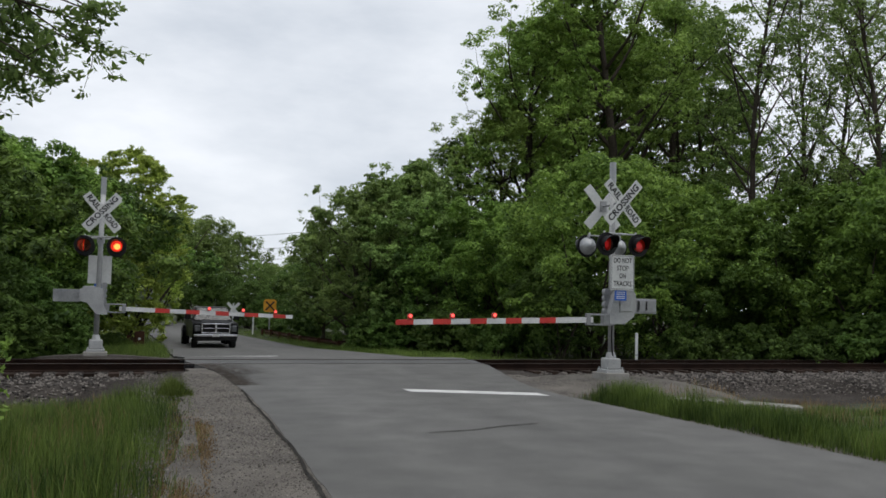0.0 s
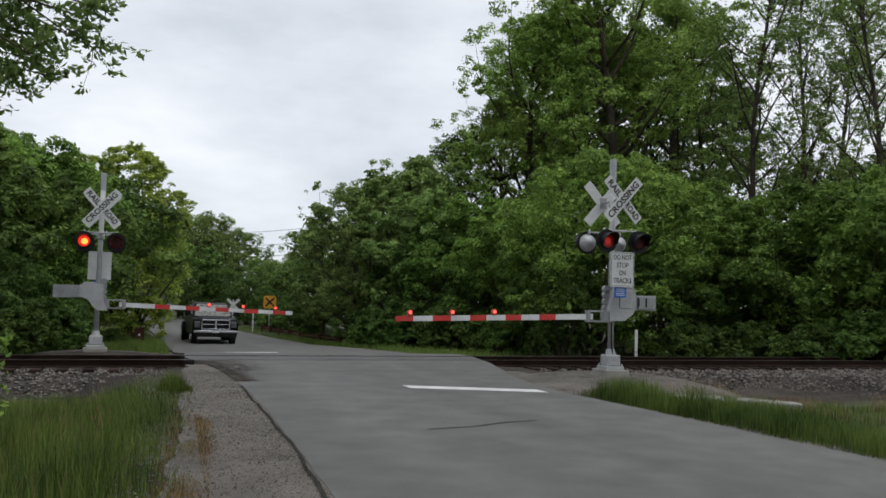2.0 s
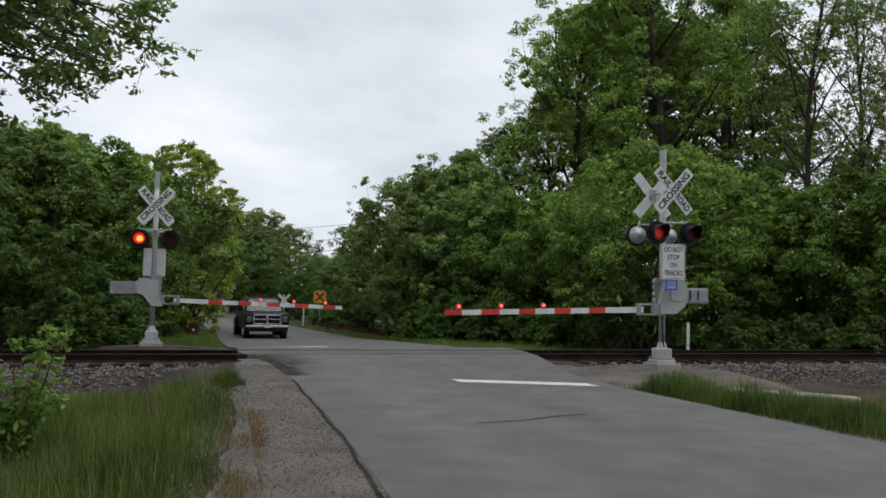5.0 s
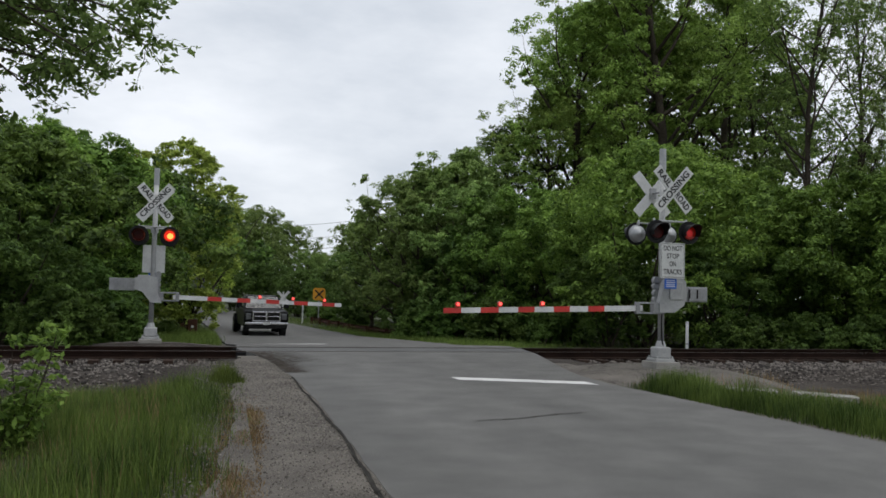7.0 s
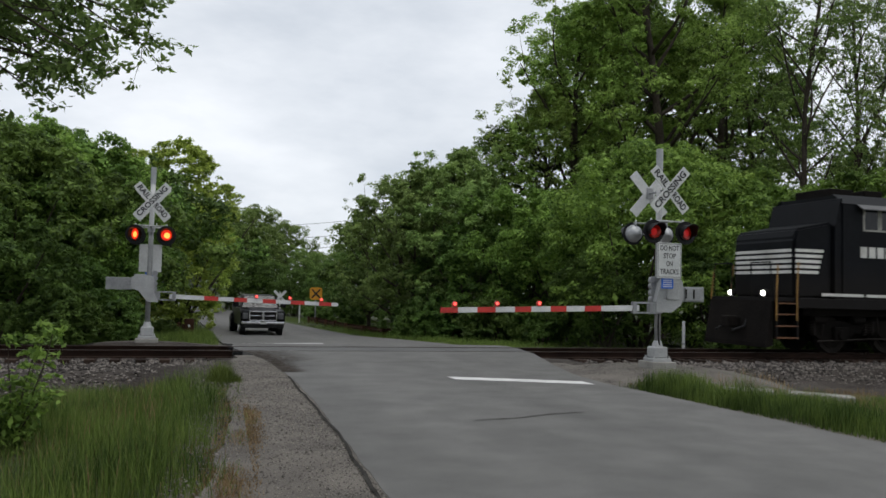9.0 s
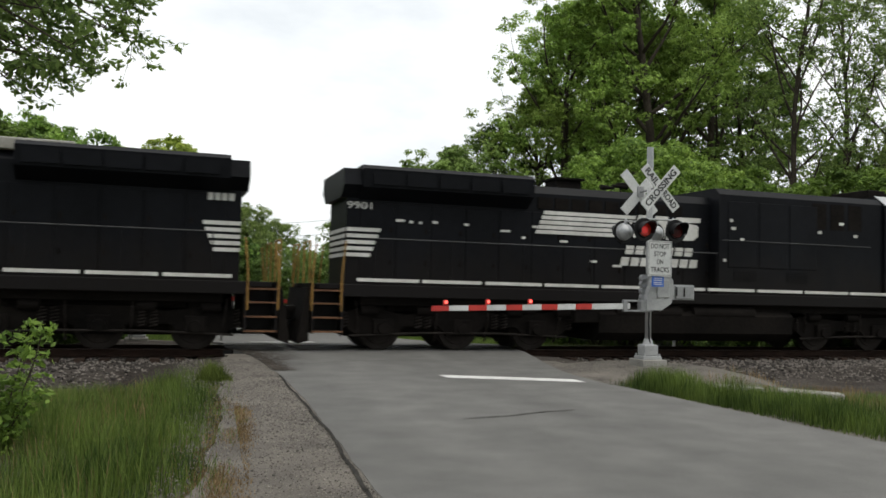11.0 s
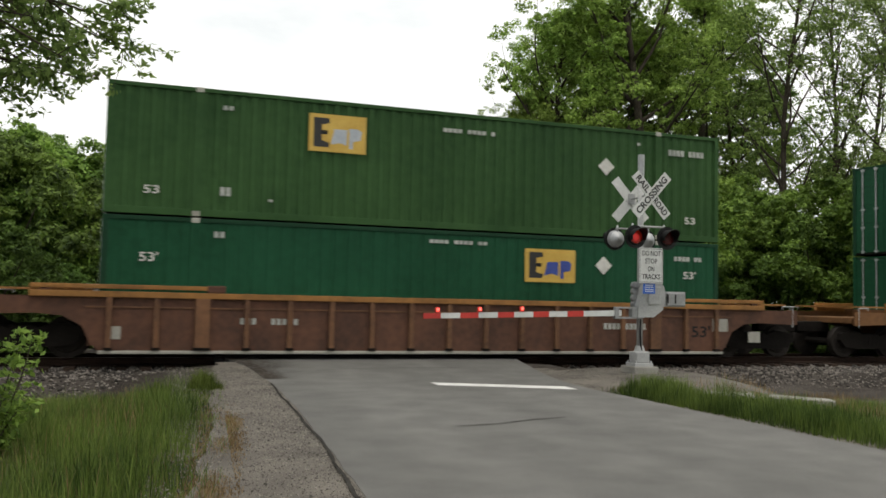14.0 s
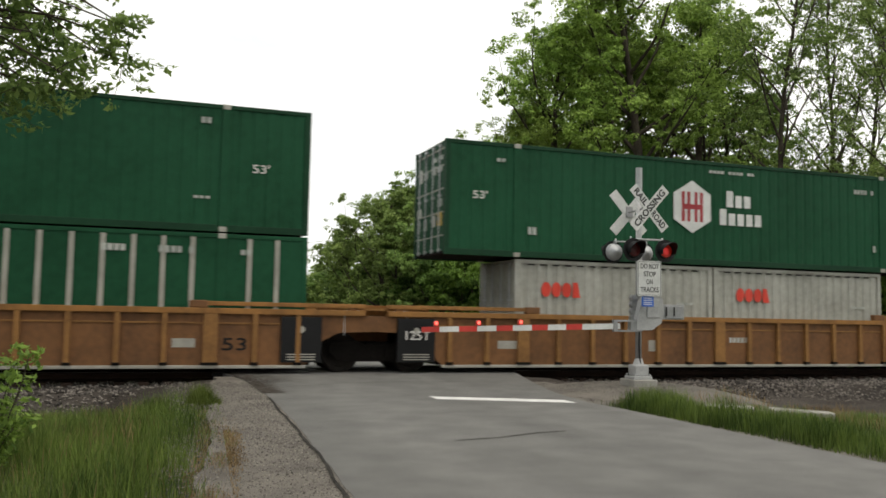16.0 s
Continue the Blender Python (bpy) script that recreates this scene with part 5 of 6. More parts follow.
    for s, back in ((-1, 0), (1, 180)):
        if not number:
            for i in range(4):
                flat_shape("road_number", rect(18.0 + i * 0.31, 18.24 + i * 0.31, 2.82, 3.14), s * 1.504, STRIPE, cab)
                flat_shape("road_number", rect(1.42 + i * 0.16, 1.54 + i * 0.16, 3.47, 3.64), s * 1.045, STRIPE, hood)
        else:
            lettering("road_number", number, 0.46, STRIPE, cab, pose(18.50, s * 1.504, 3.22, 0, 0, back) @ FACE_NEAR, 1.30, 0.003, "white road number")
            lettering("road_number", number, 0.24, STRIPE, hood, pose(1.60, s * 1.045, 3.53, 0, 0, back) @ FACE_NEAR, 0.62, 0.003, "white road number")
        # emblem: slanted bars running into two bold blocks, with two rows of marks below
        y = s * 1.062

        def mir(out, s=s):
            return out if s < 0 else [(18.75 - a, b) for a, b in out]
        for i in range(5):
            z = 3.06 + i * 0.128
            flat_shape("emblem_bar", mir(rect(6.28 + 0.055 * i, 8.85 + 0.10 * i, z, z + 0.096, 0.03)), y, STRIPE, hood)
        flat_shape("emblem_block", mir([(9.05, 3.08), (9.50, 3.08), (9.66, 3.30), (9.80, 3.08), (10.16, 3.08), (10.30, 3.70), (9.90, 3.70), (9.80, 3.40), (9.66, 3.70), (9.36, 3.70), (9.26, 3.4), (9.22, 3.2)]), y, STRIPE, hood)
        flat_shape("emblem_block", mir([(10.24, 3.06), (11.1, 3.06), (11.26, 3.18), (11.28, 3.46), (11.20, 3.50), (10.86, 3.54), (11.34, 3.58), (11.34, 3.70), (10.60, 3.70), (10.46, 3.62), (10.42, 3.44), (10.50, 3.32), (10.84, 3.26), (10.26, 3.22)]), y, STRIPE, hood)
        for row, (z, n, x0) in enumerate(((2.62, 7, 8.95), (2.30, 8, 8.80))):
            for i in range(n):
                flat_shape("emblem_mark", mir(rect(x0 + i * 0.31, x0 + i * 0.31 + 0.245, z, z + 0.23, 0.05)), y, STRIPE, hood)
    # small stencils
    for a, z, w in ((2.5, 3.18, 0.22), (2.85, 3.16, 0.09), (3.1, 3.15, 0.07), (3.45, 3.18, 0.14), (4.3, 3.16, 0.12), (5.3, 3.05, 0.26), (6.2, 3.2, 0.12), (7.0, 2.85, 0.22), (7.9, 2.35, 0.2), (8.6, 2.25, 0.25), (5.9, 2.9, 0.1)):
        each("stencil", [(a, a + w, -1.066, -1.04, z, z + 0.06)], STRIPE, root)
    for a, z, w in ((12.1, 3.4, 0.14), (12.4, 3.1, 0.12), (11.85, 2.5, 0.08), (15.1, 3.42, 0.12), (15.85, 3.7, 0.18), (16.4, 3.36, 0.13), (12.05, 3.62, 0.1)):
        each("stencil", [(a, a + w, -1.442, -1.42, z, z + 0.08)], STRIPE, root)
    for a, z, w in ((17.75, 2.90, 0.42), (18.55, 2.88, 0.15), (18.3, 2.0, 0.1)):
        each("stencil", [(a, a + w, -1.508, -1.50, z, z + 0.04)], STRIPE, root)
    # handrails along the deck
    for s in (-1, 1):
        bm = bmesh.new()
        pipe(bm, [(1.9, s * 1.46, 2.72), (11.6, s * 1.46, 2.72)], 0.010, 6)
        pipe(bm, [(11.8, s * 1.46, 3.10), (17.0, s * 1.46, 3.10)], 0.009, 6)
        part("handrail", bm, DIRTYGREY, root, "thin side handrail")
        for i in range(6):
            bm = bmesh.new()
            pipe(bm, [(1.9 + i * 1.94, s * 1.46, 1.6), (1.9 + i * 1.94, s * 1.46, 2.72)], 0.016, 6)
            part("stanchion", bm, LOCO, root)
    # end platforms, steps and yellow grab rails
    for x0, d in ((1.15, -1), (L - 1.35, 1)):
        for s in (-1, 1):
            bm = bmesh.new()
            prism(bm, [(x0, 0.42), (x0 + d * 0.05, 0.42), (x0 + d * 0.05, 1.6), (x0, 1.6)], "y", min(s * 1.05, s * 1.5), max(s * 1.05, s * 1.5))
            box(bm, x0 + d * 0.70, x0 + d * 0.75, s * 1.05, s * 1.5, 0.42, 1.6)
            box(bm, x0, x0 + d * 0.75, s * 1.03, s * 1.07, 0.42, 1.6)
            steps = part("step_well", bm, LOCO, root, "black corner steps")
            for z in (0.45, 0.78, 1.11, 1.42):
                each("tread", [(x0, x0 + d * 0.75, s * 1.05, s * 1.46, z, z + 0.03)], LOCO, steps)
                each("step_edge", [(x0, x0 + d * 0.75, s * 1.462, s * 1.50, z - 0.005, z + 0.035)], RIB_BROWN, steps, 0, "worn brown step edge")
            for k, a in enumerate((x0 + d * 0.06, x0 + d * 0.76)):
                bm = bmesh.new()
                pipe(bm, [(a, s * 1.5, 0.95), (a, s * 1.5, 1.75), (a - d * 0.08, s * 1.46, 2.62 - 0.1 * k)], 0.022, 8)
                part("grab_rail", bm, HANDRAIL, root, "yellow grab rail")
        e = x0 + d * 0.80
        for s in (-1, 1):
            bm = bmesh.new()
            pipe(bm, [(e, s * 1.3, 1.6), (e, s * 1.3, 2.6), (e, s * 0.45, 2.6), (e, s * 0.45, 1.6)], 0.02, 6)
            part("end_rail", bm, HANDRAIL if d < 0 else LOCO, root, "end platform railing")
        bm = bmesh.new()
        prism(bm, [(e, 0.25), (e + d * 0.25, 0.18), (e + d * 0.25, 0.30), (e + d * 0.06, 1.5), (e, 1.5)], "y", -1.42, 1.42)
        part("snow_plough", bm, UNDER, root, "black pilot plate")
        bm = bmesh.new()
        end = 0.0 if d < 0 else L
        box(bm, min(e, end - d * 0.15), max(e, end - d * 0.15), -0.11, 0.11, 0.74, 1.0, 0.02)
        box(bm, min(end - d * 0.30, end + d * 0.03), max(end - d * 0.30, end + d * 0.03), -0.2, 0.2, 0.70, 1.04, 0.05)
        part("coupler", bm, UNDER, root, "cast knuckle coupler")
        for y in (-0.55, 0.42):
            bm = bmesh.new()
            pipe(bm, [(e, y, 1.25), (e + d * 0.2, y, 0.75), (end, y * 0.8, 0.62)], 0.03, 8)
            part("brake_hose", bm, BLACK, root)
    # fuel tank and reservoirs
    bm = bmesh.new()
    prism(bm, [(-1.10, 0.28), (1.10, 0.28), (1.42, 0.50), (1.46, 0.98), (1.2, 1.25), (-1.2, 1.25), (-1.46, 0.98), (-1.42, 0.50)], "x", 8.0, 14.2)
    part("fuel_tank", bm, UNDER, root, "grimy black fuel tank")
    bm = bmesh.new()
    for a, b in ((8.5, 10.5), (10.9, 12.9)):
        rod(bm, (a, -1.28, 1.05), (b, -1.28, 1.05), 0.20, 0.20, 18)
        rod(bm, (a, 1.28, 1.05), (b, 1.28, 1.05), 0.20, 0.20, 18)
    box(bm, 7.3, 8.1, -1.4, 1.4, 0.75, 1.28, 0.03)
    part("air_reservoir", bm, UNDER, root, "air tanks along the sill")
    make_loco_truck(root, 4.25)
    make_loco_truck(root, 17.55)
    return root


DIRTYGREY = material("dirty_roof_grey", (0.05, 0.05, 0.052), (0.11, 0.11, 0.112), 2, 10, 0.7, 0, 0.1)
LAMPOFF = material("unlit_lamp_glass", (0.25, 0.25, 0.25), (0.4, 0.4, 0.4), 5, 20, 0.1, 0, 0)
HEADLIGHT = glow_material("lit_headlight", (1.0, 0.96, 0.88), 6.0)
WHEELS = []


def make_freight_truck(root, xc):
    bm = bmesh.new()
    for s in (-1, 1):
        out = [(-1.25, 0.52), (-1.05, 0.30), (-0.55, 0.26), (0.55, 0.26), (1.05, 0.30), (1.25, 0.52), (1.22, 0.72), (0.6, 0.78), (0.3, 0.66), (-0.3, 0.66), (-0.6, 0.78), (-1.22, 0.72)]
        prism(bm, [(xc + a, b) for a, b in out], "y", min(s * 0.95, s * 1.1), max(s * 0.95, s * 1.1))
    box(bm, xc - 0.3, xc + 0.3, -1.05, 1.05, 0.45, 0.72, 0.03)
    truck = part("truck", bm, UNDER, root, "cast side frames of the wheel truck")
    bm = bmesh.new()
    for s in (-1, 1):
        for a in (-0.17, 0, 0.17):
            rod(bm, (xc + a, s * 1.04, 0.36), (xc + a, s * 1.04, 0.62), 0.07, 0.07, 10)
    part("spring", bm, UNDER, truck)
    for a in (-0.89, 0.89):
        WHEELS.append(make_wheelset(truck, xc + a, 0.46))


def make_well(body, label, length, x0, x1, marks, ends=(True, True)):
    """A well car or unit; the well lies from x0 to x1 of its length, and the ends reach over the trucks."""
    root = thing("well_car", label, "well car", group="well cars")
    bm = bmesh.new()
    for s in (-1, 1):
        y0, y1 = s * 1.40, s * 1.46
        out = [(x0 + 0.15, 0.17), (x1 - 0.15, 0.17), (x1 + 0.05, 0.34), (x1 + 0.25, 0.74), (x1 + 0.65, 0.95), (x1 + 1.2, 1.0), (x1 + 2.5, 0.96), (x1 + 2.5, 1.36), (x0 - 2.5, 1.36), (x0 - 2.5, 0.96), (x0 - 1.2, 1.0), (x0 - 0.65, 0.95), (x0 - 0.25, 0.74), (x0 - 0.05, 0.34)]
        prism(bm, out, "y", min(y0, y1), max(y0, y1))
    part("side_sheet", bm, body, root, "stained side sheet of the well")
    for s in (-1, 1):
        bm = bmesh.new()
        box(bm, x0 - 1.3, x1 + 1.3, s * 1.38, s * 1.54, 1.36, 1.49, 0.01)
        part("top_chord", bm, CHORD, root, "orange top chord")
        bm = bmesh.new()
        box(bm, x0 + 0.1, x1 - 0.1, s * 1.40, s * 1.53, 0.13, 0.20, 0.01)
        part("bottom_sill", bm, POSTGREY, root, "bright worn bottom sill")
        n = 16
        for i in range(n + 1):
            a = x0 + 0.3 + (x1 - x0 - 0.6) * i / n
            w = 0.16 if i in (2, n - 2) or (i == n // 2 and body is WELL_YELLOW) else 0.055
            bm = bmesh.new()
            box(bm, a - w, a + w, s * 1.46, s * 1.55, 0.20, 1.36, 0.006)
            rib = part("side_rib", bm, RIB_BROWN if body is WELL_BROWN else RIB_ORANGE, root, "worn upright rib")
            bm = bmesh.new()
            box(bm, a - w - 0.03, a + w + 0.03, s * 1.455, s * 1.56, 0.20, 0.27, 0.004)
            part("rib_foot", bm, UNDER, rib, "dark rib foot")
        bm = bmesh.new()
        box(bm, x0 - 0.2, x1 + 0.2, s * 1.455, s * 1.48, 1.13, 1.165, 0.004)
        part("stiffener", bm, RIB_BROWN if body is WELL_BROWN else RIB_ORANGE, root, "thin lengthwise stiffener")
    for e, d in ((x0, -1), (x1, 1)):
        bm = bmesh.new()
        box(bm, min(e, e + d * 2.5), max(e, e + d * 2.5), -1.30, 1.30, 1.02, 1.20, 0.02)
        box(bm, min(e, e + d * 0.12), max(e, e + d * 0.12), -1.40, 1.40, 0.3, 1.45, 0.01)
        part("end_platform", bm, body, root, "end platform over the truck")
        each("raised_chord", [(e - d * 2.6, e + d * 1.3, s * 1.38, s * 1.50, 1.545, 1.64) for s in (-1, 1)], CHORD, root, 0.01, "raised orange guide along the well end")
        each("chord_bracket", [(e - d * 2.75, e - d * 2.35, s * 1.37, s * 1.53, 1.49, 1.66) for s in (-1, 1)] + [(e + d * 0.9, e + d * 1.1, s * 1.37, s * 1.49, 1.48, 1.55) for s in (-1, 1)], body, root, 0.02, "rusty bracket")
        each("walkway", [(e + d * 0.2, e + d * 2.2, s * 1.0, s * 1.36, 1.49, 1.54) for s in (-1, 1)], CHORD, root, 0.006, "grated end walkway")
        for s in (-1, 1):
            bm = bmesh.new()
            pipe(bm, [(e + d * 2.35, s * 1.45, 0.9), (e + d * 2.35, s * 1.45, 1.48), (e + d * 2.0, s * 1.45, 1.48), (e + d * 2.0, s * 1.45, 1.4)], 0.018, 6)
            part("grab_iron", bm, SIGNBACK, root)
    bm = bmesh.new()
    box(bm, x0, x1, -1.38, 1.38, 0.20, 0.30)
    part("well_floor", bm, UNDER, root)
    for e, d, on in ((0.0, -1, ends[0]), (length, 1, ends[1])):
        bm = bmesh.new()
        base = x0 - 2.2 if d < 0 else x1 + 2.2
        if on:
            box(bm, min(base, e - d * 0.1), max(base, e - d * 0.1), -0.14, 0.14, 0.72, 1.05, 0.03)
            box(bm, min(e - d * 0.3, e + d * 0.03), max(e - d * 0.3, e + d * 0.03), -0.2, 0.2, 0.70, 1.04, 0.05)
            part("coupler", bm, UNDER, root, "knuckle coupler")
            make_freight_truck(root, x0 - 1.45 if d < 0 else x1 + 1.45)
        else:
            box(bm, min(base, e), max(base, e), -0.30, 0.30, 0.72, 1.15, 0.05)
            rod(bm, (e - d * 0.1, 0, 0.7), (e - d * 0.1, 0, 1.35), 0.34, 0.3, 20)
            part("articulation", bm, body, root, "articulated joint between the wells")
            if d > 0:
                make_freight_truck(root, e)
    for kind, a, z, w, h in marks:
        if kind == "plate":
            bm = bmesh.new()
            box(bm, a, a + w, -1.545, -1.46, z, z + h, 0.004)
            plate = part("stencil_plate", bm, BLACK, root, "black stencil plate")
            bm = bmesh.new()
            for i in range(3):
                box(bm, a + 0.15 * w, a + 0.85 * w, -1.549, -1.545, z + 0.05 + i * 0.06, z + 0.075 + i * 0.06)
            rod(bm, (a + w / 2, -1.549, z + h * 0.72), (a + w / 2, -1.545, z + h * 0.72), 0.08, 0.08, 14)
            part("stencil_lines", bm, POSTGREY, plate)
        elif kind == "bar":
            bm = bmesh.new()
            n = max(1, int(w / 0.13))
            for i in range(n):
                box(bm, a + i * 0.13, a + i * 0.13 + 0.09, -1.466, -1.455, z, z + h)
            part("stencil_lines", bm, MARKPALE, root, "faded white stencil")
        elif kind == "patch":
            bm = bmesh.new()
            box(bm, a, a + w, -1.466, -1.455, z, z + h)
            part("stencil_patch", bm, POSTGREY, root, "faded pale patch")
        else:
            lettering("letters", kind, h, BLACK if w > 0 else STRIPE, root, pose(a, -1.466 if w > 0 else -1.55, z) @ FACE_NEAR, abs(w), 0.003, "stencilled " + kind)
    return root


def make_container(label, length, height, skin, rail, style, posts, marks, width=2.59, doors=True):
    """A freight container with its left end at x = 0 and its floor at z = 0."""
    root = thing("container", label, "container", group="containers")
    hw = width / 2
    for s in (-1, 1):
        pts = []
        if style == "ribbed":
            step, x = 0.28, 0.10
            while x < length - 0.12:
                for dx, dy in ((0, 0), (0.10, 0), (0.14, 0.036), (0.24, 0.036), (0.28, 0)):
                    pts.append((x + dx, dy))
                x += step
            pts = [p for i, p in enumerate(pts) if i == 0 or p[0] > pts[i - 1][0] + 1e-4]
            pts = [p for p in pts if p[0] <= length - 0.1] + [(length - 0.1, 0)]
        elif style == "shallow":
            x = 0.10
            while x < length - 0.12:
                pts += [(x, 0), (x + 0.20, 0), (x + 0.22, 0.016), (x + 0.30, 0.016)]
                x += 0.32
            pts = [p for p in pts if p[0] <= length - 0.1] + [(length - 0.1, 0)]
        else:
            pts = [(0.1 + (length - 0.2) * i / 20, 0) for i in range(21)]
        verts, faces = [], []
        for x, dy in pts:
            for z in (0.14, height - 0.09):
                verts.append((x, s * (hw - 0.02 - dy), z))
        for i in range(len(pts) - 1):
            faces.append((2 * i, 2 * i + 2, 2 * i + 3, 2 * i + 1))
        n = len(verts)
        verts += [(x, s * (hw - 0.09), z) for x, dy in (pts[0], pts[-1]) for z in (0.14, height - 0.09)]
        faces += [(n, n + 2, n + 3, n + 1)]
        raw("side_panel", verts, faces, skin, root)
        bm = bmesh.new()
        box(bm, 0.05, length - 0.05, s * (hw - 0.07), s * hw, height - 0.10, height - 0.005, 0.008)
        part("top_rail", bm, rail, root)
        bm = bmesh.new()
        box(bm, 0.05, length - 0.05, s * (hw - 0.07), s * hw, 0.0, 0.16, 0.008)
        part("bottom_rail", bm, rail, root)
        for x in posts:
            bm = bmesh.new()
            box(bm, x - 0.10, x + 0.10, s * (hw - 0.06), s * (hw + 0.010), 0.0, height, 0.008)
            part("side_post", bm, skin, root)
            for z in (0.0, height - 0.115):
                bm = bmesh.new()
                box(bm, x - 0.09, x + 0.09, s * (hw - 0.12), s * (hw + 0.016), z, z + 0.118, 0.01)
                part("corner_casting", bm, POSTGREY, root, "steel lifting casting")
        for x in (0.0, length):
            d = 1 if x == 0 else -1
            bm = bmesh.new()
            box(bm, x, x + d * 0.13, s * (hw - 0.13), s * hw, 0.0, height, 0.008)
            part("corner_post", bm, rail, root)
    bm = bmesh.new()
    box(bm, 0.03, length - 0.03, -hw + 0.03, hw - 0.03, height - 0.06, height - 0.015)
    part("roof", bm, skin, root)
    bm = bmesh.new()
    box(bm, 0.03, length - 0.03, -hw + 0.03, hw - 0.03, 0.03, 0.10)
    part("floor", bm, UNDER, root)
    bm = bmesh.new()
    box(bm, length - 0.07, length - 0.03, -hw + 0.1, hw - 0.1, 0.08, height - 0.08)
    part("front_wall", bm, skin, root)
    for s in (-1, 1):
        bm = bmesh.new()
        box(bm, 0.03, 0.07, min(s * 0.01, s * (hw - 0.12)), max(s * 0.01, s * (hw - 0.12)), 0.10, height - 0.09)
        for z in (0.5, 1.1, 1.7, 2.3):
            if z < height - 0.3:
                box(bm, 0.015, 0.035, min(s * 0.06, s * (hw - 0.18)), max(s * 0.06, s * (hw - 0.18)), z, z + 0.30, 0.004)
        door = part("door", bm, skin, root, "container door leaf")
        for y in (0.30, 0.85):
            bm = bmesh.new()
            rod(bm, (-0.01, s * y, 0.06), (-0.01, s * y, height - 0.06), 0.02, 0.02, 8)
            for z in (0.10, 0.9, 1.5, height - 0.15):
                box(bm, -0.03, 0.03, s * y - 0.06, s * y + 0.06, z, z + 0.06)
            part("lock_rod", bm, SIGNBACK, door, "galvanised lock rod")
    if doors == "signed":
        for y, z, w, h, mat in ((-1.05, 2.45, 0.36, 0.12, MARKPALE), (-0.55, 2.45, 0.30, 0.12, MARKPALE), (-1.0, 2.15, 0.40, 0.16, MARKPALE), (-0.5, 2.12, 0.34, 0.22, MARKPALE), (-1.02, 1.25, 0.34, 0.20, MARKPALE), (-1.02, 0.75, 0.34, 0.34, LOGOYELLOW), (-0.5, 0.75, 0.26, 0.30, STRIPE), (0.18, 2.1, 0.34, 0.2, MARKPALE), (0.66, 2.05, 0.24, 0.36, STRIPE), (0.7, 1.1, 0.34, 0.24, STRIPE), (0.25, 0.72, 0.2, 0.3, STRIPE), (0.8, 0.7, 0.2, 0.34, MARKPALE)):
            bm = bmesh.new()
            box(bm, 0.006, 0.014, y, y + w, z, z + h)
            part("door_sign", bm, mat, root, "small plain sign on the door")
        # thin pale strips along the door ridges
        for s in (-1, 1):
            for z in (0.48, 1.08, 1.68, 2.28, 2.72):
                bm = bmesh.new()
                box(bm, 0.008, 0.03, min(s * 0.05, s * (hw - 0.16)), max(s * 0.05, s * (hw - 0.16)), z, z + 0.035)
                part("door_edge", bm, POSTGREY, root, "pale strip along a door ridge")
    yy = -hw - (0.016 if style == "posts" else 0.002)
    for kind, a, z, w, h in marks:
        if kind == "logo" or kind == "palelogo":
            flat_shape("emblem_panel", rect(a, a + w, z, z + h), yy, LOGOYELLOW, root, 0.004, "yellow emblem panel")
            flat_shape("emblem_shape", [(a + 0.08 * w, z + 0.12 * h), (a + 0.34 * w, z + 0.12 * h), (a + 0.36 * w, z + 0.24 * h), (a + 0.22 * w, z + 0.30 * h), (a + 0.22 * w, z + 0.72 * h), (a + 0.36 * w, z + 0.77 * h), (a + 0.34 * w, z + 0.90 * h), (a + 0.08 * w, z + 0.90 * h)], yy - 0.004, INK, root, 0.003, "dark emblem shape")
            flat_shape("emblem_shape", rect(a + 0.20 * w, a + 0.32 * w, z + 0.46 * h, z + 0.57 * h), yy - 0.004, BLACK, root, 0.003)
            c = LOGOBLUE if kind == "logo" else LOGOPALE
            flat_shape("emblem_shape", [(a + 0.38 * w, z + 0.2 * h), (a + 0.44 * w, z + 0.62 * h), (a + 0.66 * w, z + 0.62 * h), (a + 0.66 * w, z + 0.2 * h), (a + 0.54 * w, z + 0.26 * h)], yy - 0.004, c, root, 0.003)
            flat_shape("emblem_shape", [(a + 0.70 * w, z + 0.12 * h), (a + 0.77 * w, z + 0.12 * h), (a + 0.77 * w, z + 0.32 * h), (a + 0.90 * w, z + 0.36 * h), (a + 0.92 * w, z + 0.58 * h), (a + 0.86 * w, z + 0.66 * h), (a + 0.70 * w, z + 0.66 * h)], yy - 0.004, c, root, 0.003)
        elif kind == "diamond":
            flat_shape("diamond_mark", [(a, z - h), (a + h, z), (a, z + h), (a - h, z)], yy, STRIPE, root, 0.003, "white diamond")
        elif kind == "bars":
            each("code_mark", [(a + i * 0.13, a + i * 0.13 + 0.10, yy - 0.003, yy + 0.002, z, z + h) for i in range(max(1, int(w / 0.13))) if i % 5 != 4], MARKPALE, root)
        elif kind == "hex":
            flat_shape("emblem_panel", [(a + h * math.cos(radians(90 + 60 * i)) * 0.95, z + h * math.sin(radians(90 + 60 * i))) for i in range(6)], yy, SIGNWHITE, root, 0.004, "white six-sided emblem")
            for dx in (-0.30, -0.12, 0.12, 0.30):
                flat_shape("emblem_shape", rect(a + dx - 0.05, a + dx + 0.05, z - 0.42, z + 0.42), yy - 0.004, MAROON, root, 0.003)
            flat_shape("emblem_shape", rect(a - 0.34, a + 0.34, z - 0.07, z + 0.07), yy - 0.004, MAROON, root, 0.004)
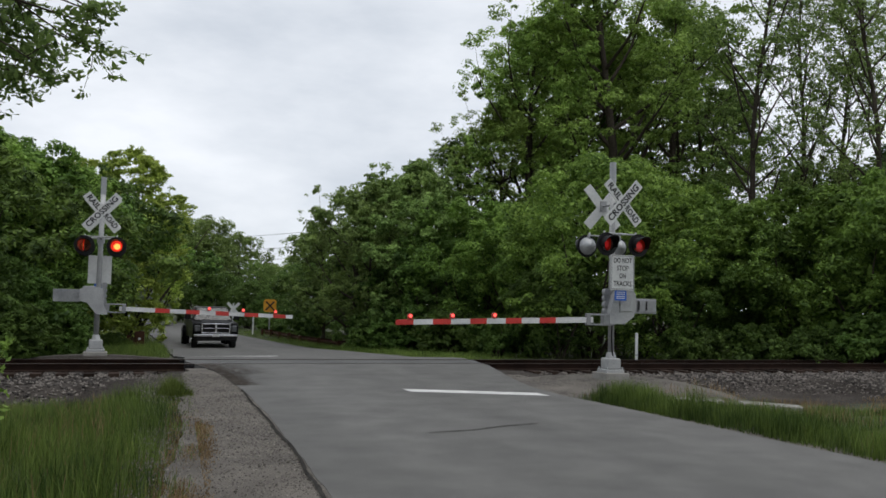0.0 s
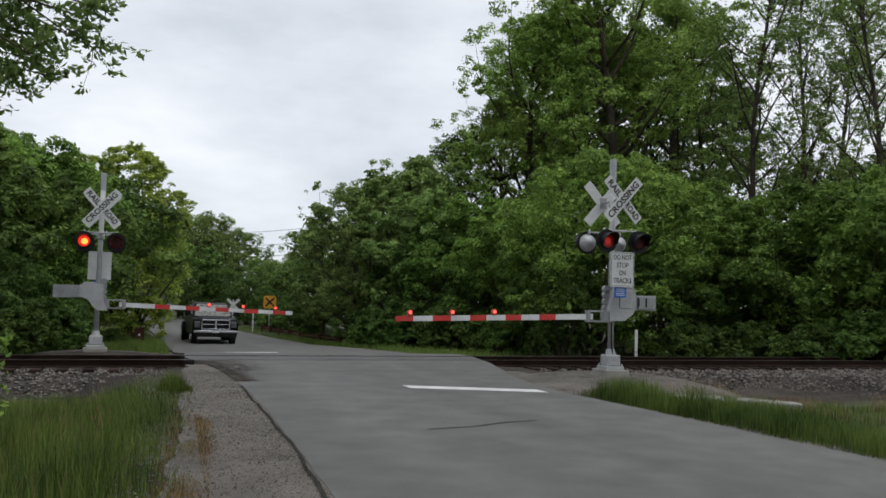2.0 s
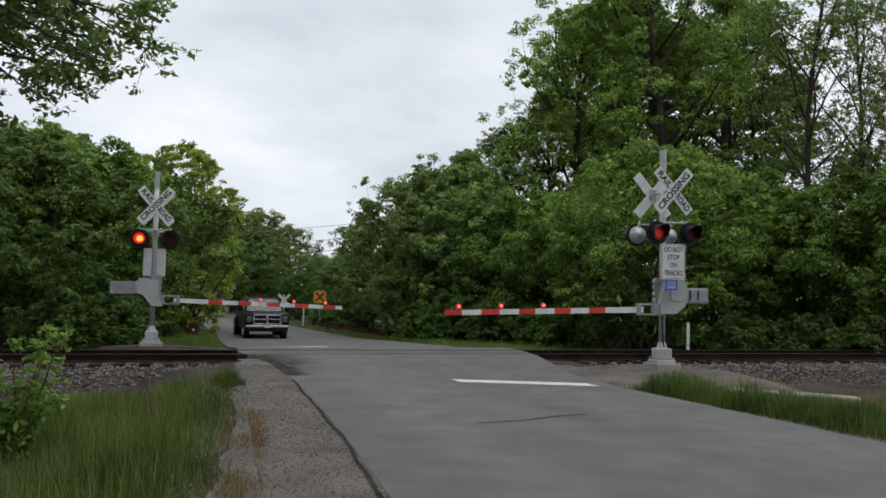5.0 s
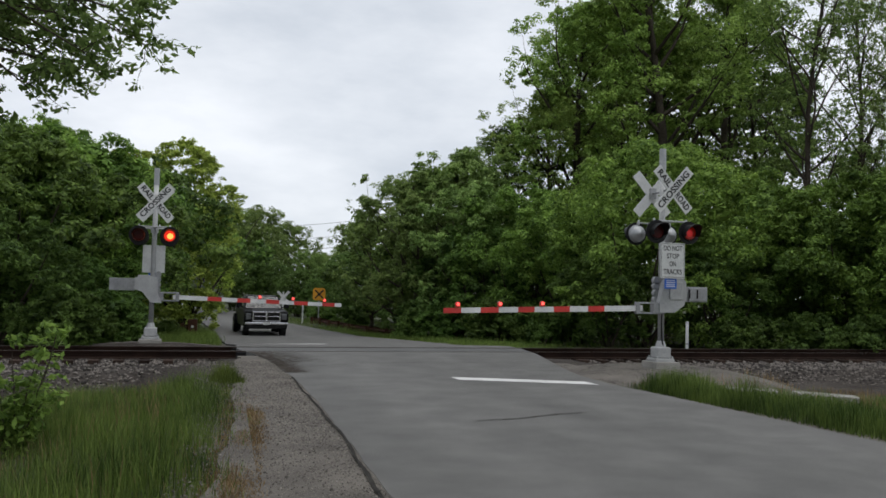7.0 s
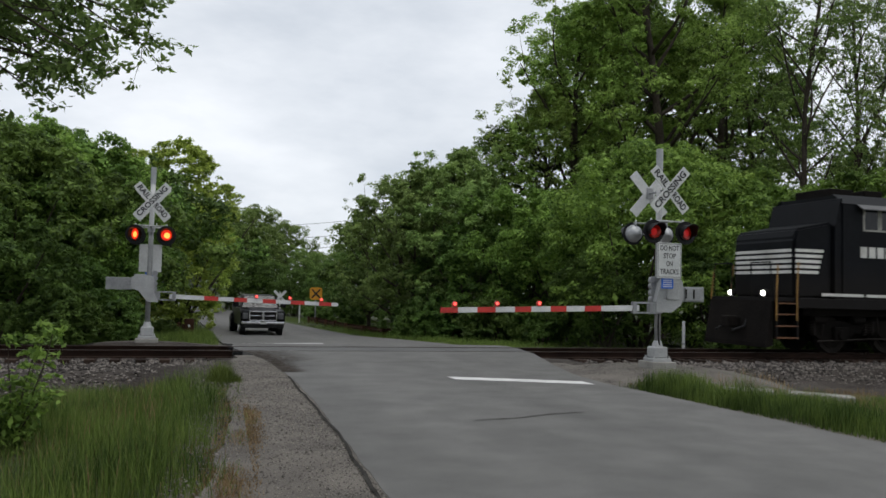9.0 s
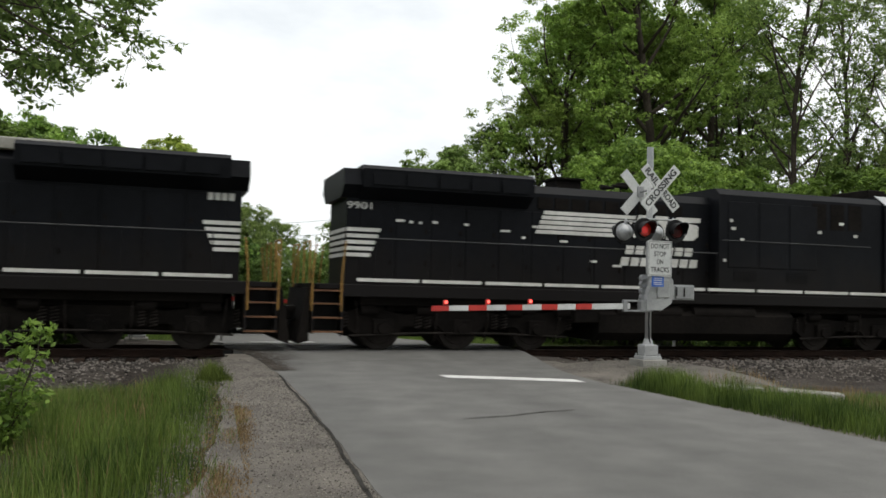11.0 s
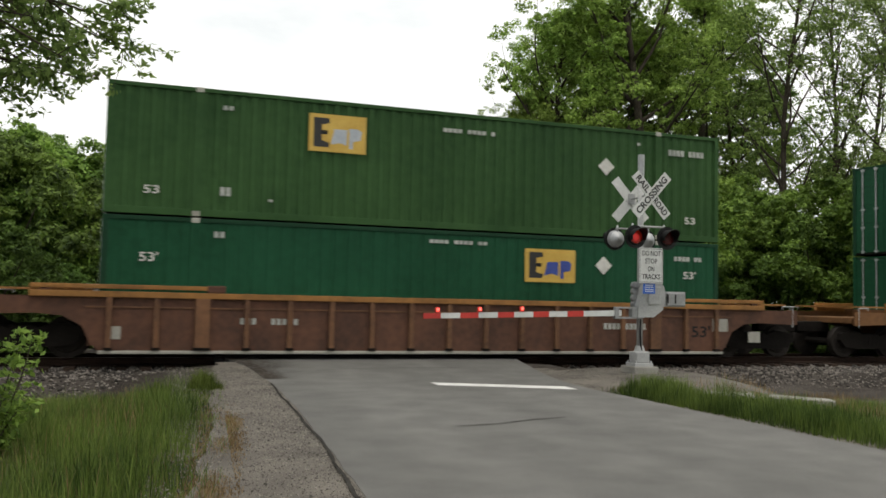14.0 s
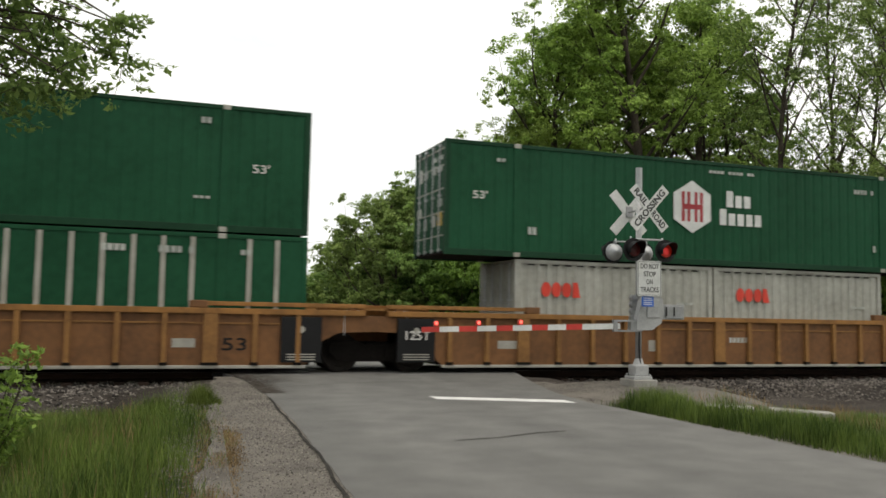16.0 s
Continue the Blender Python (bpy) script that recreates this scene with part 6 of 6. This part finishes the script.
            for zz, n, o in ((0.06, 3, 0.15), (-0.46, 5, -0.08)):
                for i in range(n):
                    hh = 0.46 if i == 0 else 0.34
                    flat_shape("emblem_mark", rect(a + 1.0 + o + i * 0.30, a + 1.22 + o + i * 0.30, z + zz, z + zz + hh), yy, SIGNWHITE, root, 0.003)
        elif kind == "redmark":
            for i in range(4):
                out = [(a + i * 0.30 + 0.14 + 0.14 * math.cos(t * math.pi / 5), z + 0.2 + 0.2 * math.sin(t * math.pi / 5)) for t in range(10)] if i < 3 else [(a + 0.92, z), (a + 1.14, z), (a + 1.06, z + 0.4), (a + 0.92, z + 0.4)]
                flat_shape("emblem_mark", out, yy, LOGORED, root, 0.003, "red emblem mark")
        else:
            lettering("letters", kind, h, STRIPE, root, pose(a, yy, z) @ FACE_NEAR, w, 0.003, "white letters " + kind)
    if style == "posts":
        for i in range(-12, 12):
            x = length / 2 + 0.05 + 0.636 * (i + 0.5)
            if 0.3 < x < length - 0.3 and min(abs(x - p) for p in posts) > 0.3:
                bm = bmesh.new()
                box(bm, x - 0.055, x + 0.055, -hw - 0.012, -hw + 0.03, 0.14, height - 0.10, 0.006)
                part("side_post", bm, POSTGREY, root, "pale bare side post")
    return root


def build_train():
    """The train's things with their places at 11 s; it runs towards -x."""
    made = []
    lead = make_loco("", 1.5, 0.10, LOCO, "black freight locomotive leading with lit ditch lights")
    made.append((lead, 3.06, 0, 180))
    mid = make_loco("9901", 1.55, 0.09, SIGNBACK, "black freight locomotive with pale cab roof edge, running backwards")
    made.append((mid, 3.06, 0, 0))
    last = make_loco("9458", 0.72, 0.62, DIRTYGREY, "dirty black freight locomotive with broken white sill stripes")
    made.append((last, 25.78, 0, 0))
    a = make_well(WELL_BROWN, "rust-brown single well car carrying two containers", 23.3, 3.1, 19.4, [("bar", 6.2, 0.80, 0.42, 0.14), ("bar", 6.9, 0.80, 0.75, 0.14), ("bar", 15.6, 0.78, 1.3, 0.16), ("53'", 18.62, 0.72, 0.6, 0.42), ("patch", 19.0, 0.75, 0.5, 0.35), ("patch", 3.4, 0.45, 0.25, 0.28), ("patch", 20.2, 0.45, 0.4, 0.3)])
    made.append((a, 48.72, 0, 0))
    b = make_well(WELL_YELLOW, "dirty orange articulated well car unit carrying two containers", 21.65, 3.5, 19.9, [("53", 18.17, 0.66, 0.55, 0.40), ("plate", 19.2, 0.27, 0.95, 1.05), ("patch", 16.8, 0.6, 0.5, 0.2)], (True, False))
    made.append((b, 71.75, 0, 0))
    c = make_well(WELL_YELLOW, "orange articulated well car unit carrying a container over two short ones", 21.0, 1.4, 17.9, [("plate", 0.35, 0.27, 0.95, 1.05), ("125T", 0.83, 0.90, -0.62, 0.30), ("patch", 3.0, 0.6, 0.6, 0.2), ("patch", 7.4, 0.55, 0.35, 0.3), ("bar", 10.0, 0.8, 0.7, 0.14)], (False, True))
    made.append((c, 93.4, 0, 0))
    P53 = (1.98, 14.17)
    top_a = make_container("faded green ribbed freight container with yellow emblem panel", 16.15, 2.97, GREEN_OLD, GREEN_OLD, "ribbed", P53, [("palelogo", 4.5, 1.71, 1.40, 0.91), ("53", 1.0, 0.55, 0.34, 0.26), ("53", 15.2, 0.55, 0.34, 0.26), ("diamond", 12.55, 1.9, 0, 0.24), ("bars", 7.9, 2.45, 1.5, 0.10), ("bars", 14.5, 2.35, 1.3, 0.16), ("bars", 2.5, 2.5, 0.26, 0.10), ("bars", 2.5, 0.5, 0.26, 0.2), ("bars", 3.6, 0.42, 0.2, 0.06), ("bars", 13.5, 2.55, 0.2, 0.08)])
    low_a = make_container("dark green plated freight container with yellow emblem panel", 16.15, 2.88, GREEN, GREEN_RAIL, "shallow", P53, [("logo", 10.2, 1.66, 1.45, 0.86), ("53'", 1.0, 1.95, 0.40, 0.28), ("53'", 15.2, 1.95, 0.40, 0.28), ("diamond", 12.5, 2.15, 0, 0.25), ("bars", 7.6, 2.55, 1.6, 0.09), ("bars", 14.7, 2.35, 1.0, 0.12), ("bars", 2.4, 2.45, 0.28, 0.14)])
    made += [(low_a, 51.88, 0.32, 0), (top_a, 51.88, 3.24, 0)]
    top_b = make_container("green panelled freight container with yellow emblem panel", 16.15, 2.97, GREEN, GREEN_RAIL, "shallow", P53, [("palelogo", 4.38, 1.76, 1.45, 0.95), ("53'", 1.0, 1.5, 0.40, 0.28), ("53'", 15.0, 1.5, 0.40, 0.28), ("diamond", 3.55, 2.36, 0, 0.24), ("bars", 8.2, 2.5, 1.5, 0.09), ("bars", 0.5, 2.4, 1.1, 0.12), ("bars", 2.4, 2.5, 0.24, 0.12), ("bars", 13.5, 0.75, 0.4, 0.06), ("bars", 13.6, 2.5, 0.26, 0.14)])
    low_b = make_container("green freight container with pale bare side posts", 16.15, 2.88, GREEN, GREEN, "posts", P53, [("palelogo", 3.0, 1.70, 1.5, 0.93), ("diamond", 8.13, 1.37, 0, 0.22), ("bars", 7.95, 2.38, 0.45, 0.2), ("bars", 0.95, 2.5, 0.4, 0.2), ("bars", 11.6, 2.4, 0.6, 0.15), ("bars", 12.8, 2.4, 0.9, 0.15), ("bars", 14.6, 2.4, 0.26, 0.12)])
    made += [(low_b, 75.40, 0.32, 0), (top_b, 75.40, 3.24, 0)]
    top_c = make_container("green freight container with white six-sided emblem and signed doors", 16.15, 2.95, GREEN, GREEN_RAIL, "shallow", P53, [("hex", 7.33, 1.62, 0, 0.74), ("53'", 0.95, 1.55, 0.40, 0.28), ("bars", 7.9, 2.62, 1.6, 0.08), ("bars", 13.1, 2.35, 0.9, 0.13), ("bars", 2.3, 0.6, 0.28, 0.2), ("bars", 1.4, 2.45, 0.26, 0.09), ("bars", 13.8, 0.6, 0.24, 0.2)], 2.59, "signed")
    made += [(top_c, 94.98, 2.95, 0)]
    for x in (96.96, 103.08):
        m = make_container("off-white short freight container with red emblem marks", 6.06, 2.59, CREAM, CREAM, "ribbed", (), [("redmark", 0.75, 1.62, 0, 0), ("bars", 4.9, 1.5, 0.7, 0.07)], 2.44)
        each("rail_slot", [(0.35 + i * 0.36, 0.55 + i * 0.36, -1.225, -1.215, 2.44, 2.475) for i in range(15)], BLACK, m)
        made.append((m, x, 0.32, 0))
    return made


# ---------------------------------------------------------------- pickup truck
CARBLACK = material("black_car_paint", (0.0018, 0.0018, 0.0022), (0.004, 0.004, 0.005), 1.5, 12, 0.3, 0, 0.0, spec=0.05)
CHROME = material("chrome_trim", (0.55, 0.55, 0.56), (0.70, 0.70, 0.71), 3, 12, 0.12, 1.0, 0.0)
TYRE = material("tyre_rubber", (0.012, 0.012, 0.012), (0.03, 0.03, 0.03), 4, 30, 0.9, 0, 0.2)
WINDSHIELD = material("windscreen_glass", (0.02, 0.022, 0.025), (0.04, 0.043, 0.046), 2, 8, 0.03, 0, 0, spec=1.0)
LAMPGLASS = material("headlamp_glass", (0.06, 0.062, 0.065), (0.14, 0.145, 0.15), 5, 30, 0.1, 0.3, 0)
GREYPLASTIC = material("dark_grey_plastic", (0.006, 0.006, 0.006), (0.014, 0.014, 0.014), 4, 30, 0.7, 0, 0.1, spec=0.15)


def build_pickup():
    truck = thing("pickup_truck", "black pickup truck with chrome grille waiting at the gate", "truck", pose(4.28, 19.0, road_z(20.0)))
    w = 1.02
    bm = bmesh.new()
    prism(bm, [(0.10, 0.50), (0.05, 0.70), (0.10, 1.08), (0.22, 1.16), (1.55, 1.24), (5.75, 1.24), (5.80, 0.55), (5.0, 0.45), (0.4, 0.42)], "x", -w, w)
    bmesh.ops.bevel(bm, geom=[e for e in bm.edges], offset=0.05, segments=2, affect="EDGES")
    part("body", bm, CARBLACK, truck, "glossy black body")
    bm = bmesh.new()
    prism(bm, [(0.28, 1.15), (1.50, 1.22), (1.50, 1.29), (0.9, 1.27), (0.30, 1.19)], "x", -0.62, 0.62)
    part("bonnet_bulge", bm, CARBLACK, truck)
    bm = bmesh.new()
    a = [bm.verts.new((s * x, y, z)) for x, y, z in ((0.93, 1.45, 1.22), (0.76, 2.25, 1.88), (0.76, 3.55, 1.90), (0.93, 3.85, 1.22)) for s in (-1, 1)]
    for i, j in ((0, 2), (2, 4), (4, 6)):
        bm.faces.new((a[i], a[i + 1], a[j + 1], a[j]))
    bm.faces.new((a[0], a[2], a[4], a[6]))
    bm.faces.new((a[1], a[7], a[5], a[3]))
    bm.faces.new((a[0], a[6], a[7], a[1]))
    bmesh.ops.bevel(bm, geom=[e for e in bm.edges], offset=0.03, segments=2, affect="EDGES")
    cabin = part("cabin", bm, CARBLACK, truck, "crew cabin")
    bm = bmesh.new()
    q = [bm.verts.new(v) for v in ((-0.84, 1.46, 1.285), (0.84, 1.46, 1.285), (0.70, 2.17, 1.84), (-0.70, 2.17, 1.84))]
    bm.faces.new(q)
    bmesh.ops.solidify(bm, geom=bm.faces[:], thickness=0.012)
    part("windscreen", bm, WINDSHIELD, cabin, "windscreen reflecting the sky")
    bm = bmesh.new()
    prism(bm, [(2.15, 1.30), (3.6, 1.30), (3.45, 1.80), (2.42, 1.80)], "x", -0.90, -0.86)
    prism(bm, [(2.15, 1.30), (3.6, 1.30), (3.45, 1.80), (2.42, 1.80)], "x", 0.86, 0.90)
    part("side_window", bm, GLASS, cabin)
    # grille with a cross, headlamps, bumper
    bm = bmesh.new()
    box(bm, -0.60, 0.60, 0.0, 0.06, 0.72, 1.12, 0.02)
    grille = part("grille", bm, GREYPLASTIC, truck, "dark grille")
    for x0, x1, z0, z1 in ((-0.64, 0.64, 1.10, 1.16), (-0.64, 0.64, 0.70, 0.74), (-0.65, -0.59, 0.70, 1.16), (0.59, 0.65, 0.70, 1.16), (-0.05, 0.05, 0.74, 1.10), (-0.59, 0.59, 0.91, 0.95)):
        bm = bmesh.new()
        box(bm, x0, x1, -0.03, 0.04, z0, z1, 0.012)
        part("grille_bar", bm, CHROME, grille, "chrome grille bar")
    for s in (-1, 1):
        bm = bmesh.new()
        box(bm, s * 0.68, s * 0.95, 0.03, 0.16, 0.78, 1.06, 0.03)
        part("headlamp", bm, LAMPGLASS, truck, "clear headlamp")
        bm = bmesh.new()
        box(bm, s * 1.0, s * 1.26, 1.72, 1.80, 1.30, 1.58, 0.03)
        rod(bm, (s * 0.92, 1.76, 1.32), (s * 1.05, 1.76, 1.36), 0.03, 0.03, 8)
        part("door_mirror", bm, GREYPLASTIC, truck)
    bm = bmesh.new()
    box(bm, -1.0, 1.0, -0.12, 0.08, 0.54, 0.67, 0.04)
    bumper = part("front_bumper", bm, CHROME, truck, "chrome front bumper")
    bm = bmesh.new()
    box(bm, -0.95, 0.95, -0.09, 0.06, 0.36, 0.56, 0.03)
    part("bumper_inlet", bm, GREYPLASTIC, bumper)
    bm = bmesh.new()
    box(bm, -0.15, 0.15, -0.14, -0.12, 0.55, 0.67)
    part("number_plate", bm, SIGNWHITE, bumper, "plain pale number plate")
    bm = bmesh.new()
    prism(bm, [(3.9, 1.20), (5.78, 1.20), (5.78, 1.32), (3.9, 1.32)], "x", -w, -w + 0.08)
    prism(bm, [(3.9, 1.20), (5.78, 1.20), (5.78, 1.32), (3.9, 1.32)], "x", w - 0.08, w)
    part("bed_rail", bm, CARBLACK, truck)
    for s in (-1, 1):
        bm = bmesh.new()
        rod(bm, (s * 0.98, 4.85, 0.42), (s * 1.16, 4.85, 0.42), 0.56, 0.50, 24)
        part("wheel_arch", bm, CARBLACK, truck, "flared rear wing")
        for y, x0, x1 in ((0.98, 0.74, 1.0), (4.85, 0.80, 1.18)):
            bm = bmesh.new()
            rod(bm, (s * x0, y, 0.40), (s * x1, y, 0.40), 0.40, 0.40, 28)
            wheel = part("wheel", bm, TYRE, truck, "black tyre")
            bm = bmesh.new()
            rod(bm, (s * (x1 - 0.01), y, 0.40), (s * (x1 + 0.012), y, 0.40), 0.22, 0.18, 20)
            part("rim", bm, CHROME, wheel)
    bm = bmesh.new()
    box(bm, -0.8, 0.8, 0.8, 5.4, 0.32, 0.48)
    part("chassis", bm, GREYPLASTIC, truck)


# ---------------------------------------------------------------- things beyond the railway
def build_guard_rail(name, pts, label, posts):
    root = thing(name, label, "guard rail", group="guard rails")
    for (x0, y0), (x1, y1) in zip(pts, pts[1:]):
        n = max(1, int(math.hypot(x1 - x0, y1 - y0) / 2))
        d = Vector((x1 - x0, y1 - y0, 0)).normalized()
        side = Vector((d.y, -d.x, 0))
        z0, z1 = ground_z(x0, y0), ground_z(x1, y1)
        prof = [(0.0, 0.10), (0.045, 0.15), (0.045, 0.20), (0.0, 0.25), (0.0, 0.29), (0.045, 0.34), (0.045, 0.39), (0.0, 0.44)]
        bm = bmesh.new()
        rows = []
        for x, y, z in ((x0, y0, z0), (x1, y1, z1)):
            rows.append([bm.verts.new(Vector((x, y, z + h)) + side * o) for o, h in prof] + [bm.verts.new(Vector((x, y, z + h)) + side * (o - 0.012)) for o, h in prof[::-1]])
        m = len(rows[0])
        for k in range(m):
            bm.faces.new((rows[0][k], rows[0][(k + 1) % m], rows[1][(k + 1) % m], rows[1][k]))
        bm.faces.new(rows[0])
        bm.faces.new(rows[1])
        part("beam", bm, RUST, root, "rusty corrugated beam")
        for i in range(n + 1):
            u = i / n
            x, y = x0 + (x1 - x0) * u, y0 + (y1 - y0) * u
            z = ground_z(x, y)
            bm = bmesh.new()
            box(bm, x - 0.08 - side.x * 0.12, x + 0.08 - side.x * 0.12, y - 0.08 - side.y * 0.12, y + 0.08 - side.y * 0.12, z - 0.2, z + 0.46, 0.01)
            part("post", bm, RUST, root)
    x, y = pts[0]
    z = ground_z(x, y)
    bm = bmesh.new()
    box(bm, x - 0.22, x + 0.22, y - 0.16, y - 0.06, z + 0.05, z + 0.80, 0.03)
    part("end_plate", bm, RUST, root, "rusty end plate")
    bm = bmesh.new()
    box(bm, x - 0.05, x + 0.05, y - 0.175, y - 0.16, z + 0.42, z + 0.52)
    part("reflector", bm, SIGNWHITE, root, "small white reflector")


def build_far_things():
    build_guard_rail("guard_rail", [(11.6, 20.3), (9.9, 27.0), (9.2, 36.0)], "rusty steel guard rail along the far road", True)
    build_guard_rail("guard_rail", [(1.0, 20.0), (0.7, 23.5)], "short rusty guard rail end in the weeds", True)
    # distant crossbucks
    for x, y, h in ((0.87, 48.6, 2.45), (8.13, 44.1, 1.75)):
        z = ground_z(x, y)
        root = thing("crossbuck_sign", "weathered white crossbuck on a thin post", "sign", pose(x, y, z), "distant crossbucks")
        bm = bmesh.new()
        rod(bm, (0, 0, -0.2), (0, 0, h + 0.4), 0.05, 0.05, 10)
        part("post", bm, SIGNWHITE, root)
        for a in (-45, 45):
            bm = bmesh.new()
            box(bm, -0.61, 0.61, -0.1, 0.1, 0.0, 0.02)
            bm.transform(pose(0, -0.06 - 0.0005 * (a + 45), h) @ FACE_NEAR @ pose(0, 0, 0, 0, 0, a))
            part("blade", bm, SIGNWHITE, root)
    # back of a round sign
    x, y = 1.37, 26.6
    z = ground_z(x, y)
    root = thing("round_sign", "grey back of a round warning sign on a post", "sign", pose(x, y, z))
    bm = bmesh.new()
    rod(bm, (0, 0, -0.2), (0, 0, 2.9), 0.035, 0.035, 8)
    part("post", bm, GALV, root)
    bm = bmesh.new()
    rod(bm, (0, 0.04, 2.5), (0, 0.05, 2.5), 0.40, 0.40, 28)
    part("sign_plate", bm, SIGNBACK, root)
    # yellow warning sign with a black cross
    x, y = 9.5, 35.9
    z = ground_z(x, y)
    root = thing("warning_sign", "square yellow warning sign with a black cross", "sign", pose(x, y, z))
    bm = bmesh.new()
    rod(bm, (0, 0, -0.2), (0, 0, 2.3), 0.04, 0.04, 8)
    part("post", bm, GALV, root)
    bm = bmesh.new()
    prism(bm, [(-0.42, 1.70), (-0.30, 1.58), (0.30, 1.58), (0.42, 1.70), (0.42, 2.30), (0.30, 2.42), (-0.30, 2.42), (-0.42, 2.30)], "y", -0.06, -0.045)
    part("sign_plate", bm, YELLOWSIGN, root)
    for a in (-45, 45):
        bm = bmesh.new()
        box(bm, -0.40, 0.40, -0.05, 0.05, 0, 0.006)
        bm.transform(pose(0, -0.062 - 0.00005 * (a + 45), 2.0) @ FACE_NEAR @ pose(0, 0, 0, 0, 0, a))
        part("cross_bar", bm, INK, root)
    # thin white posts
    for x, y, h in ((16.1, 2.75, 0.75), (8.75, 38.0, 1.0)):
        z = ground_z(x, y)
        root = thing("marker_post", "thin white marker post", "post", pose(x, y, z), "marker posts")
        bm = bmesh.new()
        box(bm, -0.05, 0.05, -0.02, 0.02, -0.25, h + (-z if y < 10 else 0.2), 0.01)
        part("stake", bm, SIGNWHITE, root)
        bm = bmesh.new()
        box(bm, -0.052, 0.052, -0.022, 0.022, h * 0.75, h * 0.82)
        part("band", bm, GALV, root)
    # low white shed by the far bend
    x, y = 3.3, 63.5
    z = ground_z(x, y)
    root = thing("shed", "low white shed beside the far road", "shed", pose(x, y, z))
    bm = bmesh.new()
    box(bm, -1.6, 1.6, 0, 3.0, -0.3, 1.75, 0.03)
    part("wall", bm, SIGNWHITE, root)
    bm = bmesh.new()
    prism(bm, [(-1.8, 1.70), (1.8, 1.70), (1.8, 1.80), (0, 2.45), (-1.8, 1.80)], "y", -0.2, 3.2)
    part("roof", bm, SIGNBACK, root)
    bm = bmesh.new()
    box(bm, -0.9, 0.9, -0.03, 0.0, -0.2, 1.4, 0.01)
    part("door", bm, SIGNWHITE, root)
    # broken concrete slab in the grass
    x, y = 11.4, -8.2
    z = ground_z(x, y)
    for a, b, ln, wd, turn in ((11.0, -9.1, 1.05, 0.5, -38), (10.05, -8.35, 0.9, 0.45, -36)):
        slab = thing("concrete_slab", "pale broken concrete slab lying in the grass", "slab", pose(a, b, ground_z(a, b), 0, 0, turn), "concrete slabs")
        bm = bmesh.new()
        box(bm, -ln / 2, ln / 2, -wd / 2, wd / 2, -0.15, 0.24, 0.03)
        for v in bm.verts:
            v.co += Vector((noise.noise(v.co * 5), noise.noise(v.co * 5 + Vector((3, 0, 0))), noise.noise(v.co * 5 + Vector((7, 0, 0))))) * 0.03
        part("slab", bm, CONCRETE, slab)
    # power lines across the gap
    root = thing("power_line", "thin dark power lines sagging between distant trees", "power line")
    for z in (0.0, -1.6, -2.9):
        bm = bmesh.new()
        pts = [Vector((-6 + 30 * i / 16, 96 - 24 * i / 16, 11.6 + z - 1.8 * math.sin(math.pi * i / 16) - 1.5 * i / 16)) for i in range(17)]
        pipe(bm, pts, 0.022, 5)
        part("wire", bm, GREYPLASTIC, root)
    for k in (0, 16):
        bm = bmesh.new()
        x, y = -6 + 30 * k / 16, 96 - 24 * k / 16
        rod(bm, (x, y, ground_z(x, y) - 0.5), (x, y, 12.0), 0.14, 0.1, 10)
        part("pole", bm, BARK, root)


SPEED = 17.6
SLIP = ((0, 0.2), (4, 0.2), (8.5, 0.2), (10.8, -0.05), (12, 0.1), (12.5, 0.08), (13, 0.15), (13.5, 0.33), (14, -0.12), (14.5, 0.0), (15, -0.05), (15.5, 0.15), (16, 0.0))


def motions():
    """The train runs at a steady pace with its wheels turning; made-up discs turn over every 0.75 s, so that the signal
    lights seem to change sides.
    """
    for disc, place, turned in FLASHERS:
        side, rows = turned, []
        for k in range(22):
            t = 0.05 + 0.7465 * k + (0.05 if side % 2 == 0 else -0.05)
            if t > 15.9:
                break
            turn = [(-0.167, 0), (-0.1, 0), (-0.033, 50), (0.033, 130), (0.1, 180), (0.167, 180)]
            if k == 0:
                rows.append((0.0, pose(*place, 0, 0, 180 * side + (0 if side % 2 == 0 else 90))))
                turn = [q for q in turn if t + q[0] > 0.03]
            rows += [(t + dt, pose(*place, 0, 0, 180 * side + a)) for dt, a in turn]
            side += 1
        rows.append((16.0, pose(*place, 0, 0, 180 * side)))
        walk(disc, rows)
    for ob, s, z, turn in TRAIN:
        walk(ob, [(t, pose(s + slip - SPEED * (t - 11.0), 0, z, 0, 0, turn)) for t, slip in SLIP])
    first = {ob: turn for ob, s, z, turn in TRAIN}
    for wheel, x, r in WHEELS:
        way = 1 if first[wheel.parent.parent] else -1
        times = [0.0] + [8.6 + k / FPS for k in range(int(7.4 * FPS) + 1)]
        walk(wheel, [(t, pose(x, 0, r, 0, way * math.degrees(SPEED * (t - 8.6) / r) if t > 0 else 0, 0)) for t in times])


build_ground()
build_road()
build_track()
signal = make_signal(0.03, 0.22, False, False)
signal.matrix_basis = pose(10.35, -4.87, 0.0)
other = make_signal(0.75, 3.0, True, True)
other.matrix_basis = pose(-0.5, 3.4, -0.08, 0, 0, 180)
build_plants()
build_overhang()
build_verges()
build_pickup()
build_far_things()
TRAIN = build_train()
motions()
